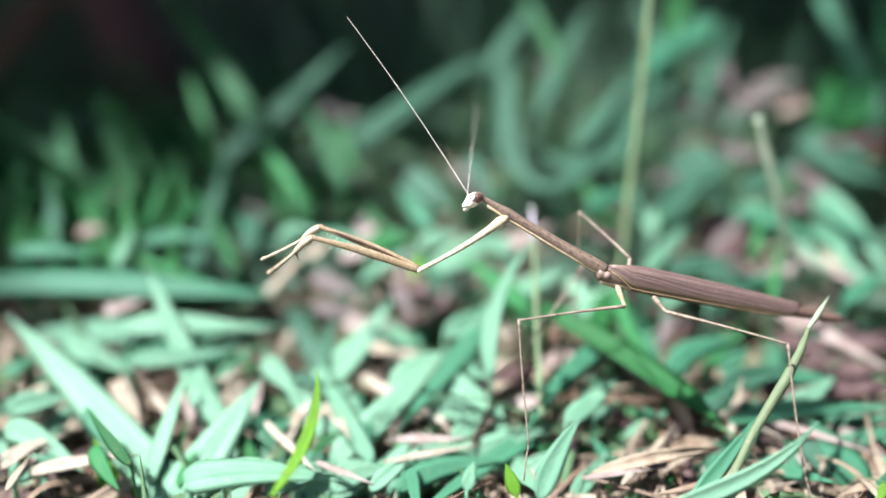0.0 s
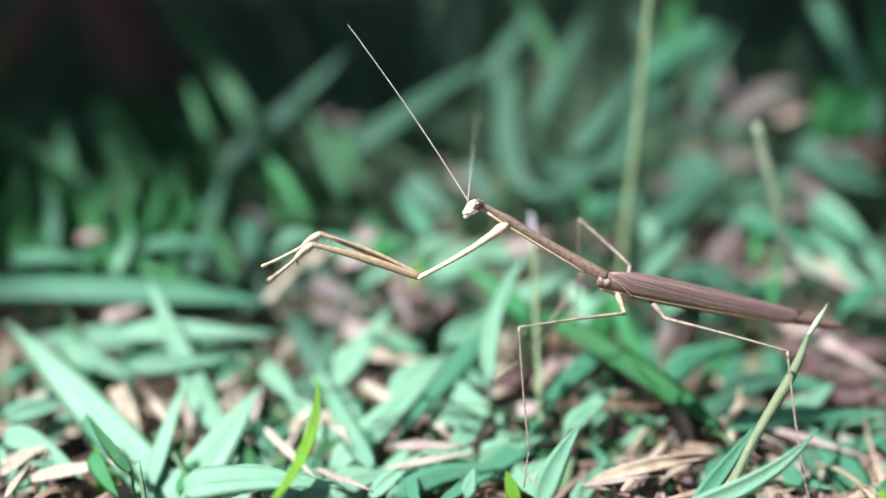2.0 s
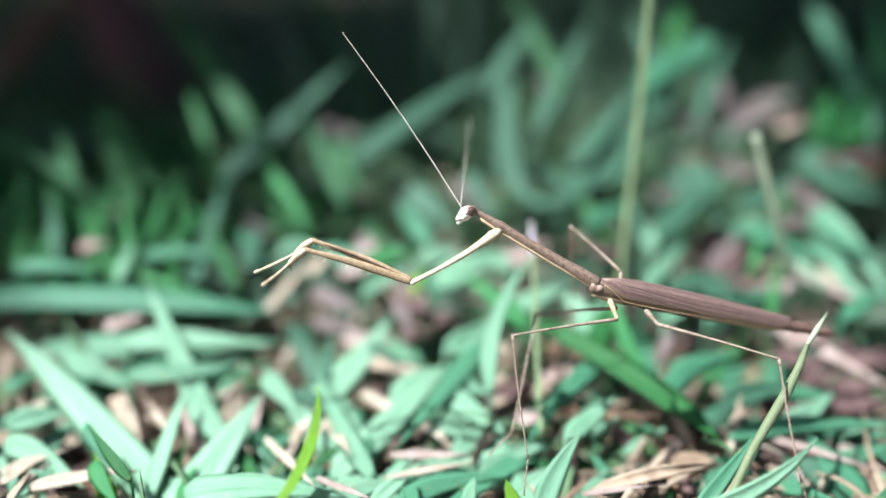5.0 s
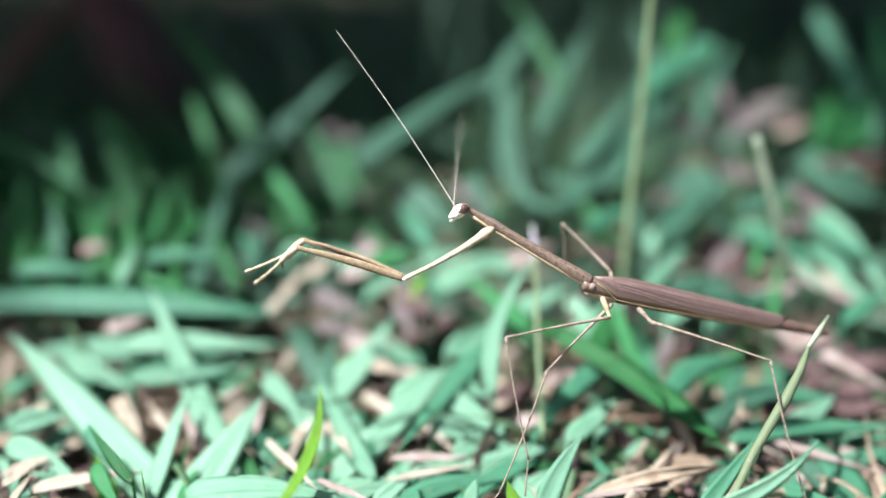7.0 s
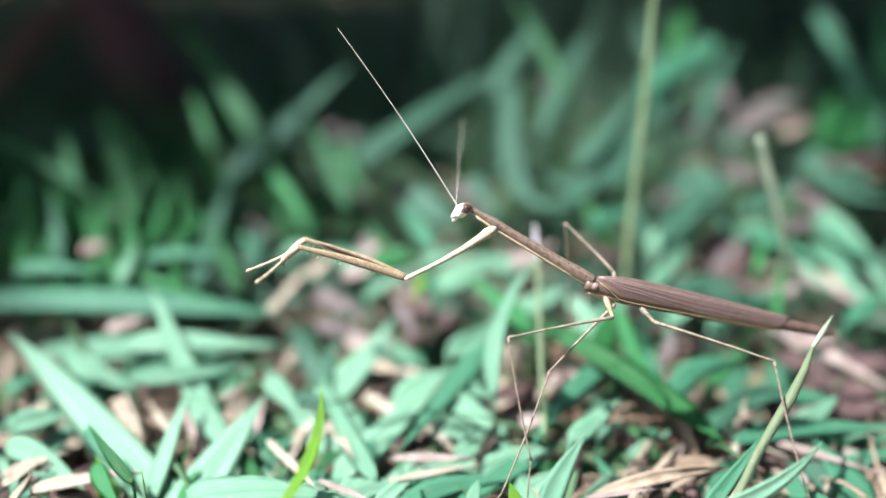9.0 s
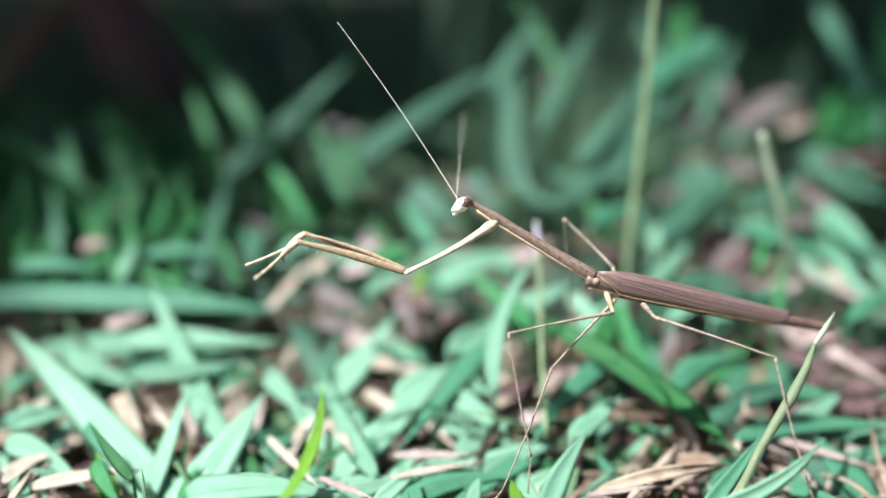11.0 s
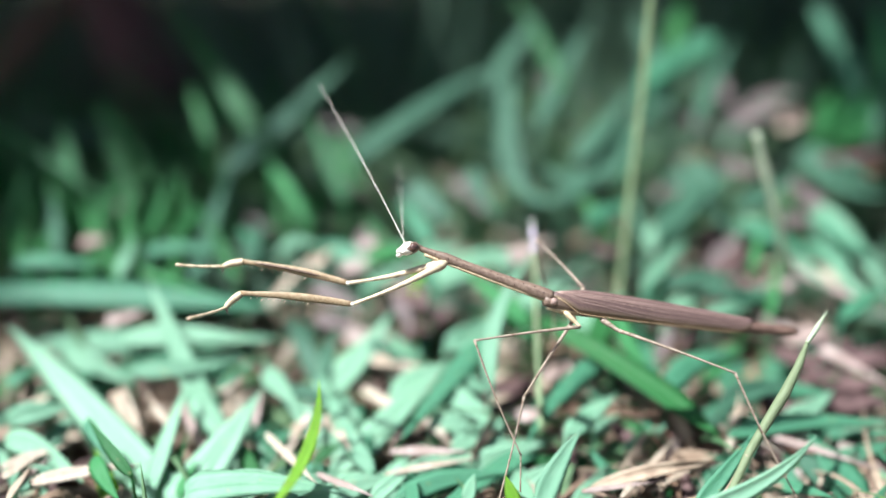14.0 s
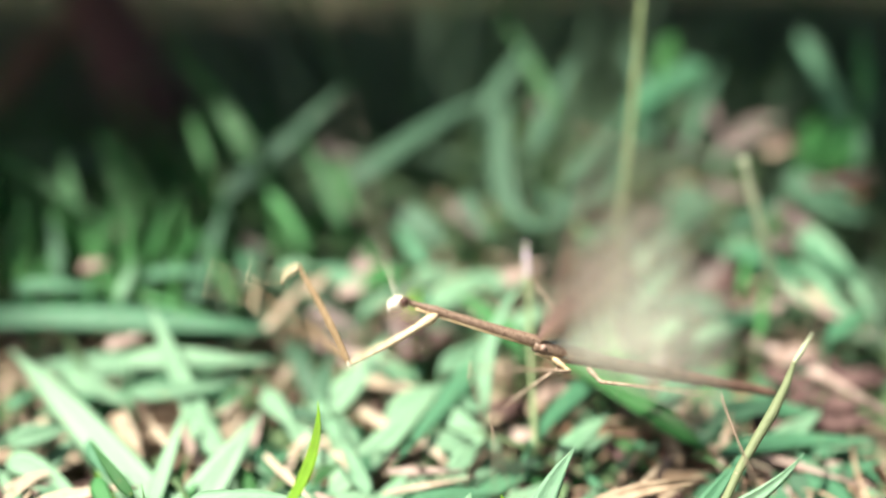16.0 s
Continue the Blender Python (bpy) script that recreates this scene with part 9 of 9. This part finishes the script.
def motions():
    """The mantis stands, shifts a leg, lunges low, then lifts its wings and takes off."""
    root = {t: aim(at(rear, t), at(tail, t)) for t in TIMES}
    walk(mantis, [(t, root[t]) for t in TIMES])

    def part_rows(key, pose_at):
        walk(M[key], [(t, root[t].inverted() @ pose_at(t)) for t in TIMES])

    neck_pose = {t: aim(at(rear, t) + root[t].to_3x3() @ mm((0.2, 0, 0.1)), at(neck, t)) for t in TIMES}
    part_rows("pronotum", lambda t: neck_pose[t])
    front = {t: neck_pose[t] @ mm((28.3, 0, -0.2)) for t in TIMES}
    part_rows("head", lambda t: aim(front[t], front[t] + at(face, t) - at(neck, t)))
    for key, tip, side in (("near", antenna_one, 0.35), ("far", antenna_two, -0.45)):
        part_rows("antenna_" + key, lambda t: aim(head_top(front[t], t, side), at(tip, t)))
    for key, e, k, b, s, side in (("near", elbow_near, knee_near, wrist_near, claw_near, 0.45), ("far", elbow_far, knee_far, wrist_far, claw_far, -0.45)):
        hip = {t: neck_pose[t] @ mm((21.6, side, -0.55)) for t in TIMES}
        part_rows("coxa_" + key, lambda t: aim(hip[t], at(e, t)))
        p1 = {t: hip[t] + (at(e, t) - hip[t]).normalized() * 0.020 for t in TIMES}
        part_rows("femur_" + key, lambda t: aim(p1[t], at(k, t)))
        p2 = {t: p1[t] + (at(k, t) - p1[t]).normalized() * 0.0214 for t in TIMES}
        part_rows("tibia_" + key, lambda t: aim(p2[t], p2[t] + at(b, t) - at(k, t)))
        p3 = {t: p2[t] + (at(b, t) - at(k, t)).normalized() * 0.0042 for t in TIMES}
        part_rows("tarsus_" + key, lambda t: aim(p3[t], p3[t] + at(s, t) - at(b, t)))
    for key, hip, tro, k, a, toe, fl, tl in (("a", (2.9, -0.9, -2.2), tro_a, knee_a, ankle_a, toe_a, 21.2, 23.5), ("b", (2.4, 0.9, -1.0), tro_b, knee_b, ankle_b, toe_b, 18.1, 25.0),
                                             ("c", (6.0, 1.6, -0.6), tro_c, knee_c, ankle_c, toe_c, 14.4, 17.9), ("d", (10.6, -0.9, -2.7), tro_d, knee_d, ankle_d, toe_d, 22.9, 24.4)):
        h = {t: root[t] @ mm(hip) for t in TIMES}
        part_rows("coxa_" + key, lambda t: aim(h[t], at(tro, t)))
        q = {t: h[t] + (at(tro, t) - h[t]).normalized() * 0.0042 for t in TIMES}
        part_rows("femur_" + key, lambda t: aim(q[t], at(k, t)))
        p1 = {t: q[t] + (at(k, t) - q[t]).normalized() * fl * 0.001 for t in TIMES}
        part_rows("tibia_" + key, lambda t: aim(p1[t], at(a, t)))
        p2 = {t: p1[t] + (at(a, t) - p1[t]).normalized() * tl * 0.001 for t in TIMES}
        part_rows("foot_" + key, lambda t: aim(p2[t], p2[t] + at(toe, t) - at(a, t)))
    # wings: degrees of lift and outward swing of the forewings, of lift and spread of the pleats, and how far they turn on edge
    for key, sgn, rows in (("near", -1, WING_NEAR), ("far", 1, WING_FAR)):
        base = mm((0.4, 0.15 * sgn, 0.25))
        walk(M["forewing_" + key], [(t, pose(0, 0, 0, -sgn * swing * 0.4, -lift, sgn * swing)) for t, lift, swing, l2, spread, edge in rows])
        for i in range(7):
            out = []
            for t, lift, swing, l2, spread, edge in rows:
                rise = l2 + spread * (i / 6 - 0.5)
                out.append((t, Matrix.Translation(base) @ pose(0, 0, 0, 0, -rise, sgn * swing * 0.6) @ pose(0, 0, 0, edge, 0, 0)))
            walk(M["hindwing_%s%d" % (key, i)], out)


def head_top(p, t, side):
    d = (at(face, t) - at(neck, t)).normalized()
    m = aim(p, p + d)
    return m @ mm((2.2, side, 1.3))


def beats(rows, holds):
    """Wing rows, and for each hold (from, to, pose, beat) a flutter about that pose at every tenth of a second."""
    made = list(rows)
    for start, end, base, beat in holds:
        for k in range(round(start * 10), round(end * 10) + 1):
            for step in (-1, 0, 1):
                sway = step if k % 2 else -step
                made.append((k / 10 + step / 30, *[b + sway * d for b, d in zip(base, beat)]))
    return made


# seconds, then degrees: lift and outward swing of the forewing, lift and spread of the pleats, turn on edge
WING_NEAR = beats([(0, 0, 0, -1, 1, 90), (14.9, 0, 0, -1, 1, 90), (15.0, 1, 1, 1, 2, 90), (15.2, 1, 1, 1, 2, 90)],
                  [(15.3, 15.5, (7.5, 3, 8, 6, 90), (6, 0, 10, 0, 0)), (15.6, 15.8, (10, 8, 14, 16, 90), (4, 0, 12, 0, 0)), (15.9, 16.0, (70, 24, 30, 60, 90), (84, 0, 60, 0, 0))])
WING_FAR = beats([(0, 0, 0, -1, 1, 90), (14.9, 0, 0, -1, 1, 90), (15.0, 2.2, 1, 2, 3, 90), (15.2, 2.2, 1, 2, 3, 90)],
                 [(15.3, 15.5, (12, 4, 10, 6, 90), (12, 0, 16, 0, 0)), (15.6, 15.8, (66, 10, 60, 20, 90), (10, 0, 14, 0, 0)), (15.9, 16.0, (74, 16, 44, 76, 90), (84, 0, 64, 0, 0))])
motions()
